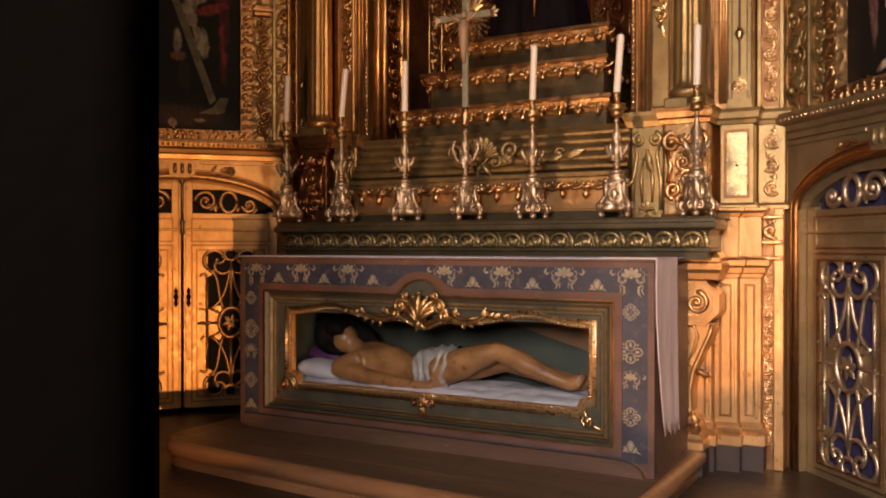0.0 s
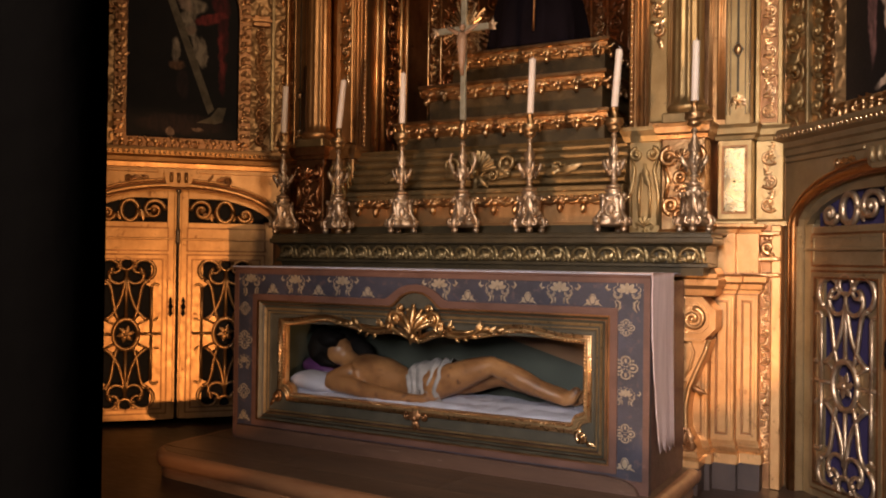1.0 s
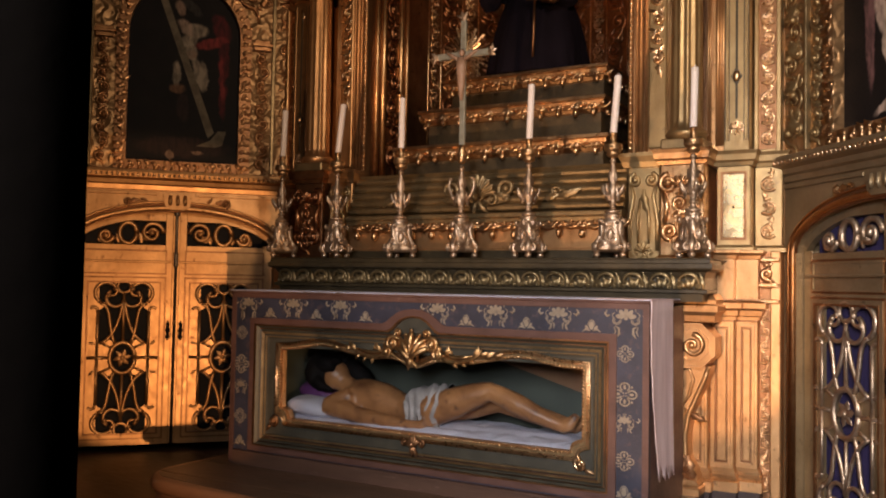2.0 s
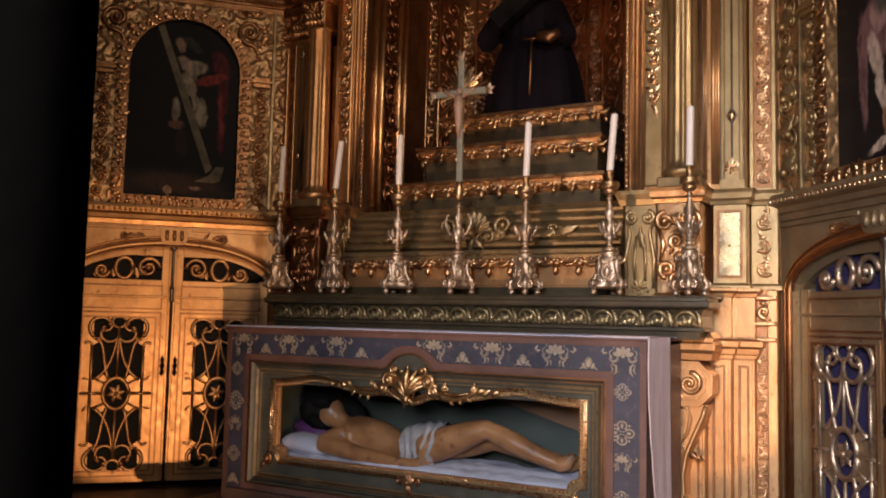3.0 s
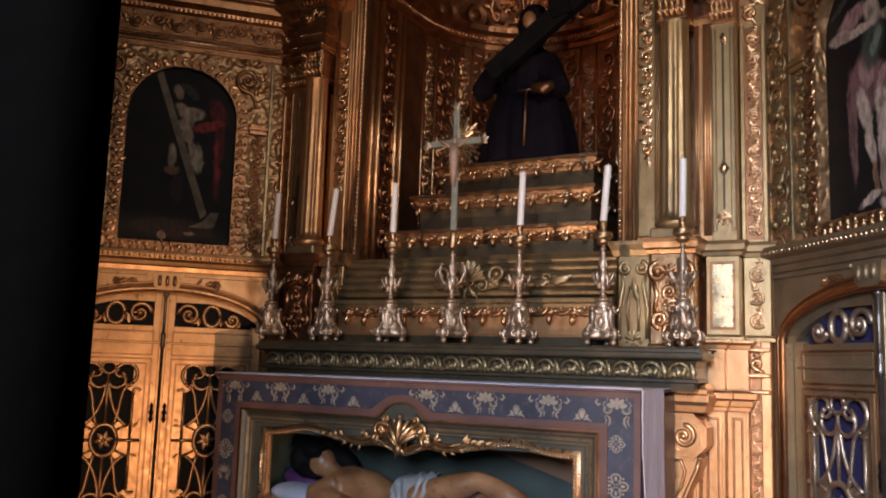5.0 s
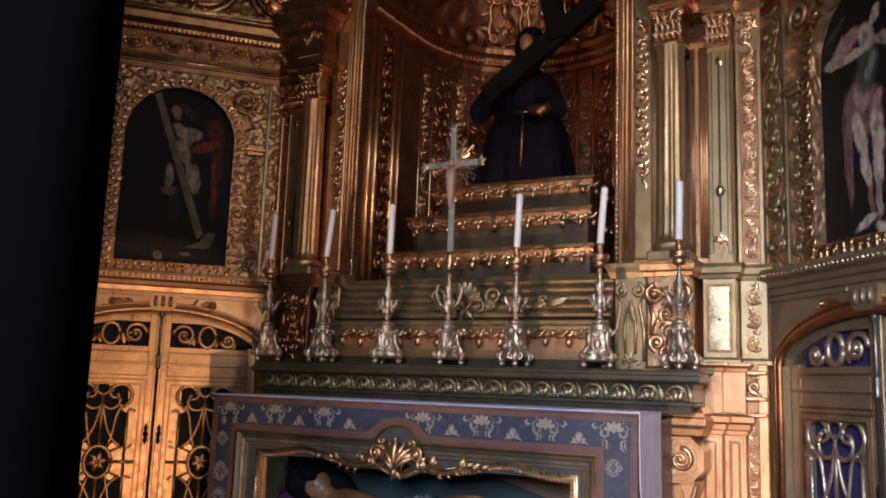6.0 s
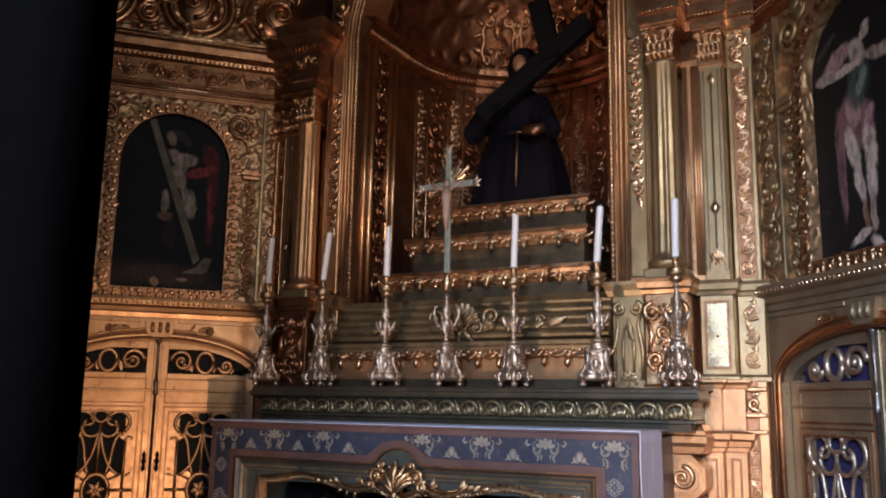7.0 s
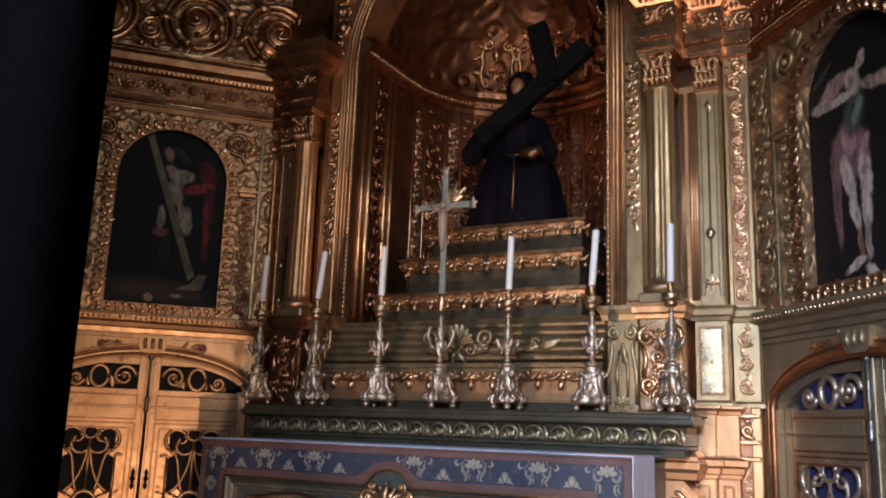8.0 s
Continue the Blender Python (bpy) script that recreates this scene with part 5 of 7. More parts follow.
# brush strokes on the two canvases: (x, z) to (x, z), width, pigment
STROKES_LEFT = [
    (-0.30, 2.0, 0.30, 2.0, 0.14, "umber"), (-0.02, 3.06, 0.09, 2.97, 0.06, "smoke"), (0.22, 2.95, 0.275, 2.80, 0.11, "wine"), (0.265, 2.80, 0.27, 2.48, 0.075, "wine"),
    (0.27, 2.52, 0.265, 2.22, 0.05, "wine"), (0.245, 2.68, 0.27, 2.33, 0.03, "red"), (0.08, 2.73, 0.28, 2.80, 0.075, "red"), (0.02, 2.84, 0.12, 2.85, 0.10, "white"),
    (-0.01, 2.75, 0.05, 2.78, 0.09, "white"), (0.03, 2.74, 0.055, 2.65, 0.07, "white"), (0.07, 2.63, 0.125, 2.43, 0.075, "white"), (0.12, 2.62, 0.15, 2.44, 0.05, "white"),
    (-0.06, 2.60, -0.055, 2.45, 0.06, "white"), (-0.085, 2.42, -0.01, 2.42, 0.06, "ochre"), (-0.02, 2.38, 0.0, 2.2, 0.08, "umber"), (-0.035, 2.90, 0.03, 2.83, 0.085, "pale"),
    (-0.05, 3.04, -0.03, 2.97, 0.06, "tan"), (0.0, 2.665, 0.07, 2.675, 0.05, "tan")]
STROKES_FEET = [(-0.105, 1.95, -0.075, 1.93, 0.05, "tan"), (0.06, 1.972, 0.13, 1.965, 0.03, "tan")]
STROKES_RIGHT = [
    (-0.34, 2.92, -0.19, 3.015, 0.035, "smoke"), (-0.21, 2.62, -0.19, 2.05, 0.06, "rose"), (-0.16, 2.62, -0.17, 2.42, 0.10, "rose"), (-0.11, 2.63, -0.09, 2.43, 0.17, "rose"),
    (0.0, 2.58, 0.005, 2.44, 0.10, "rose"), (-0.12, 2.64, -0.09, 2.50, 0.06, "pink"), (-0.05, 2.60, -0.08, 2.50, 0.04, "pink"), (0.025, 2.57, -0.02, 2.46, 0.04, "pink"),
    (-0.145, 2.49, -0.095, 2.32, 0.085, "pale"), (-0.095, 2.34, -0.06, 2.13, 0.06, "pale"), (-0.005, 2.46, 0.02, 2.29, 0.09, "pale"), (0.005, 2.32, 0.003, 2.11, 0.06, "pale")]
STROKES_RIGHT_UPPER = [
    (0.0, 2.13, 0.0, 1.98, 0.045, "tan"), (-0.065, 2.14, -0.045, 1.98, 0.035, "ochre"), (-0.16, 1.94, -0.03, 1.985, 0.045, "pale"), (-0.005, 1.94, 0.05, 1.87, 0.065, "pale"),
    (-0.035, 2.80, -0.06, 2.62, 0.15, "green"), (-0.005, 2.77, -0.045, 2.65, 0.055, "sage"), (-0.26, 2.84, -0.10, 2.91, 0.095, "pink"), (-0.34, 2.805, -0.19, 2.80, 0.06, "pale"),
    (-0.22, 2.80, -0.04, 2.805, 0.045, "pale"), (-0.06, 2.91, -0.025, 2.82, 0.10, "pale"), (-0.005, 2.92, 0.04, 2.98, 0.05, "pale"), (0.02, 2.82, 0.15, 2.80, 0.06, "tan"), (0.13, 2.81, 0.22, 2.80, 0.08, "tan")]


def painted_canvas(name, strokes):
    """Dark oil paint with soft-edged strokes, broken up by noise and folds."""
    mat = material(name, (0.014, 0.0095, 0.008), 0.6, 0.0, (0.006, 0.005, 0.005), 5, bump=0.12, bump_scale=120, spec=0.2)
    nt = mat.node_tree
    b = nt.nodes["Principled BSDF"]
    colour = b.inputs["Base Color"].links[0].from_socket
    co = nt.nodes.new("ShaderNodeTexCoord").outputs["Object"]

    def math_vector(op, first, second=None, third=None):
        n = nt.nodes.new("ShaderNodeVectorMath")
        n.operation = op
        for slot, v in zip(n.inputs, (first, second, third)):
            if isinstance(v, tuple):
                slot.default_value = v
            elif v is not None:
                nt.links.new(v, slot)
        return n

    wobble = nt.nodes.new("ShaderNodeTexNoise")
    wobble.inputs["Scale"].default_value, wobble.inputs["Detail"].default_value = 16, 5
    nt.links.new(co, wobble.inputs["Vector"])
    where = math_vector("MULTIPLY_ADD", wobble.outputs["Color"], (0.05, 0.0, 0.05), co).outputs[0]
    where = math_vector("ADD", where, (-0.025, 0.0, -0.025)).outputs[0]
    stretch = math_vector("MULTIPLY", where, (1.0, 1.0, 0.3)).outputs[0]
    folds = nt.nodes.new("ShaderNodeTexNoise")
    folds.inputs["Scale"].default_value, folds.inputs["Detail"].default_value = 42, 4
    nt.links.new(stretch, folds.inputs["Vector"])
    tone = nt.nodes.new("ShaderNodeMapRange")
    tone.inputs["From Min"].default_value, tone.inputs["From Max"].default_value = 0.33, 0.62
    tone.inputs["To Min"].default_value, tone.inputs["To Max"].default_value = 0.32, 1.0
    nt.links.new(folds.outputs["Fac"], tone.inputs["Value"])
    for x0, z0, x1, z1, width, pigment in strokes:
        mp = nt.nodes.new("ShaderNodeMapping")
        mp.vector_type = "TEXTURE"
        mp.inputs["Location"].default_value = ((x0 + x1) / 2, 0, (z0 + z1) / 2)
        mp.inputs["Rotation"].default_value = (0, -math.atan2(z1 - z0, x1 - x0), 0)
        mp.inputs["Scale"].default_value = (math.hypot(x1 - x0, z1 - z0) / 2 + width * 0.4, 50.0, width * 0.58)
        nt.links.new(where, mp.inputs[0])
        size = math_vector("LENGTH", mp.outputs[0])
        mask = nt.nodes.new("ShaderNodeMapRange")
        mask.interpolation_type = "SMOOTHSTEP"
        mask.inputs["From Min"].default_value, mask.inputs["From Max"].default_value = 1.08, 0.66
        nt.links.new(size.outputs["Value"], mask.inputs["Value"])
        dab = nt.nodes.new("ShaderNodeMath")
        dab.operation = "MULTIPLY"
        nt.links.new(mask.outputs[0], dab.inputs[0])
        nt.links.new(tone.outputs[0], dab.inputs[1])
        mx = nt.nodes.new("ShaderNodeMixRGB")
        mx.inputs[2].default_value = (*PIGMENT[pigment], 1)
        nt.links.new(dab.outputs[0], mx.inputs[0])
        nt.links.new(colour, mx.inputs[1])
        colour = mx.outputs[0]
    nt.links.new(colour, b.inputs["Base Color"])
    return mat


PICTURE = {-1: painted_canvas("red_cloth_oil_painting", STROKES_LEFT + STROKES_FEET), 1: painted_canvas("rose_cloth_oil_painting", STROKES_RIGHT + STROKES_RIGHT_UPPER)}


def picture_shapes(parent, side):
    """Straight painted timbers as thin layers on the canvas."""
    mat = material("painted_timber", (0.27, 0.22, 0.145), 0.65, 0.0, (0.11, 0.085, 0.055), 17, bump=0.1, spec=0.2)
    if side < 0:
        part("painted_beam", Kit().slab([(-0.205, 3.125), (-0.16, 3.14), (0.212, 2.115), (0.17, 2.075)], 0.0285, 0.031), mat, parent)
        part("painted_beam_foot", Kit().slab([(0.092, 2.013), (0.189, 2.061), (0.238, 2.129), (0.297, 2.131), (0.271, 2.028), (0.226, 2.01)], 0.0275, 0.031), mat, parent)


side_bay(LEFT, -1, VOID, -0.024)
side_bay(RIGHT, 1, PURPLE, -0.055)

# ---- altar step ----
WL, WR = -1.36, 1.36


def bow(x):
    """Front edge of the step: it runs slightly askew and rounds off at its ends."""
    y = -0.632 - 0.068 * x + 0.018 * x * x
    e = max(0.0, WL + 0.2 - x, x - WR + 0.12)
    return y + 0.2 * (1 - math.sqrt(max(0.0, 1 - (e / 0.2) ** 2)))


step = thing("altar_step", "dark worn wooden altar step with a rounded moulded edge", "step", kind="structure")
xs = [WL + (WR - WL) * (0.5 - 0.5 * math.cos(math.pi * i / 48)) for i in range(49)]
front = [(x, bow(x)) for x in xs]
path = [(WL, 0.7)] + front + [(WR, 0.7)]
k = Kit().sweep(path, [(-0.035, -0.002), (-0.012, -0.002), (0.004, -0.007), (0.014, -0.018), (0.019, -0.036), (0.018, -0.056), (0.010, -0.074), (-0.004, -0.084), (-0.02, -0.088), (-0.022, -0.10), (-0.012, -0.106), (-0.012, FLOOR)], smooth=True)
part("edge_moulding", k, WOOD_EDGE, step)
n = len(path)
k = Kit().add([(x, y, -0.012) for x, y in path], [tuple(range(n))])
part("core", k, WOOD, step)
rows = [-1.0, -0.40, -0.075, 0.2, 0.42, 0.69]
for r0, r1 in zip(rows[:-1], rows[1:]):
    cuts = [WL + 0.03, random.uniform(-0.7, -0.2), random.uniform(0.3, 0.8), WR - 0.03]
    if r0 < -0.9:
        cuts = [WL + 0.06, -0.35, 0.45, 1.03, WR - 0.06]
    for a, b in zip(cuts[:-1], cuts[1:]):
        m = 10
        lo, hi = [], []
        for i in range(m + 1):
            x = a + 0.002 + (b - a - 0.004) * i / m
            f = bow(x) + 0.028
            lo.append((x, min(max(r0 + 0.002, f), r1 - 0.004)))
            hi.append((x, r1 - 0.002))
        if all(h[1] - l[1] < 0.006 for l, h in zip(lo, hi)):
            continue
        pts = [(x, y, z) for z in (-0.011, 0.0) for x, y in lo + hi[::-1]]
        q = len(lo) * 2
        f = [tuple(range(q, 2 * q))] + [(i, (i + 1) % q, q + (i + 1) % q, q + i) for i in range(q)]
        part("board", Kit().add(pts, f), WOOD, step)

# ---- altar ----
X0, X1 = -1.185, 1.305
altar = thing("altar", "altar with a blue gold-flowered front and a glazed recess", "altar")
part("side_panel", Kit().box(X0 + 0.01, X0 + 0.05, 0.02, 0.66, 0.0, 0.965), RED_TRIM, altar)
part("side_panel", Kit().box(X1 - 0.05, X1 - 0.012, 0.02, 0.66, 0.0, 0.965), RED_TRIM, altar)
part("back_panel", Kit().box(X0 + 0.05, X1 - 0.05, 0.60, 0.66, 0.0, 0.965), RED_TRIM, altar)
part("recess_floor", Kit().box(X0 + 0.05, X1 - 0.05, 0.04, 0.60, 0.0, 0.2), RED_TRIM, altar)
part("recess_top", Kit().box(X0 + 0.05, X1 - 0.05, 0.05, 0.60, 0.8, 0.965), RED_TRIM, altar)
# front board: blue field round the glazed opening
FX0, FX1, FZ0, FZ1 = -1.0, 1.113, 0.12, 0.803


def crest_line(x0, x1, z, top, cx, half):
    """A line from x0 to x1 at z that rises round the crest to top, with a flattened head."""
    rise = ((-1.0, 0.0), (-0.86, 0.12), (-0.70, 0.42), (-0.50, 0.74), (-0.28, 0.93), (0.0, 1.0), (0.28, 0.93), (0.50, 0.74), (0.70, 0.42), (0.86, 0.12), (1.0, 0.0))
    return [(x0, z)] + [(cx + half * a, z + (top - z) * b) for a, b in rise] + [(x1, z)]


CX = 0.065


def frame_outline(d):
    top = crest_line(FX0 + d, FX1 - d, FZ1 - d, 0.885 - d, CX, 0.155 - d)
    return [(FX0 + d, FZ0 + d * 0.9)] + top + [(FX1 - d, FZ0 + d * 0.9)]


inner = frame_outline(-0.02)
outer = [(X0, 0.0)] + [(X0 + (X1 - X0) * i / (len(inner) - 3), 0.985) for i in range(len(inner) - 2)] + [(X1, 0.0)]
board = part("front_board", Kit().ring(outer, inner, 0.0, 0.03), BLUE, altar)
part("red_frame", Kit().ring(frame_outline(-0.041), frame_outline(-0.004), -0.010, 0.02), RED_TRIM, altar)
part("red_frame_bead", Kit().ring(frame_outline(-0.006), frame_outline(0.003), -0.014, 0.02), GOLD_DARK, altar)
k = Kit().ring([(X0, 0.0), (X0, 0.996), (X1, 0.996), (X1, 0.0)], [(X0 + 0.03, 0.06), (X0 + 0.03, 0.960), (X1 - 0.03, 0.960), (X1 - 0.03, 0.06)], -0.007, 0.004)
part("edge_frame", k, RED_TRIM, altar)
GX0, GX1, GZ0, GZ1 = -0.818, 0.982, 0.283, 0.668


def glass_outline(d, n=48):
    """The glazed opening: upright sides, a head that swells to either side of the crest and dips beside it, notched lower corners."""
    x0, x1, z0 = GX0 + d, GX1 - d, GZ0 + d
    pts = [(x0 + 0.062, z0), (x0 + 0.058, z0 + 0.022), (x0 + 0.045, z0 + 0.044), (x0 + 0.022, z0 + 0.056), (x0, z0 + 0.06), (x0, GZ1 - d)]
    for i in range(1, n):
        x = x0 + (x1 - x0) * i / n
        q = abs(x - CX)
        z = GZ1 - d + 0.034 * math.exp(-((q - 0.60) / 0.15) ** 2) - 0.014 * math.exp(-((q - 0.26) / 0.13) ** 2) - 0.05 * math.exp(-(q / 0.09) ** 2)
        pts.append((x, z))
    pts += [(x1, GZ1 - d), (x1, z0 + 0.06), (x1 - 0.022, z0 + 0.056), (x1 - 0.045, z0 + 0.044), (x1 - 0.058, z0 + 0.022), (x1 - 0.062, z0)]
    return pts


def bevel_ring(d0, d1, y0, y1):
    """A mitred moulding strip that slopes from y0 at its outer edge to y1 at its inner edge."""
    o = [(FX0 + d0, FZ0 + d0), (FX0 + d0, FZ1 - d0), (FX1 - d0, FZ1 - d0), (FX1 - d0, FZ0 + d0)]
    i_ = [(FX0 + d1, FZ0 + d1 * 0.8), (FX0 + d1, FZ1 - d1), (FX1 - d1, FZ1 - d1), (FX1 - d1, FZ0 + d1 * 0.8)]
    v = [(x, y0, z) for x, z in o] + [(x, y1, z) for x, z in i_] + [(x, 0.05, z) for x, z in o] + [(x, 0.05, z) for x, z in i_]
    f = []
    for a in range(4):
        b = (a + 1) % 4
        f += [(a, b, 4 + b, 4 + a), (b, a, 8 + a, 8 + b), (4 + a, 4 + b, 12 + b, 12 + a)]
    return Kit().add(v, f)


for d0, d1, y0, y1, mat, nm in ((0.003, 0.016, -0.004, 0.010, GREY_TRIM, "outer_moulding"), (0.016, 0.022, 0.012, 0.012, GOLD_DARK, "gilt_line"), (0.022, 0.036, 0.006, 0.014, GREY_TRIM, "cove_moulding"), (0.036, 0.049, 0.004, 0.010, GILT_LINE, "gilt_fillet"),
                                (0.049, 0.060, 0.016, 0.018, GREY_TRIM, "middle_moulding"), (0.060, 0.066, 0.012, 0.014, GILT_LINE, "gilt_line"), (0.066, 0.080, 0.020, 0.024, GREY_TRIM, "inner_step")):
    part(nm, bevel_ring(d0, d1, y0, y1), mat, altar)
fillpts = crest_line(FX0, FX1, FZ1 - 0.004, 0.881, CX, 0.150)
for x0, x1, z0, z1 in ((FX0 + 0.07, GX0 - 0.02, FZ0 + 0.05, FZ1 - 0.07), (GX1 + 0.02, FX1 - 0.07, FZ0 + 0.05, FZ1 - 0.07), (GX0 - 0.02, GX1 + 0.02, FZ0 + 0.05, GZ0 - 0.02), (GX0 - 0.02, GX1 + 0.02, GZ1 + 0.018, FZ1 - 0.07),
                       (GX1 - 0.03, GX1 + 0.02, GZ0 - 0.02, GZ0 + 0.02), (GX0 - 0.02, GX0 + 0.03, GZ0 - 0.02, GZ0 + 0.02)):
    part("inner_panel", Kit().box(x0, x1, 0.024, 0.045, z0, z1), GREY_TRIM, altar)
part("crest_field", Kit().slab(fillpts[1:-1][::-1], 0.002, 0.03), GREY_TRIM, altar)
gf = glass_outline(0.0)
gilt = part("gilt_frame", Kit().ring(glass_outline(-0.041), glass_outline(-0.010), 0.010, 0.055), GILT_LINE, altar)
part("gilt_rebate", Kit().ring(glass_outline(-0.012), gf, 0.020, 0.06), GOLD_PLAIN, gilt)


def round_line(kit, pts, y, r):
    """A rounded bead that follows a closed (x, z) outline."""
    kit.tube([(x, y, z) for x, z in pts + pts[:1]], r, 7)
    return kit


k = round_line(Kit(), glass_outline(-0.037), 0.009, 0.0065)
round_line(k, glass_outline(-0.026), 0.011, 0.0045)
part("frame_bead", k, GOLD_BRIGHT, gilt)
k = Kit()
mid = glass_outline(-0.008)
mid.append(mid[0])
for (x0, z0), (x1, z1) in zip(mid[:-1], mid[1:]):
    m = max(1, round(math.hypot(x1 - x0, z1 - z0) / 0.018))
    an = math.atan2(z1 - z0, x1 - x0)
    for i in range(m):
        t = (i + 0.5) / m
        k.blob((x0 + (x1 - x0) * t, 0.013, z0 + (z1 - z0) * t), (0.011, 0.010, 0.006), 6, 4, Matrix.Rotation(-an - 0.7, 3, "Y"))
part("frame_carving", k, GOLD, gilt, "twisted gilt rope border")
# crest: a fan of plumes over C-scrolls, with arms that trail along the head of the frame
k = Kit()
for i in range(-4, 5):
    a = i * 0.30
    q = 0.165 - 0.012 * abs(i)
    out = [(CX + math.sin(a * 0.55) * q * t * 0.55 + math.sin(a) * q * t * t * 0.62, -0.012 - 0.03 * math.sin(math.pi * min(1, 0.15 + 0.8 * t)) + (0.012 if i % 2 else 0), 0.655 + q * t * math.cos(a * 0.5) * (1 - 0.22 * t * abs(math.sin(a)))) for t in (0, 0.2, 0.4, 0.6, 0.8, 0.93, 1.0)]
    k.tube(out, [0.006, 0.010, 0.013, 0.016, 0.016, 0.012, 0.005], 7, 0.8)
    tip = out[-1]
    k.blob((tip[0], tip[1] - 0.006, tip[2] - 0.004), (0.012, 0.012, 0.010), 7, 5)
k.blob((CX, -0.03, 0.652), (0.022, 0.022, 0.028), 10, 7)
for h in (-1, 1):
    k.spiral(CX + h * 0.118, 0.745, 0.036, 1.5, math.pi / 2, -h, -0.012, 0.013, (CX + h * 0.03, 0.66))
    k.spiral(CX + h * 0.155, 0.700, 0.030, 1.4, math.pi / 2, h, -0.012, 0.012, (CX + h * 0.04, 0.645))
    k.spiral(CX + h * 0.085, 0.80, 0.024, 1.3, -math.pi / 2, h, -0.010, 0.009, (CX + h * 0.05, 0.73))
    k.leaf(CX + h * 0.006, 0.665, 0.055, 0.03, -math.pi / 2 + h * 0.4, -0.022, 0.016)
    k.tube([(CX + h * u, -0.006, w) for u, w in ((0.15, 0.725), (0.165, 0.69), (0.21, 0.668), (0.27, 0.665), (0.33, 0.678), (0.375, 0.705), (0.40, 0.735))], [0.011, 0.013, 0.014, 0.013, 0.012, 0.009, 0.004], 7)
    k.tube([(CX + h * u, 0.0, w) for u, w in ((0.17, 0.715), (0.22, 0.690), (0.28, 0.688), (0.34, 0.70))], [0.005, 0.007, 0.007, 0.004], 6)
    for u, w, ln, an in ((0.20, 0.70, 0.05, 1.0), (0.235, 0.705, 0.035, 2.2), (0.36, 0.70, 0.055, 0.9), (0.39, 0.705, 0.05, 0.2), (0.33, 0.675, 0.04, -0.5), (0.42, 0.695, 0.06, 0.35), (0.47, 0.705, 0.05, 0.1), (0.24, 0.66, 0.035, -0.9), (0.29, 0.66, 0.03, -0.7)):
        k.leaf(CX + h * u, w, ln, ln * 0.6, an if h > 0 else math.pi - an, -0.004, 0.018)
part("crest", k, GILT_CREST, gilt, "carved gilt plume crest with trailing scrolls")
k = Kit()
for i in range(-2, 3):
    a = math.pi / 2 + i * 0.55
    k.leaf(CX + 0.005, 0.222, 0.055, 0.032, a, 0.0, 0.02)
k.leaf(CX + 0.005, 0.225, 0.06, 0.034, -math.pi / 2 - 0.25, 0.0, 0.02)
k.leaf(CX + 0.005, 0.225, 0.06, 0.034, -math.pi / 2 + 0.25, 0.0, 0.02)
k.blob((CX + 0.005, -0.01, 0.228), (0.014, 0.014, 0.017))
for h in (-1, 1):
    k.spiral(CX + 0.005 + h * 0.05, 0.235, 0.020, 1.3, math.pi / 2, -h, 0.004, 0.007)
part("lower_ornament", k, GOLD_DARK, gilt)
for x, z in ((GX0 - 0.045, GZ0 - 0.022), (GX1 - 0.002, GZ0 - 0.052)):
    k = Kit()
    h = 1 if x > 0 else -1
    k.spiral(x, z, 0.030, 1.6, math.pi / 2, h, 0.012, 0.011)
    k.blob((x, 0.006, z), (0.016, 0.014, 0.016), 10, 7)
    k.leaf(x + h * 0.02, z - 0.02, 0.05, 0.03, -0.6 if h > 0 else math.pi + 0.6, 0.012, 0.014)
    # bright right scroll, shaded left one: fall of light painted as tone
    part("corner_scroll", k, GOLD_BRIGHT if x > 0 else GOLD_DARK, gilt)
# recess lining
k = Kit()
RX0, RX1, RZ0, RZ1, RB = -0.93, 1.11, 0.205, 0.79, 0.56
k.add([(RX0, 0.045, RZ0), (RX1, 0.045, RZ0), (RX1, RB, RZ0), (RX0, RB, RZ0), (RX0, 0.045, RZ1), (RX1, 0.045, RZ1), (RX1, RB, RZ1), (RX0, RB, RZ1)], [(0, 1, 2, 3), (7, 6, 5, 4), (3, 2, 6, 7), (0, 3, 7, 4), (2, 1, 5, 6)])
LINING = material("dark_green_lining", (0.075, 0.085, 0.065), 0.6, 0.0, (0.045, 0.05, 0.04), 4, bump=0.15)
part("recess_lining", k, LINING, altar)
# tan trapezoid over the upper right of the recess back
k = Kit().slab([(0.12, 0.77), (1.08, 0.77), (1.08, 0.41), (0.14, 0.68)][::-1], RB - 0.02, RB - 0.004)
part("tan_patch", k, material("tan_surface", (0.36, 0.19, 0.10), 0.5, 0.0, (0.24, 0.12, 0.06), 6, bump=0.15, stretch=(0.5, 2, 2)), altar)
pane = part("glass_pane", Kit().box(GX0 - 0.02, GX1 + 0.02, 0.032, 0.036, GZ0 - 0.02, GZ1 + 0.01), GLASS, altar)
pane.visible_shadow = False
# base moulding and table top
k = Kit()
toe = [(X0 + 0.05, 0.0), (X0 + 0.05, 0.078), (X1 - 0.20, 0.072), (X1 - 0.13, 0.066), (X1 - 0.085, 0.052), (X1 - 0.055, 0.030), (X1 - 0.042, 0.0)]
k.slab(toe, -0.032, -0.0005)
k.slab([(x * 0.999, z - 0.012) for x, z in toe[1:-1]] + [(X1 - 0.046, 0.0), (X0 + 0.052, 0.0)], -0.036, -0.03)
part("base_moulding", k, BASE, altar)
k = Kit().box(X0 - 0.006, X1 + 0.004, -0.012, 0.68, 0.985, 0.998, 0.004)
part("table_top", k, RED_TRIM, altar)
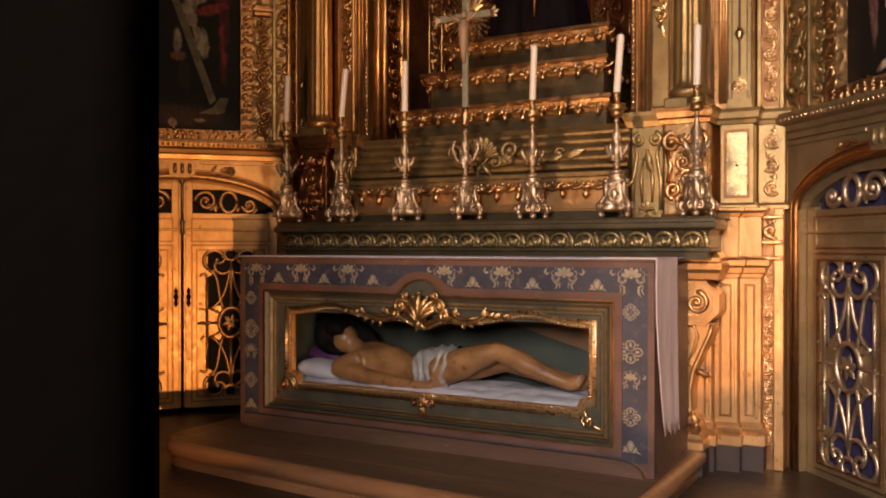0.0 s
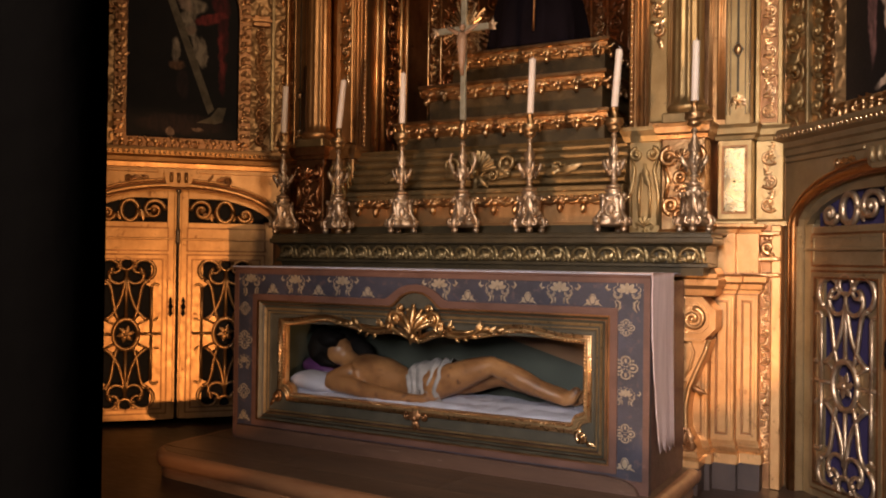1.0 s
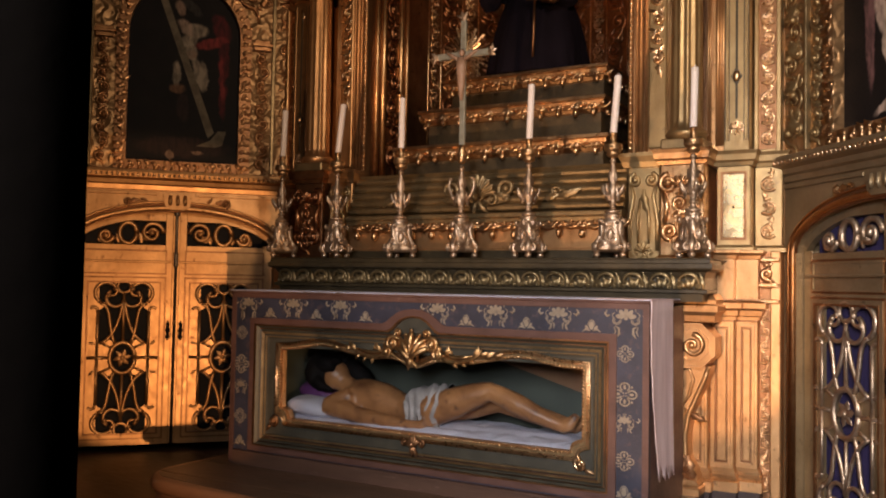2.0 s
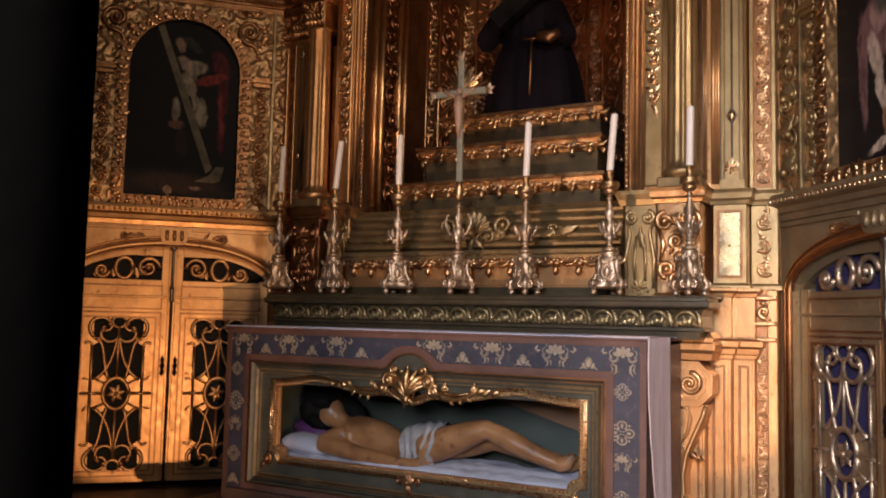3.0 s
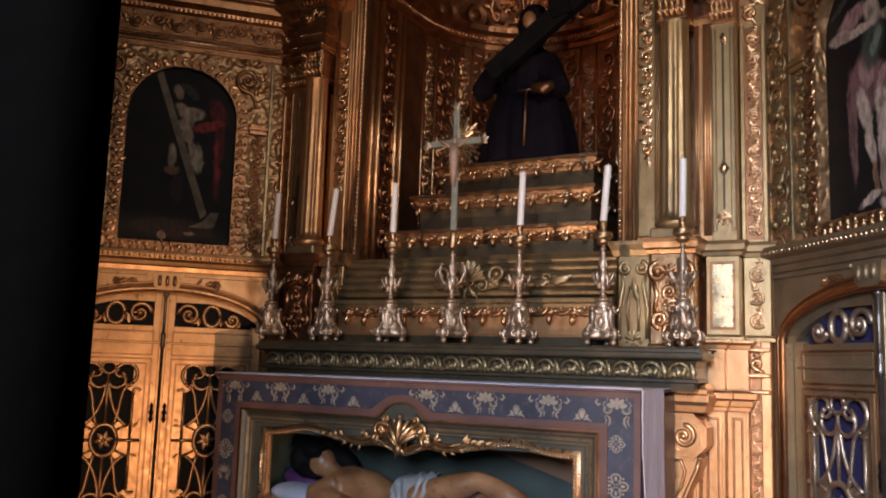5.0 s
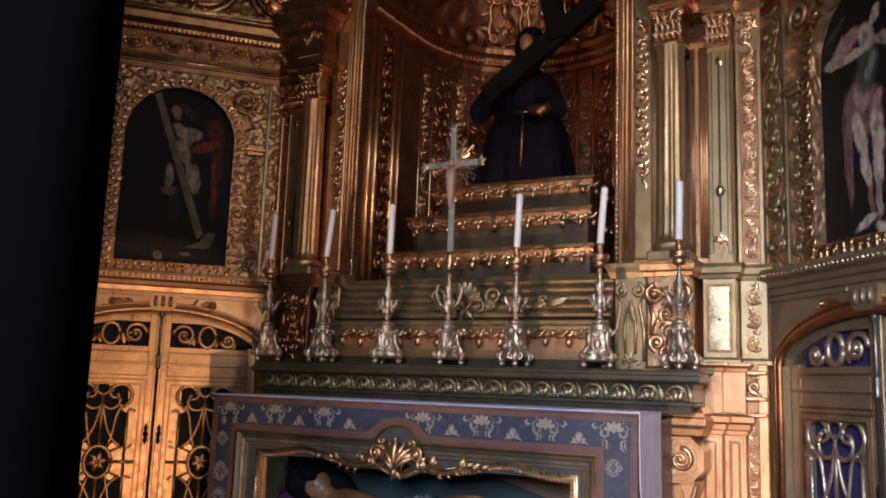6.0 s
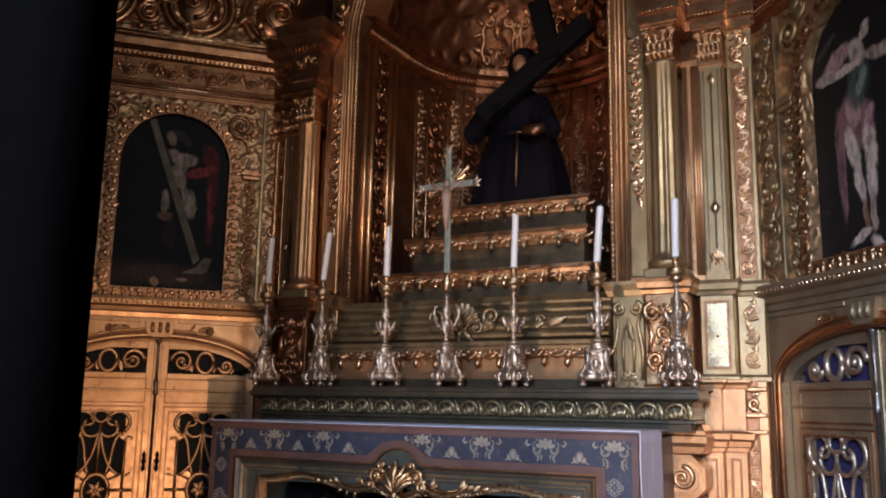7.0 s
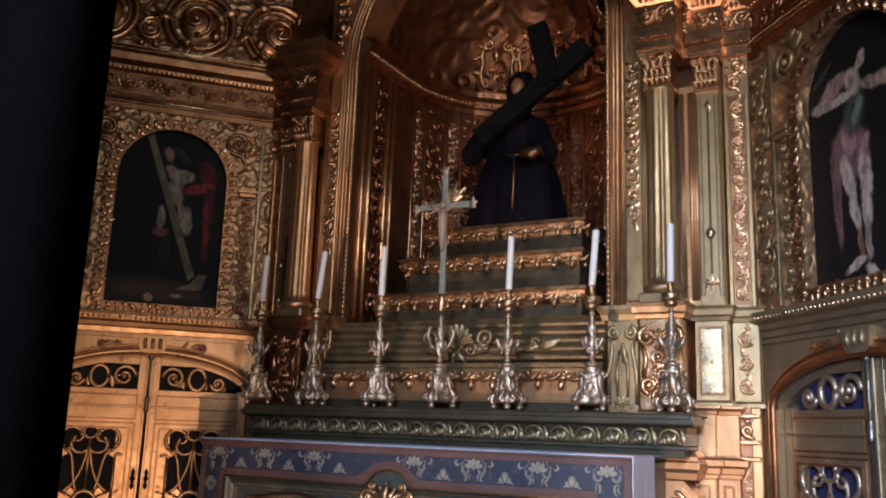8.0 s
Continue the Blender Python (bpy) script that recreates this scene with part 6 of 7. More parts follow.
k = Kit().box(X0 - 0.008, X1 + 0.008, -0.016, 0.50, 0.9985, 1.004, 0.002)
part("cloth_edge", k, LINEN, altar, "thin white altar cloth along the edge")


# gold flowers on the blue front
def ellipse(kit, x, z, a, r0, r1, n=12, y=-0.0015):
    """A flat filled ellipse with its long axis at angle a."""
    ca, sa = math.cos(a), math.sin(a)
    kit.slab([(x + r0 * math.cos(-q * 2 * math.pi / n) * ca - r1 * math.sin(-q * 2 * math.pi / n) * sa, z + r0 * math.cos(-q * 2 * math.pi / n) * sa + r1 * math.sin(-q * 2 * math.pi / n) * ca) for q in range(n)], y, 0.002)


def palmette(kit, x, z, r, stems=True):
    """Five lobed petals with outlined scroll ends, hooks beside it and paired stems below."""
    for i in range(5):
        a = math.pi * (0.08 + 0.21 * i)
        cx, cz = x + r * 0.46 * math.cos(a), z + r * 0.40 * math.sin(a)
        ellipse(kit, cx, cz, a, r * 0.30, r * 0.155)
        tip = [(x + r * (0.80 * math.cos(a) + 0.20 * math.cos(a + q * 0.45)), 0.0, z + r * (0.66 * math.sin(a) + 0.20 * math.sin(a + q * 0.45))) for q in range(-3, 4)]
        kit.tube(tip, r * 0.035, 5, 0.4)
    for h in (-1, 1):
        for rr in (0.30, 0.19):
            kit.tube([(x + h * r * (0.66 + rr * math.cos(q * 0.5)), 0.0, z + r * (-0.20 + rr * 0.85 * math.sin(q * 0.5))) for q in range(-7, 3)], r * 0.04, 5, 0.4)
        kit.tube([(x + h * r * 1.38, 0, z + r * 0.52), (x + h * r * 1.52, 0, z + r * 0.28), (x + h * r * 1.36, 0, z + r * 0.10), (x + h * r * 1.14, 0, z + r * 0.20)], [r * 0.04, r * 0.10, r * 0.11, r * 0.03], 5, 0.3)
        if stems:
            kit.tube([(x + h * r * 0.46, 0, z - r * 0.50), (x + h * r * 0.34, 0, z - r * 0.56), (x + h * r * 0.34, 0, z - r * 0.95)], [r * 0.04, r * 0.08, r * 0.04], 5, 0.3)
            kit.tube([(x + h * r * 0.82, 0, z - r * 0.50), (x + h * r * 0.56, 0, z - r * 0.62), (x + h * r * 0.60, 0, z - r * 0.86), (x + h * r * 0.74, 0, z - r * 1.0)], [r * 0.04, r * 0.09, r * 0.09, r * 0.03], 5, 0.3)
        else:
            kit.tube([(x + h * r * 0.78, 0, z - r * 0.55), (x + h * r * 0.52, 0, z - r * 0.72), (x + h * r * 0.50, 0, z - r * 1.1), (x + h * r * 0.72, 0, z - r * 1.4)], [r * 0.04, r * 0.09, r * 0.10, r * 0.03], 5, 0.3)
            kit.tube([(x + h * r * 0.86, 0, z - r * 0.60), (x + h * r * 0.74, 0, z - r * 0.95), (x + h * r * 0.88, 0, z - r * 1.25)], [r * 0.03, r * 0.07, r * 0.03], 5, 0.3)
    ellipse(kit, x, z - r * 0.02, 0.78, r * 0.13, r * 0.13, 8, -0.003)
    return kit


def rosette(kit, x, z, r):
    for i in range(4):
        a = math.pi / 2 * i
        b = a + math.pi / 4
        px, pz = x + r * 0.60 * math.cos(a), z + r * 0.60 * math.sin(a)
        kit.tube([(px + r * 0.40 * math.cos(a + q * math.pi / 6), 0, pz + r * 0.33 * math.sin(a + q * math.pi / 6)) for q in range(-5, 6)], r * 0.075, 5, 0.4)
        ellipse(kit, x + r * 0.58 * math.cos(a), z + r * 0.58 * math.sin(a), a, r * 0.2, r * 0.12, 8)
        ellipse(kit, x + r * 0.16 * math.cos(b), z + r * 0.16 * math.sin(b), b, r * 0.09, r * 0.05, 6)
        kit.slab([(x + r * 0.85 * math.cos(a + 0.78) + r * 0.1 * math.cos(-q * math.pi / 3), z + r * 0.85 * math.sin(a + 0.78) + r * 0.1 * math.sin(-q * math.pi / 3)) for q in range(6)], -0.0015, 0.002)
    return kit


def bud(kit, x, z, r):
    """A domed petal between two low curling leaves."""
    ellipse(kit, x, z + r * 0.30, math.pi / 2, r * 0.42, r * 0.26, 10)
    kit.tube([(x + r * 0.36 * math.cos(q * 0.35), 0, z + r * (0.28 + 0.55 * math.sin(q * 0.35))) for q in range(0, 10)], r * 0.05, 5, 0.4)
    for h in (-1, 1):
        ellipse(kit, x + h * r * 0.46, z + r * 0.10, math.pi / 2 - h * 0.7, r * 0.26, r * 0.14, 8)
        kit.tube([(x + h * r * 0.1, 0, z - r * 0.22), (x + h * r * 0.6, 0, z - r * 0.10), (x + h * r * 0.95, 0, z - r * 0.32)], [r * 0.06, r * 0.12, r * 0.04], 5, 0.3)
    return kit


for i in range(4):
    for h in (-1, 1):
        x = CX + h * (1.13 - i * 0.33)
        if i < 3 or h > 0:
            part("flower", palmette(Kit(), x, 0.918, 0.066, i > 0), FLOWER, board)
        if i < 3:
            part("flower", bud(Kit(), x - h * 0.165, 0.864, 0.048), FLOWER, board)
for xx in (1.192, X0 + 0.076):
    for z, r in ((0.755, 0.040), (0.572, 0.056), (0.271, 0.045)):
        part("flower", rosette(Kit(), xx, z, r), FLOWER, board)
    part("flower", palmette(Kit(), xx, 0.445, 0.046), FLOWER, board)
    part("flower", bud(Kit(), xx, 0.118, 0.05), FLOWER, board)

# pale cloth hanging over the end of the table
k = Kit()
cols, rws = 26, 14
pts = []
for j in range(rws + 1):
    for i in range(cols + 1):
        t, u = i / cols, j / rws
        y = -0.018 + 0.03 * u + 0.12 * u ** 3 + (0.353 - 0.03 * u - 0.105 * u ** 3) * t + (0.006 * math.sin(u * 9 + 2) + 0.004 * math.sin(u * 31)) * (1 - t)
        z = 1.005 - (0.82 + 0.02 * t + 0.014 * math.sin(t * 19) + 0.008 * math.sin(t * 47)) * u
        pts.append((X1 + 0.007 + 0.010 * t * (0.8 + 0.2 * u) + 0.003 * u + 0.0016 * math.sin(t * 13 + u * 1.5) * (0.3 + 0.7 * u), y, z))
k.add(pts, [(j * (cols + 1) + i, j * (cols + 1) + i + 1, (j + 1) * (cols + 1) + i + 1, (j + 1) * (cols + 1) + i) for j in range(rws) for i in range(cols)], True)
k.add([(X1 - 0.25, -0.018, 1.0065), (X1 + 0.015, -0.018, 1.0065), (X1 + 0.018, 0.335, 1.0065), (X1 - 0.25, 0.335, 1.0065)], [(0, 1, 2, 3)])
cloth = tagged(part("altar_cloth", k, PINK), "pale pink altar cloth hanging over the altar end", "cloth")
sol = cloth.modifiers.new("thickness", "SOLIDIFY")
sol.thickness = 0.003

# ---- inside the glazed recess ----
k = Kit()
cols, rws = 110, 26
pts = []
for j in range(rws + 1):
    for i in range(cols + 1):
        x = -0.90 + 1.98 * i / cols
        v = j / rws
        y = 0.055 + 0.48 * v
        z = 0.275 + 0.035 * math.sin(math.pi * v) ** 0.5 + 0.014 * noise.noise((x * 9, y * 14, 1)) + 0.014 * noise.noise((x * 2.6, y * 5, 5)) + 0.006 * noise.noise((x * 26, y * 18, 3))
        pts.append((x, y, z))
k.add(pts, [(j * (cols + 1) + i, j * (cols + 1) + i + 1, (j + 1) * (cols + 1) + i + 1, (j + 1) * (cols + 1) + i) for j in range(rws) for i in range(cols)], True)
k.box(-0.90, 1.08, 0.056, 0.53, 0.206, 0.272, 0.015)
tagged(part("mattress", k, LINEN), "white linen mattress in the glazed recess", "mattress")


def cushion(name, c, r, mat, label, turn):
    k = Kit()
    pts, u, w = [], 24, 12
    for i in range(w + 1):
        b = -math.pi / 2 + math.pi * i / w
        for j in range(u):
            a = 2 * math.pi * j / u
            cx, cy = math.cos(a), math.sin(a)
            q = (abs(cx) ** 4 + abs(cy) ** 4) ** -0.25
            cb = abs(math.cos(b)) ** 0.6
            pts.append((r[0] * q * cx * cb, r[1] * q * cy * cb, r[2] * math.sin(b) * (1 - 0.5 * (abs(cx * q) ** 6 * abs(cy * q) ** 6))))
    k.add(pts, [(i * u + j, i * u + (j + 1) % u, (i + 1) * u + (j + 1) % u, (i + 1) * u + j) for i in range(w) for j in range(u)], True)
    return tagged(part(name, k, mat, at=pose(*c, 0, turn, 0)), label, "pillow")


PURPLE_SATIN = material("purple_satin", (0.16, 0.05, 0.17), 0.5, 0.0, (0.09, 0.025, 0.10), 6, bump=0.15)
cushion("pillow", (-0.70, 0.24, 0.335), (0.17, 0.17, 0.055), LINEN, "white linen pillow on the mattress", 6)
cushion("pillow", (-0.77, 0.38, 0.40), (0.13, 0.15, 0.06), PURPLE_SATIN, "purple satin cushion behind the white pillow", 10)

# plain recumbent statue
k = Kit()
k.blob((-0.635, 0.27, 0.515), (0.10, 0.085, 0.085), 14, 10)
k.tube([(-0.60, 0.27, 0.49), (-0.50, 0.27, 0.44)], [0.055, 0.06], 10)
k.tube([(-0.53, 0.27, 0.41), (-0.43, 0.27, 0.40), (-0.28, 0.27, 0.385), (-0.14, 0.26, 0.355), (-0.02, 0.25, 0.36), (0.09, 0.24, 0.375)], [0.08, 0.115, 0.11, 0.085, 0.10, 0.10], 14, 0.9)
k.tube([(0.05, 0.19, 0.375), (0.2, 0.19, 0.43), (0.33, 0.195, 0.48), (0.42, 0.20, 0.51), (0.46, 0.20, 0.495)], [0.095, 0.085, 0.068, 0.05, 0.045], 12)
k.tube([(0.44, 0.20, 0.50), (0.56, 0.205, 0.455), (0.68, 0.21, 0.405), (0.81, 0.22, 0.36)], [0.05, 0.056, 0.046, 0.034], 12)
k.tube([(0.80, 0.22, 0.36), (0.85, 0.22, 0.375), (0.885, 0.22, 0.425)], [0.038, 0.036, 0.022], 10)
k.tube([(0.05, 0.33, 0.37), (0.25, 0.34, 0.41), (0.40, 0.34, 0.44), (0.6, 0.34, 0.39), (0.84, 0.33, 0.345)], [0.09, 0.075, 0.06, 0.05, 0.035], 12)
k.tube([(0.83, 0.33, 0.345), (0.90, 0.32, 0.40)], [0.036, 0.022], 10)
k.tube([(-0.45, 0.19, 0.42), (-0.52, 0.15, 0.385), (-0.585, 0.125, 0.355)], [0.055, 0.055, 0.048], 12)
k.tube([(-0.59, 0.125, 0.352), (-0.45, 0.115, 0.345), (-0.31, 0.11, 0.325), (-0.15, 0.105, 0.312), (-0.02, 0.11, 0.305), (0.06, 0.125, 0.31), (0.13, 0.14, 0.325)], [0.045, 0.052, 0.046, 0.038, 0.028, 0.03, 0.016], 12)
k.tube([(-0.44, 0.36, 0.42), (-0.3, 0.40, 0.37), (-0.1, 0.38, 0.37), (0.05, 0.3, 0.43)], [0.055, 0.05, 0.042, 0.03], 12)
statue = tagged(part("recumbent_statue", k, BODY), "life-size painted wooden statue lying on a mattress", "statue")
rm = statue.modifiers.new("blend", "REMESH")
rm.mode, rm.voxel_size, rm.use_smooth_shade = "VOXEL", 0.011, True
sm = statue.modifiers.new("soften", "SMOOTH")
sm.factor, sm.iterations = 0.6, 6
k = Kit()
cols, rws, pts = 40, 44, []
for j in range(rws):
    a = 2 * math.pi * j / rws
    for i in range(cols + 1):
        t = i / cols
        edge = 0.012 * math.sin(3 * a + 1) + 0.01 * noise.noise((3 * math.cos(a), 3 * math.sin(a), 2))
        x = -0.075 + 0.23 * t + edge * (1 if t > 0.5 else -1) + 0.03 * math.sin(a) * t
        r = 0.108 + 0.014 * math.sin(math.pi * t) + 0.012 * t
        fold = 0.008 * math.sin(26 * t + 4 * math.sin(a + 1.2) + 3 * noise.noise((t * 3, math.cos(a) * 1.5, math.sin(a) * 1.5)))
        r += fold + 0.006 * noise.noise((t * 9, math.cos(a) * 4, math.sin(a) * 4))
        pts.append((x, 0.245 - 0.02 * t + r * math.cos(a), 0.368 + 0.03 * t + r * math.sin(a)))
k.add(pts, [(j * (cols + 1) + i, ((j + 1) % rws) * (cols + 1) + i, ((j + 1) % rws) * (cols + 1) + i + 1, j * (cols + 1) + i + 1) for j in range(rws) for i in range(cols)], True)
tagged(part("loincloth", k, GREY_LINEN), "white cloth draped over the statue", "cloth")
k = Kit()
k.blob((-0.715, 0.27, 0.53), (0.105, 0.115, 0.115), 14, 10)
k.blob((-0.655, 0.34, 0.56), (0.09, 0.06, 0.085), 12, 8)
k.blob((-0.66, 0.25, 0.595), (0.08, 0.085, 0.035), 12, 8)
k.tube([(-0.62, 0.36, 0.56), (-0.50, 0.35, 0.50), (-0.42, 0.36, 0.44)], [0.07, 0.06, 0.03], 10)
k.tube([(-0.70, 0.19, 0.49), (-0.64, 0.175, 0.455), (-0.58, 0.175, 0.44)], [0.04, 0.026, 0.012], 8)
k.blob((-0.655, 0.205, 0.575), (0.075, 0.045, 0.045), 12, 8)
k.blob((-0.715, 0.195, 0.525), (0.055, 0.05, 0.075), 12, 8)
k.v = [(x + 0.012 * noise.noise((x * 30, y * 30, z * 30)), y + 0.012 * noise.noise((x * 30 + 7, y * 30, z * 30)), z + 0.012 * noise.noise((x * 30, y * 30 + 5, z * 30))) for x, y, z in k.v]
tagged(part("wig", k, DARK_WOOD), "dark wig behind the statue on the pillow", "wig")

# ---- carved shelf over the altar ----
SX0, SX1 = -1.335, 1.475
shelf = thing("altar_shelf", "green and gilt shelf with a carved egg moulding behind the altar", "shelf")
k = Kit().sweep([(SX0, 0.74), (SX0, 0.47), (SX1, 0.47), (SX1, 0.74)], [(-0.06, 0.99), (-0.055, 1.03), (-0.03, 1.035), (-0.03, 1.05), (-0.045, 1.055), (-0.05, 1.11), (-0.035, 1.14), (-0.005, 1.15), (0.0, 1.158), (0.0, 1.178), (-0.01, 1.183), (-0.012, 1.2), (-0.2, 1.201)])
k.box(SX0 + 0.06, SX1 - 0.06, 0.53, 0.97, 0.99, 1.199)
lip = part("cornice", k, GREEN, shelf)
k = Kit().box(SX0 + 0.012, SX1 - 0.012, 0.482, 0.97, 1.201, 1.209, 0.003)
part("top_board", k, GREEN, shelf)
rng = random.Random(21)
n = 19
for i in range(n):
    x = SX0 + 0.05 + (SX1 - SX0 - 0.1) * (i + 0.5) / n
    k = Kit()
    k.tube([(x + 0.05 * math.cos(t * math.pi / 8), 0.505 - 0.006 * math.sin(t * math.pi / 8), 1.085 + 0.045 * math.sin(t * math.pi / 8)) for t in range(-2, 11)], [0.007 + 0.004 * math.sin(math.pi * q / 12) for q in range(13)], 6)
    k.blob((x, 0.513, 1.08), (0.022, 0.022, 0.027), 8, 6)
    for h in (-1, 0, 1):
        k.leaf(x + h * 0.012, 1.06, 0.055, 0.03, math.pi / 2 - h * 0.6, 0.505, 0.02)
    k.leaf(x + 0.073, 1.055, 0.08, 0.035, math.pi / 2, 0.508, 0.018)
    for h in (-1, 1):
        k.spiral(x + h * 0.05, 1.068, 0.015, 1.1, math.pi / 2, h, 0.505, 0.007)
    part("egg_ornament", k, EGG, lip)

# ---- stepped gradines ----
grad = thing("gradine", "gilded and green gradine with carved hanging ornament", "gradine")
k = Kit().box(AX - 0.93, AX + 0.93, 0.80, 0.96, 1.209, 1.46)
k.box(AX - 0.93, AX + 0.93, 0.775, 0.80, 1.21, 1.275, 0.004)
part("riser", k, GOLD_PLAIN, grad)
k = Kit().box(AX - 0.93, AX + 0.93, 0.765, 0.776, 1.21, 1.262, 0.003)
part("green_band", k, GREEN, grad)
k = Kit().sweep([(AX - 0.93, 0.775), (AX + 0.93, 0.775)], [(-0.03, 1.43), (0.0, 1.43), (0.005, 1.45), (0.02, 1.46), (0.022, 1.48), (0.0, 1.49), (-0.1, 1.495)])
ledge = part("ledge", k, GREEN_GILT, grad)
part("hanging_ornament", drops(Kit(), AX - 0.91, AX + 0.91, 1.445, 0.79, 0.128, 0.135, rng), GOLD, ledge)
prof = []
for i in range(5):
    z, o = 1.50 + i * 0.05, -0.02 - i * 0.022
    prof += [(o, z), (o + 0.012, z + 0.008), (o + 0.016, z + 0.022), (o + 0.008, z + 0.036), (o - 0.008, z + 0.042)]
prof += [(-0.10, 1.76), (-0.2, 1.765)]
k = Kit().sweep([(AX - 0.93, 0.78), (AX + 0.93, 0.78)], [(-0.15, 1.49)] + prof)
part("reeded_slope", k, GREEN_GILT, grad)
k = Kit()
shell(k, AX + 0.03, 1.58, 0.13, 0.775, 9, 0.035)
for h in (-1, 1):
    k.spiral(AX + 0.03 + h * 0.19, 1.63, 0.06, 1.5, -math.pi / 2, -h, 0.79, 0.017, (AX + 0.03 + h * 0.05, 1.53))
    k.leaf(AX + 0.03 + h * 0.1, 1.56, 0.16, 0.08, 0.3 if h > 0 else math.pi - 0.3, 0.79, 0.03)
part("shell_cartouche", k, GREEN_GILT, grad)
for h in (-1, 1):
    k = Kit()
    k.leaf(AX + h * 0.55, 1.58, 0.14, 0.08, 0 if h > 0 else math.pi, 0.79, 0.03)
    k.leaf(AX + h * 0.55, 1.58, 0.10, 0.07, math.pi if h > 0 else 0, 0.79, 0.03)
    k.spiral(AX + h * 0.53, 1.60, 0.03, 1.2, 0, h, 0.785, 0.011)
    part("leaf_spray", k, GREEN_GILT, grad)
for half, y, z0, z1 in ((0.755, 1.03, 1.74, 1.97), (0.672, 1.22, 1.97, 2.245), (0.612, 1.44, 2.245, 2.50)):
    st = thing("gradine", "gilded step with carved hanging ornament inside the niche", "gradine", group="niche steps")
    k = Kit().box(AX - half + 0.05, AX + half - 0.05, y + 0.07, min(2.3, y + 0.75), z0, z1 - 0.01)
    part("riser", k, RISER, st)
    k = Kit().sweep([(AX - half, y + 0.5), (AX - half, y), (AX + half, y), (AX + half, y + 0.5)], [(-0.08, z1 - 0.105), (-0.055, z1 - 0.10), (-0.04, z1 - 0.07), (-0.02, z1 - 0.05), (-0.015, z1 - 0.03), (0.0, z1 - 0.022), (0.0, z1 - 0.004), (-0.01, z1), (-0.2, z1 + 0.001)])
    k.box(AX - half + 0.03, AX + half - 0.03, y + 0.03, y + 0.5, z1 - 0.06, z1)
    ledge = part("cornice", k, GOLD, st)
    part("hanging_ornament", drops(Kit(), AX - half + 0.02, AX + half - 0.02, z1 - 0.03, y + 0.035, 0.10, 0.122, rng), GOLD_BRIGHT, ledge)
    for h in (-1, 1):
        part("hanging_ornament", drops(Kit(), -0.24, 0.24, z1 - 0.03, 0.0, 0.10, 0.122, rng), GOLD_BRIGHT, ledge, at=pose(AX + h * (half - 0.035), y + 0.27, 0, 0, 0, 90 * h))

# plain bowed statue in the niche, with its beam
k = Kit()
k.lathe([(0.37, 0), (0.36, 0.06), (0.33, 0.25), (0.29, 0.42), (0.24, 0.55), (0.25, 0.66), (0.23, 0.78), (0.12, 0.88), (0.07, 0.92)], (-0.02, 1.78, 2.5), 40, True, lambda a, h: 1 + 0.05 * math.sin(9 * a) * max(0, 1 - h / 0.6))
k.tube([(0.12, 1.70, 3.25), (0.26, 1.58, 3.02), (0.16, 1.45, 2.98)], [0.11, 0.10, 0.07], 12)
k.tube([(-0.2, 1.72, 3.2), (-0.30, 1.55, 3.05), (-0.16, 1.48, 3.2)], [0.10, 0.09, 0.06], 12)
k.blob((0.05, 1.66, 3.53), (0.12, 0.13, 0.16), 16, 12)
st = tagged(part("bowed_statue", k, ROBE), "dark robed statue bowed under a beam in the niche", "statue")
rm = st.modifiers.new("blend", "REMESH")
rm.mode, rm.voxel_size, rm.use_smooth_shade = "VOXEL", 0.015, True
k = Kit().blob((0.06, 1.545, 3.53), (0.05, 0.04, 0.065), 12, 8)
tagged(part("statue_mask", k, BODY), "pale carved face piece of the dark statue", "statue")
wooden_cross = thing("wooden_cross", "dark wooden cross leaning on the statue's shoulder", "cross")
a, b = Vector((-0.14, 1.36, 3.10)), Vector((0.625, 1.44, 3.70))
d = (b - a).normalized()
up = Vector((-d.z, 0, d.x))
side = Vector((0, 1, 0))
for nm, p0, p1, u, half in (("upright_beam", a, b, up, 0.045), ("crossbeam", Vector((0.375, 1.385, 3.44)), Vector((0.245, 1.45, 3.92)), Vector((1, 0, 0.24)), 0.042)):
    # square beam with chamfered long edges
    pts = []
    for p in (p0, p1):
        for i, j in ((-1, -0.8), (-0.86, -1), (0.86, -1), (1, -0.8), (1, 0.8), (0.86, 1), (-0.86, 1), (-1, 0.8)):
            pts.append(p + u * 0.068 * i + side * half * j)
    part(nm, Kit().add(pts, [tuple(range(7, -1, -1)), tuple(range(8, 16))] + [(i, (i + 1) % 8, 8 + (i + 1) % 8, 8 + i) for i in range(8)]), DARK_WOOD, wooden_cross)
k = Kit()
k.tube([(0.02, 1.46, 3.0), (0.04, 1.43, 2.98), (0.16, 1.42, 2.97)], 0.008, 6)
k.tube([(0.10, 1.42, 2.97), (0.105, 1.40, 2.8), (0.10, 1.40, 2.58)], 0.009, 6)
k.tube([(0.16, 1.42, 2.98), (0.24, 1.40, 2.96), (0.30, 1.42, 2.99)], [0.04, 0.045, 0.03], 8)
tagged(part("gold_cord", k, GOLD_DARK), "gold cord belt with a hanging end on the dark robe", "cord")


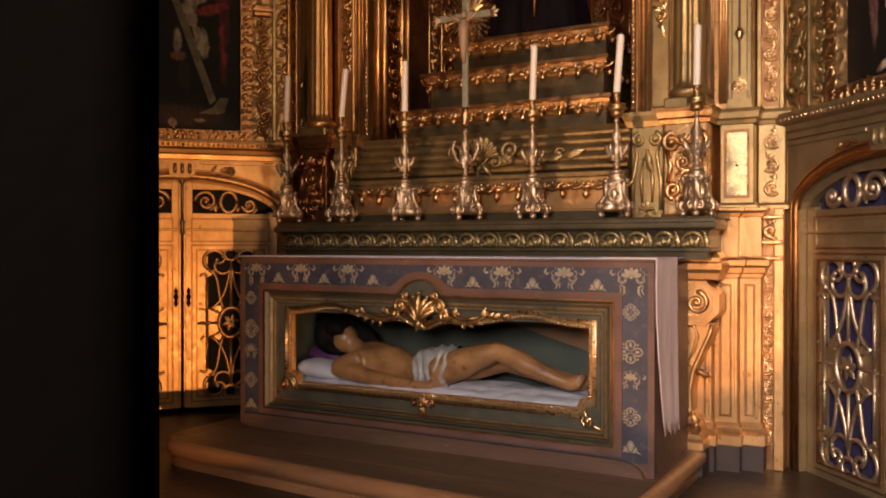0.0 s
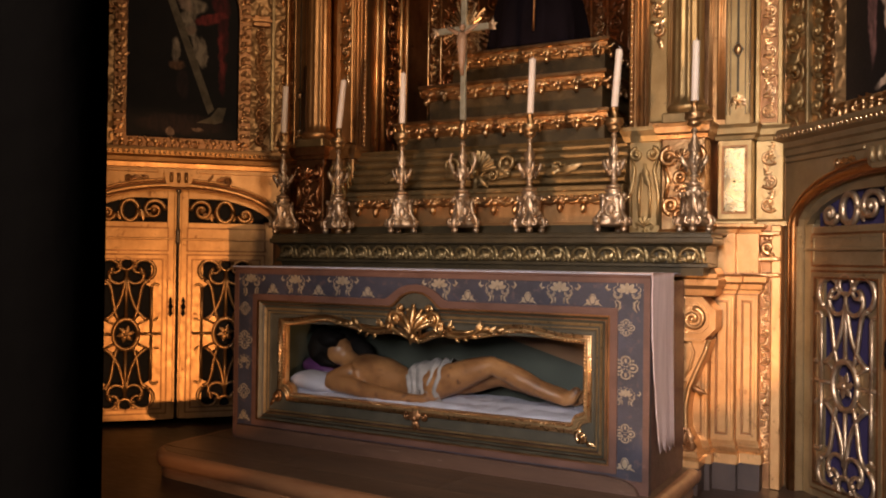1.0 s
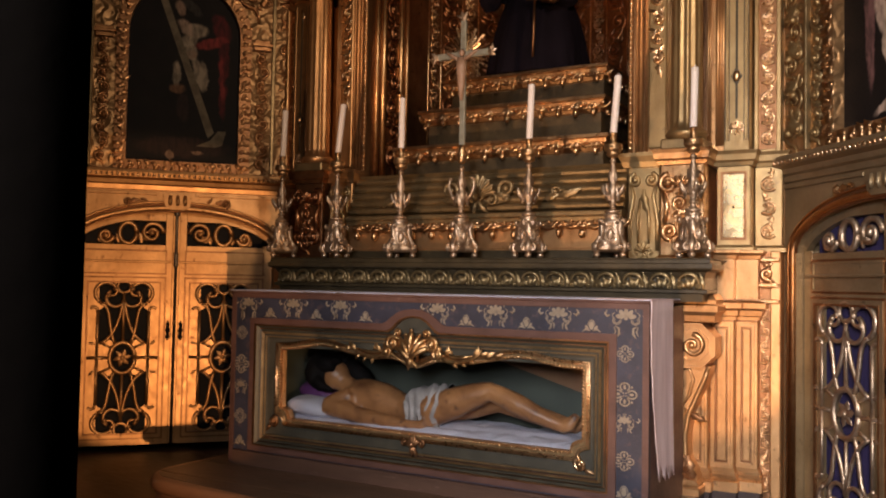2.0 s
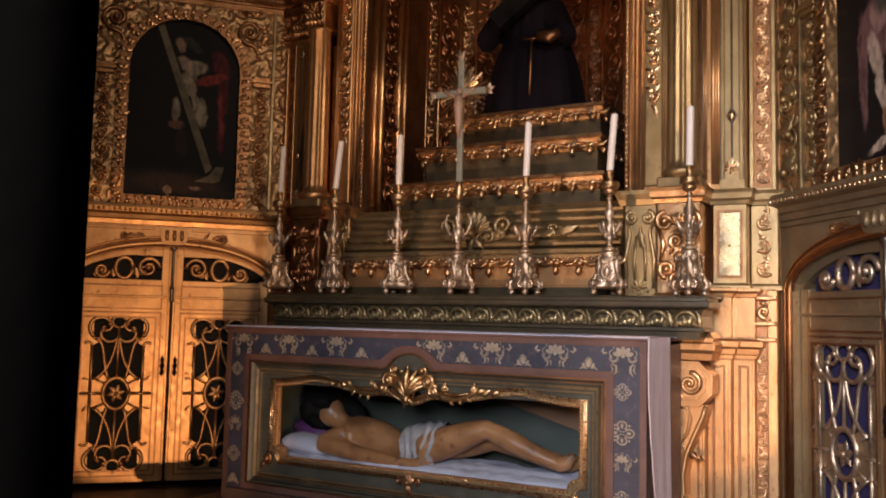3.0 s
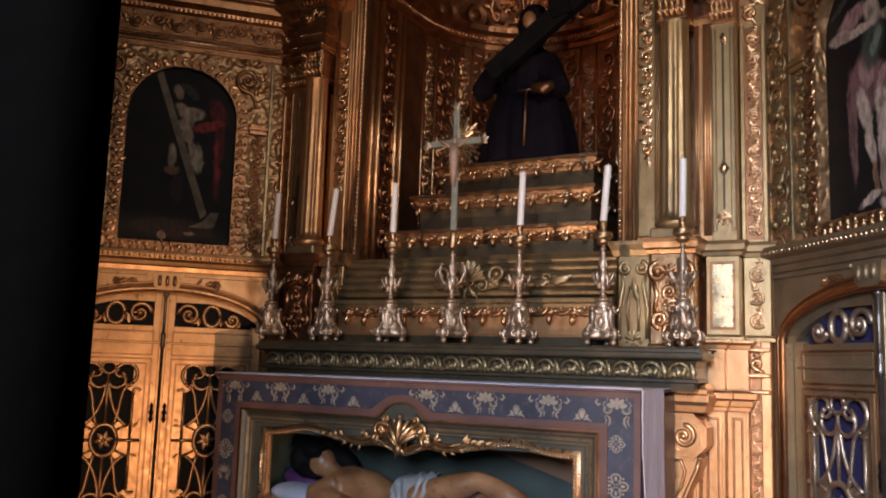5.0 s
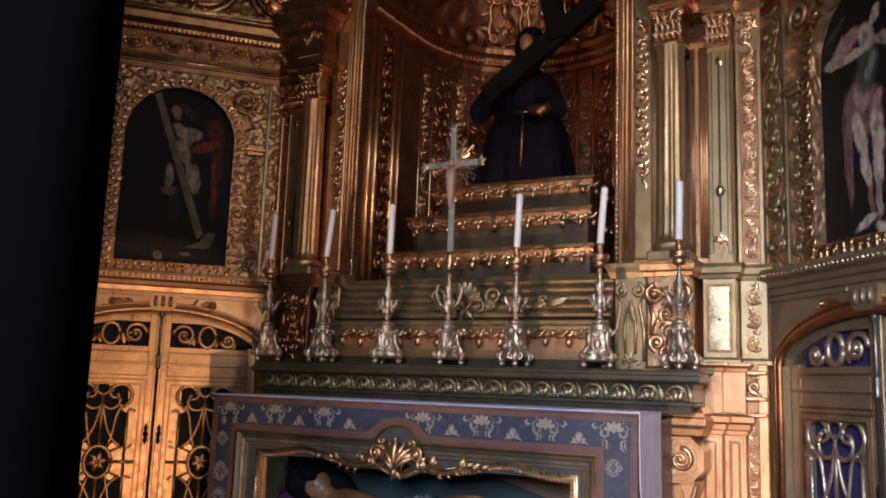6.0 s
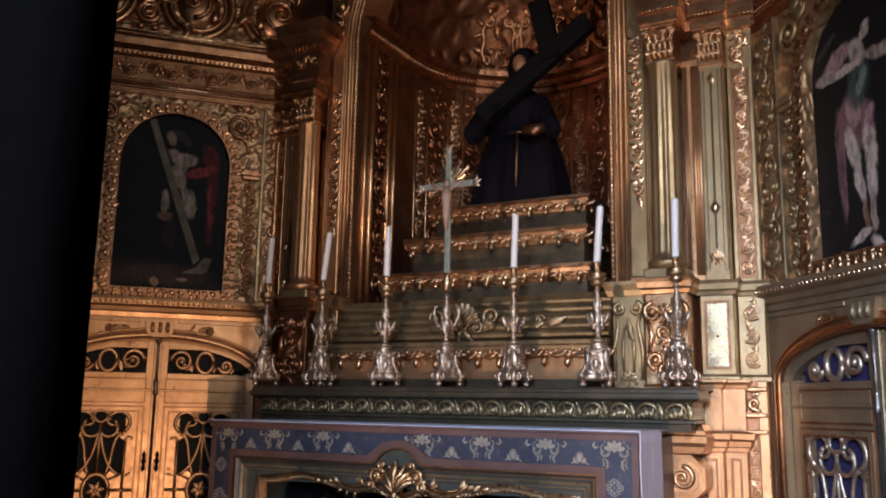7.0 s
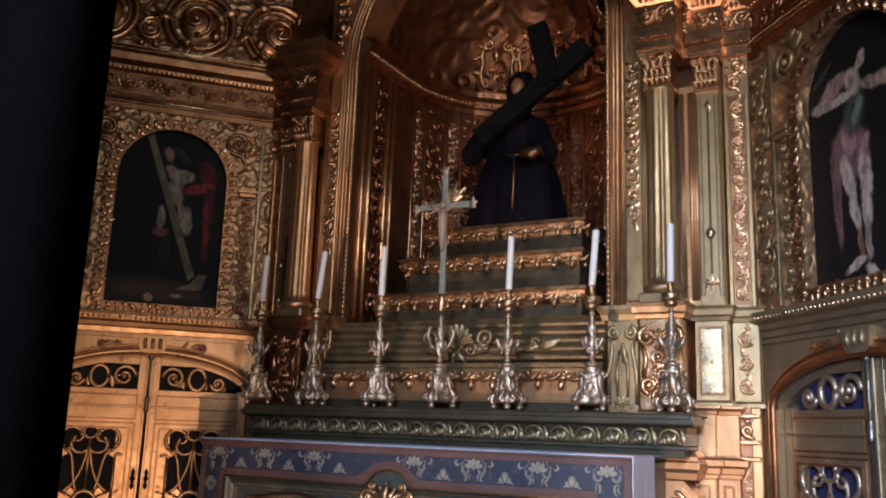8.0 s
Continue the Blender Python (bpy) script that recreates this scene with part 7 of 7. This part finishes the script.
# ---- candlesticks ----
def candlestick(height=0.585):
    c = thing("candlestick", "tarnished silver altar candlestick with three scroll feet", "candlestick", group="altar candlesticks")

    def tri(a, h):
        return 1.0 + 0.30 * math.cos(3 * (a + math.pi / 2)) * max(0.0, 1 - h / 0.235) ** 0.7
    k = Kit().lathe([(0.045, 0.034), (0.066, 0.042), (0.070, 0.056), (0.060, 0.075), (0.048, 0.10), (0.044, 0.13), (0.045, 0.165), (0.050, 0.186), (0.047, 0.20), (0.036, 0.212), (0.046, 0.222), (0.044, 0.232), (0.030, 0.238)], (0, 0, 0), 36, True, tri)
    for i in range(3):
        a = -math.pi / 2 + i * 2 * math.pi / 3
        ca, sa = math.cos(a), math.sin(a)
        k.blob((0.082 * ca, 0.082 * sa, 0.017), (0.019, 0.019, 0.017), 10, 7)
        # leg: a scroll that swells over the ball foot and tapers up the corner
        k.tube([((r) * ca, (r) * sa, z) for r, z in ((0.070, 0.032), (0.092, 0.046), (0.094, 0.068), (0.076, 0.092), (0.060, 0.125), (0.054, 0.165), (0.058, 0.20))], [0.014, 0.018, 0.018, 0.013, 0.010, 0.010, 0.012], 8)
        m = Matrix.Rotation(a + math.pi / 2, 4, "Z")
        q = Kit()
        for h in (-1, 1):
            q.spiral(h * 0.022, 0.058, 0.020, 1.3, math.pi / 2, -h, -0.088, 0.008)
            q.spiral(h * 0.018, 0.198, 0.014, 1.2, -math.pi / 2, h, -0.058, 0.007)
        q.leaf(0, 0.19, 0.10, 0.036, -math.pi / 2, -0.058, 0.016)
        k.join(q, m)
        # oval boss framed by leaves on each face
        m = Matrix.Rotation(a + math.pi / 2 + math.pi / 3, 4, "Z")
        q = Kit().blob((0, -0.040, 0.125), (0.018, 0.012, 0.030), 10, 8)
        q.tube([(0.026 * math.cos(t * math.pi / 8), -0.044, 0.125 + 0.040 * math.sin(t * math.pi / 8)) for t in range(17)], 0.005, 6)
        for h in (-1, 1):
            q.leaf(h * 0.012, 0.075, 0.05, 0.026, math.pi / 2 - h * 1.0, -0.048, 0.012)
            q.leaf(h * 0.010, 0.175, 0.035, 0.02, math.pi / 2 - h * 0.9, -0.040, 0.010)
        k.join(q, m)
    part("foot", k, SILVER, c)
    k = Kit().lathe([(0.028, 0.236), (0.040, 0.242), (0.040, 0.250), (0.022, 0.256), (0.014, 0.268), (0.013, 0.280), (0.022, 0.284), (0.022, 0.291), (0.014, 0.296), (0.019, 0.312), (0.030, 0.340), (0.033, 0.362), (0.026, 0.388), (0.018, 0.404), (0.022, 0.416), (0.023, 0.440), (0.017, 0.468), (0.011, 0.492), (0.010, 0.508), (0.017, 0.514), (0.017, 0.521), (0.011, 0.528), (0.011, 0.54)], (0, 0, 0), 20)
    wings = Kit()
    for i in range(4):
        m = Matrix.Rotation(i * math.pi / 2 + 0.3, 4, "Z")
        q = Kit()
        q.tube([(0, -0.026, 0.325), (0, -0.044, 0.342), (0, -0.058, 0.366), (0, -0.064, 0.386), (0, -0.056, 0.394)], [0.008, 0.013, 0.013, 0.009, 0.004], 7)
        wings.join(q, m)
        q = Kit()
        q.leaf(0, 0.305, 0.075, 0.034, math.pi / 2, -0.030, 0.016)
        q.leaf(0, 0.408, 0.055, 0.022, math.pi / 2, -0.020, 0.008)
        k.join(q, m)
    stem = part("stem", k, SILVER, c)
    part("stem_leaves", wings, SILVER, stem)
    k = Kit().lathe([(0.012, 0.534), (0.024, 0.538), (0.034, 0.548), (0.036, 0.556), (0.030, 0.562), (0.038, 0.568), (0.048, 0.576), (0.049, 0.588), (0.045, 0.592), (0.049, 0.598), (0.047, 0.608), (0.020, 0.604)], (0, 0, 0), 24)
    pan = part("drip_pan", k, BRASS, c)
    k = Kit().lathe([(0.018, 0.604), (0.022, 0.610), (0.016, 0.618), (0.017, 0.652), (0.021, 0.657), (0.021, 0.668)], (0, 0, 0), 16)
    part("socket", k, BRASS, pan)
    return c


def candle():
    k = Kit().lathe([(0.0155, 0), (0.0185, 0.004), (0.0185, 0.302), (0.0165, 0.31), (0.006, 0.312)], (0, 0, 0), 18)
    k.tube([(0, 0, 0.31), (0.001, 0, 0.318), (0.003, 0, 0.325)], 0.0016, 5)
    return tagged(part("candle", k, WAX), "white unlit wax candle in a silver candlestick", "candle", "altar candles")


CY, CZ = 0.57, 1.209
spots = [(-1.314, 4, 2.5), (-0.867, 40, 6.5), (-0.393, -15, 0.5), (0.451, 25, 2.0), (0.937, 60, 4.5), (1.358, 10, 1.0)]
first, wax = candlestick(), candle()
for i, (x, turn, lean) in enumerate(spots):
    m = pose(x, CY, CZ, 0, 0, turn)
    w = pose(x, CY, CZ + 0.664, 0, lean, 0)
    if i == 0:
        first.matrix_basis, wax.matrix_basis = m, w
        continue
    copy_thing(first, m)
    copy_thing(wax, w)

# crucifix on a candlestick foot
cross = thing("crucifix", "silver altar crucifix with gilt rays and a pale grey shaft", "crucifix", pose(0.025, CY, CZ))
for o in first.children:
    if o.name.split(".")[0] in ("foot", "stem"):
        q = new(o.name.split(".")[0], o.data)
        q.parent = cross
k = Kit()
for h in (-1, 1):
    k.tube([(h * 0.02, 0, 0.33), (h * 0.06, 0, 0.36), (h * 0.085, 0, 0.42), (h * 0.075, 0, 0.47), (h * 0.06, 0, 0.46)], [0.01, 0.011, 0.01, 0.008, 0.008], 7)
part("handle", k, SILVER, cross)
k = Kit().lathe([(0.012, 0.55), (0.026, 0.56), (0.024, 0.58), (0.03, 0.60), (0.018, 0.64), (0.02, 0.66)], (0, 0, 0), 16)
part("collar", k, BRASS, cross)
k = Kit().box(-0.017, 0.017, -0.012, 0.012, 0.65, 1.08, 0.004)
part("shaft", k, PALE_BLUE, cross)
ZC = 1.192
part("upright", Kit().box(-0.018, 0.018, -0.011, 0.011, 1.078, 1.40, 0.004), PALE_BLUE, cross)
bar = part("crossbar", Kit().box(-0.165, 0.165, -0.014, 0.014, ZC - 0.019, ZC + 0.019, 0.004), PALE_BLUE, cross)
for x, z, dx, dz in ((-0.178, ZC, -1, 0), (0.178, ZC, 1, 0), (0, 1.405, 0, 1)):
    k = Kit()
    k.blob((x, 0, z), (0.024, 0.015, 0.024), 8, 6)
    for a in (-0.9, 0, 0.9):
        t = math.atan2(dz, dx) + a
        k.leaf(x, z, 0.045, 0.03, t, -0.008, 0.012)
    part("finial", k, SILVER, bar)
rng = random.Random(2)
for i in range(32):
    a = 2 * math.pi * (i + 0.5) / 32
    L = 0.115 + 0.03 * (i % 2) + 0.025 * rng.random()
    if min(abs(math.sin(a)), abs(math.cos(a))) < 0.14:
        continue
    ca, sa = math.cos(a), math.sin(a)
    w, tip, yaw = 0.0035, 0.006, rng.uniform(-0.006, 0.006)
    k = Kit()
    c = [(0.02 * ca + w * sa, 0.007, ZC + 0.02 * sa - w * ca), (L * ca + tip * sa, 0.007 + yaw, ZC + L * sa - tip * ca), (L * ca * 1.05, 0.007, ZC + L * sa * 1.05), (L * ca - tip * sa, 0.007 - yaw, ZC + L * sa + tip * ca), (0.02 * ca - w * sa, 0.007, ZC + 0.02 * sa + w * ca)]
    c = c[::-1]
    b = [(x, y + 0.004, z) for x, y, z in c]
    k.add(c + b, [(0, 1, 2, 3, 4), (9, 8, 7, 6, 5)] + [((q + 1) % 5, q, 5 + q, 5 + (q + 1) % 5) for q in range(5)])
    part("gilt_ray", k, GOLD_BRIGHT, cross)
k = Kit()
k.tube([(0, -0.022, 1.165), (0.002, -0.028, 1.11), (0, -0.024, 1.05), (0.004, -0.03, 1.0), (0, -0.02, 0.92)], [0.028, 0.032, 0.026, 0.021, 0.010], 8)
for h in (-1, 1):
    k.tube([(h * 0.012, -0.022, 1.155), (h * 0.10, -0.018, 1.21)], [0.013, 0.010], 6)
k.blob((0.008, -0.034, 1.195), (0.018, 0.018, 0.022), 8, 6)
part("small_figure", k, material("pale_ivory", (0.42, 0.25, 0.155), 0.45, 0.0, (0.3, 0.19, 0.12), 30, bump=0.1), cross)
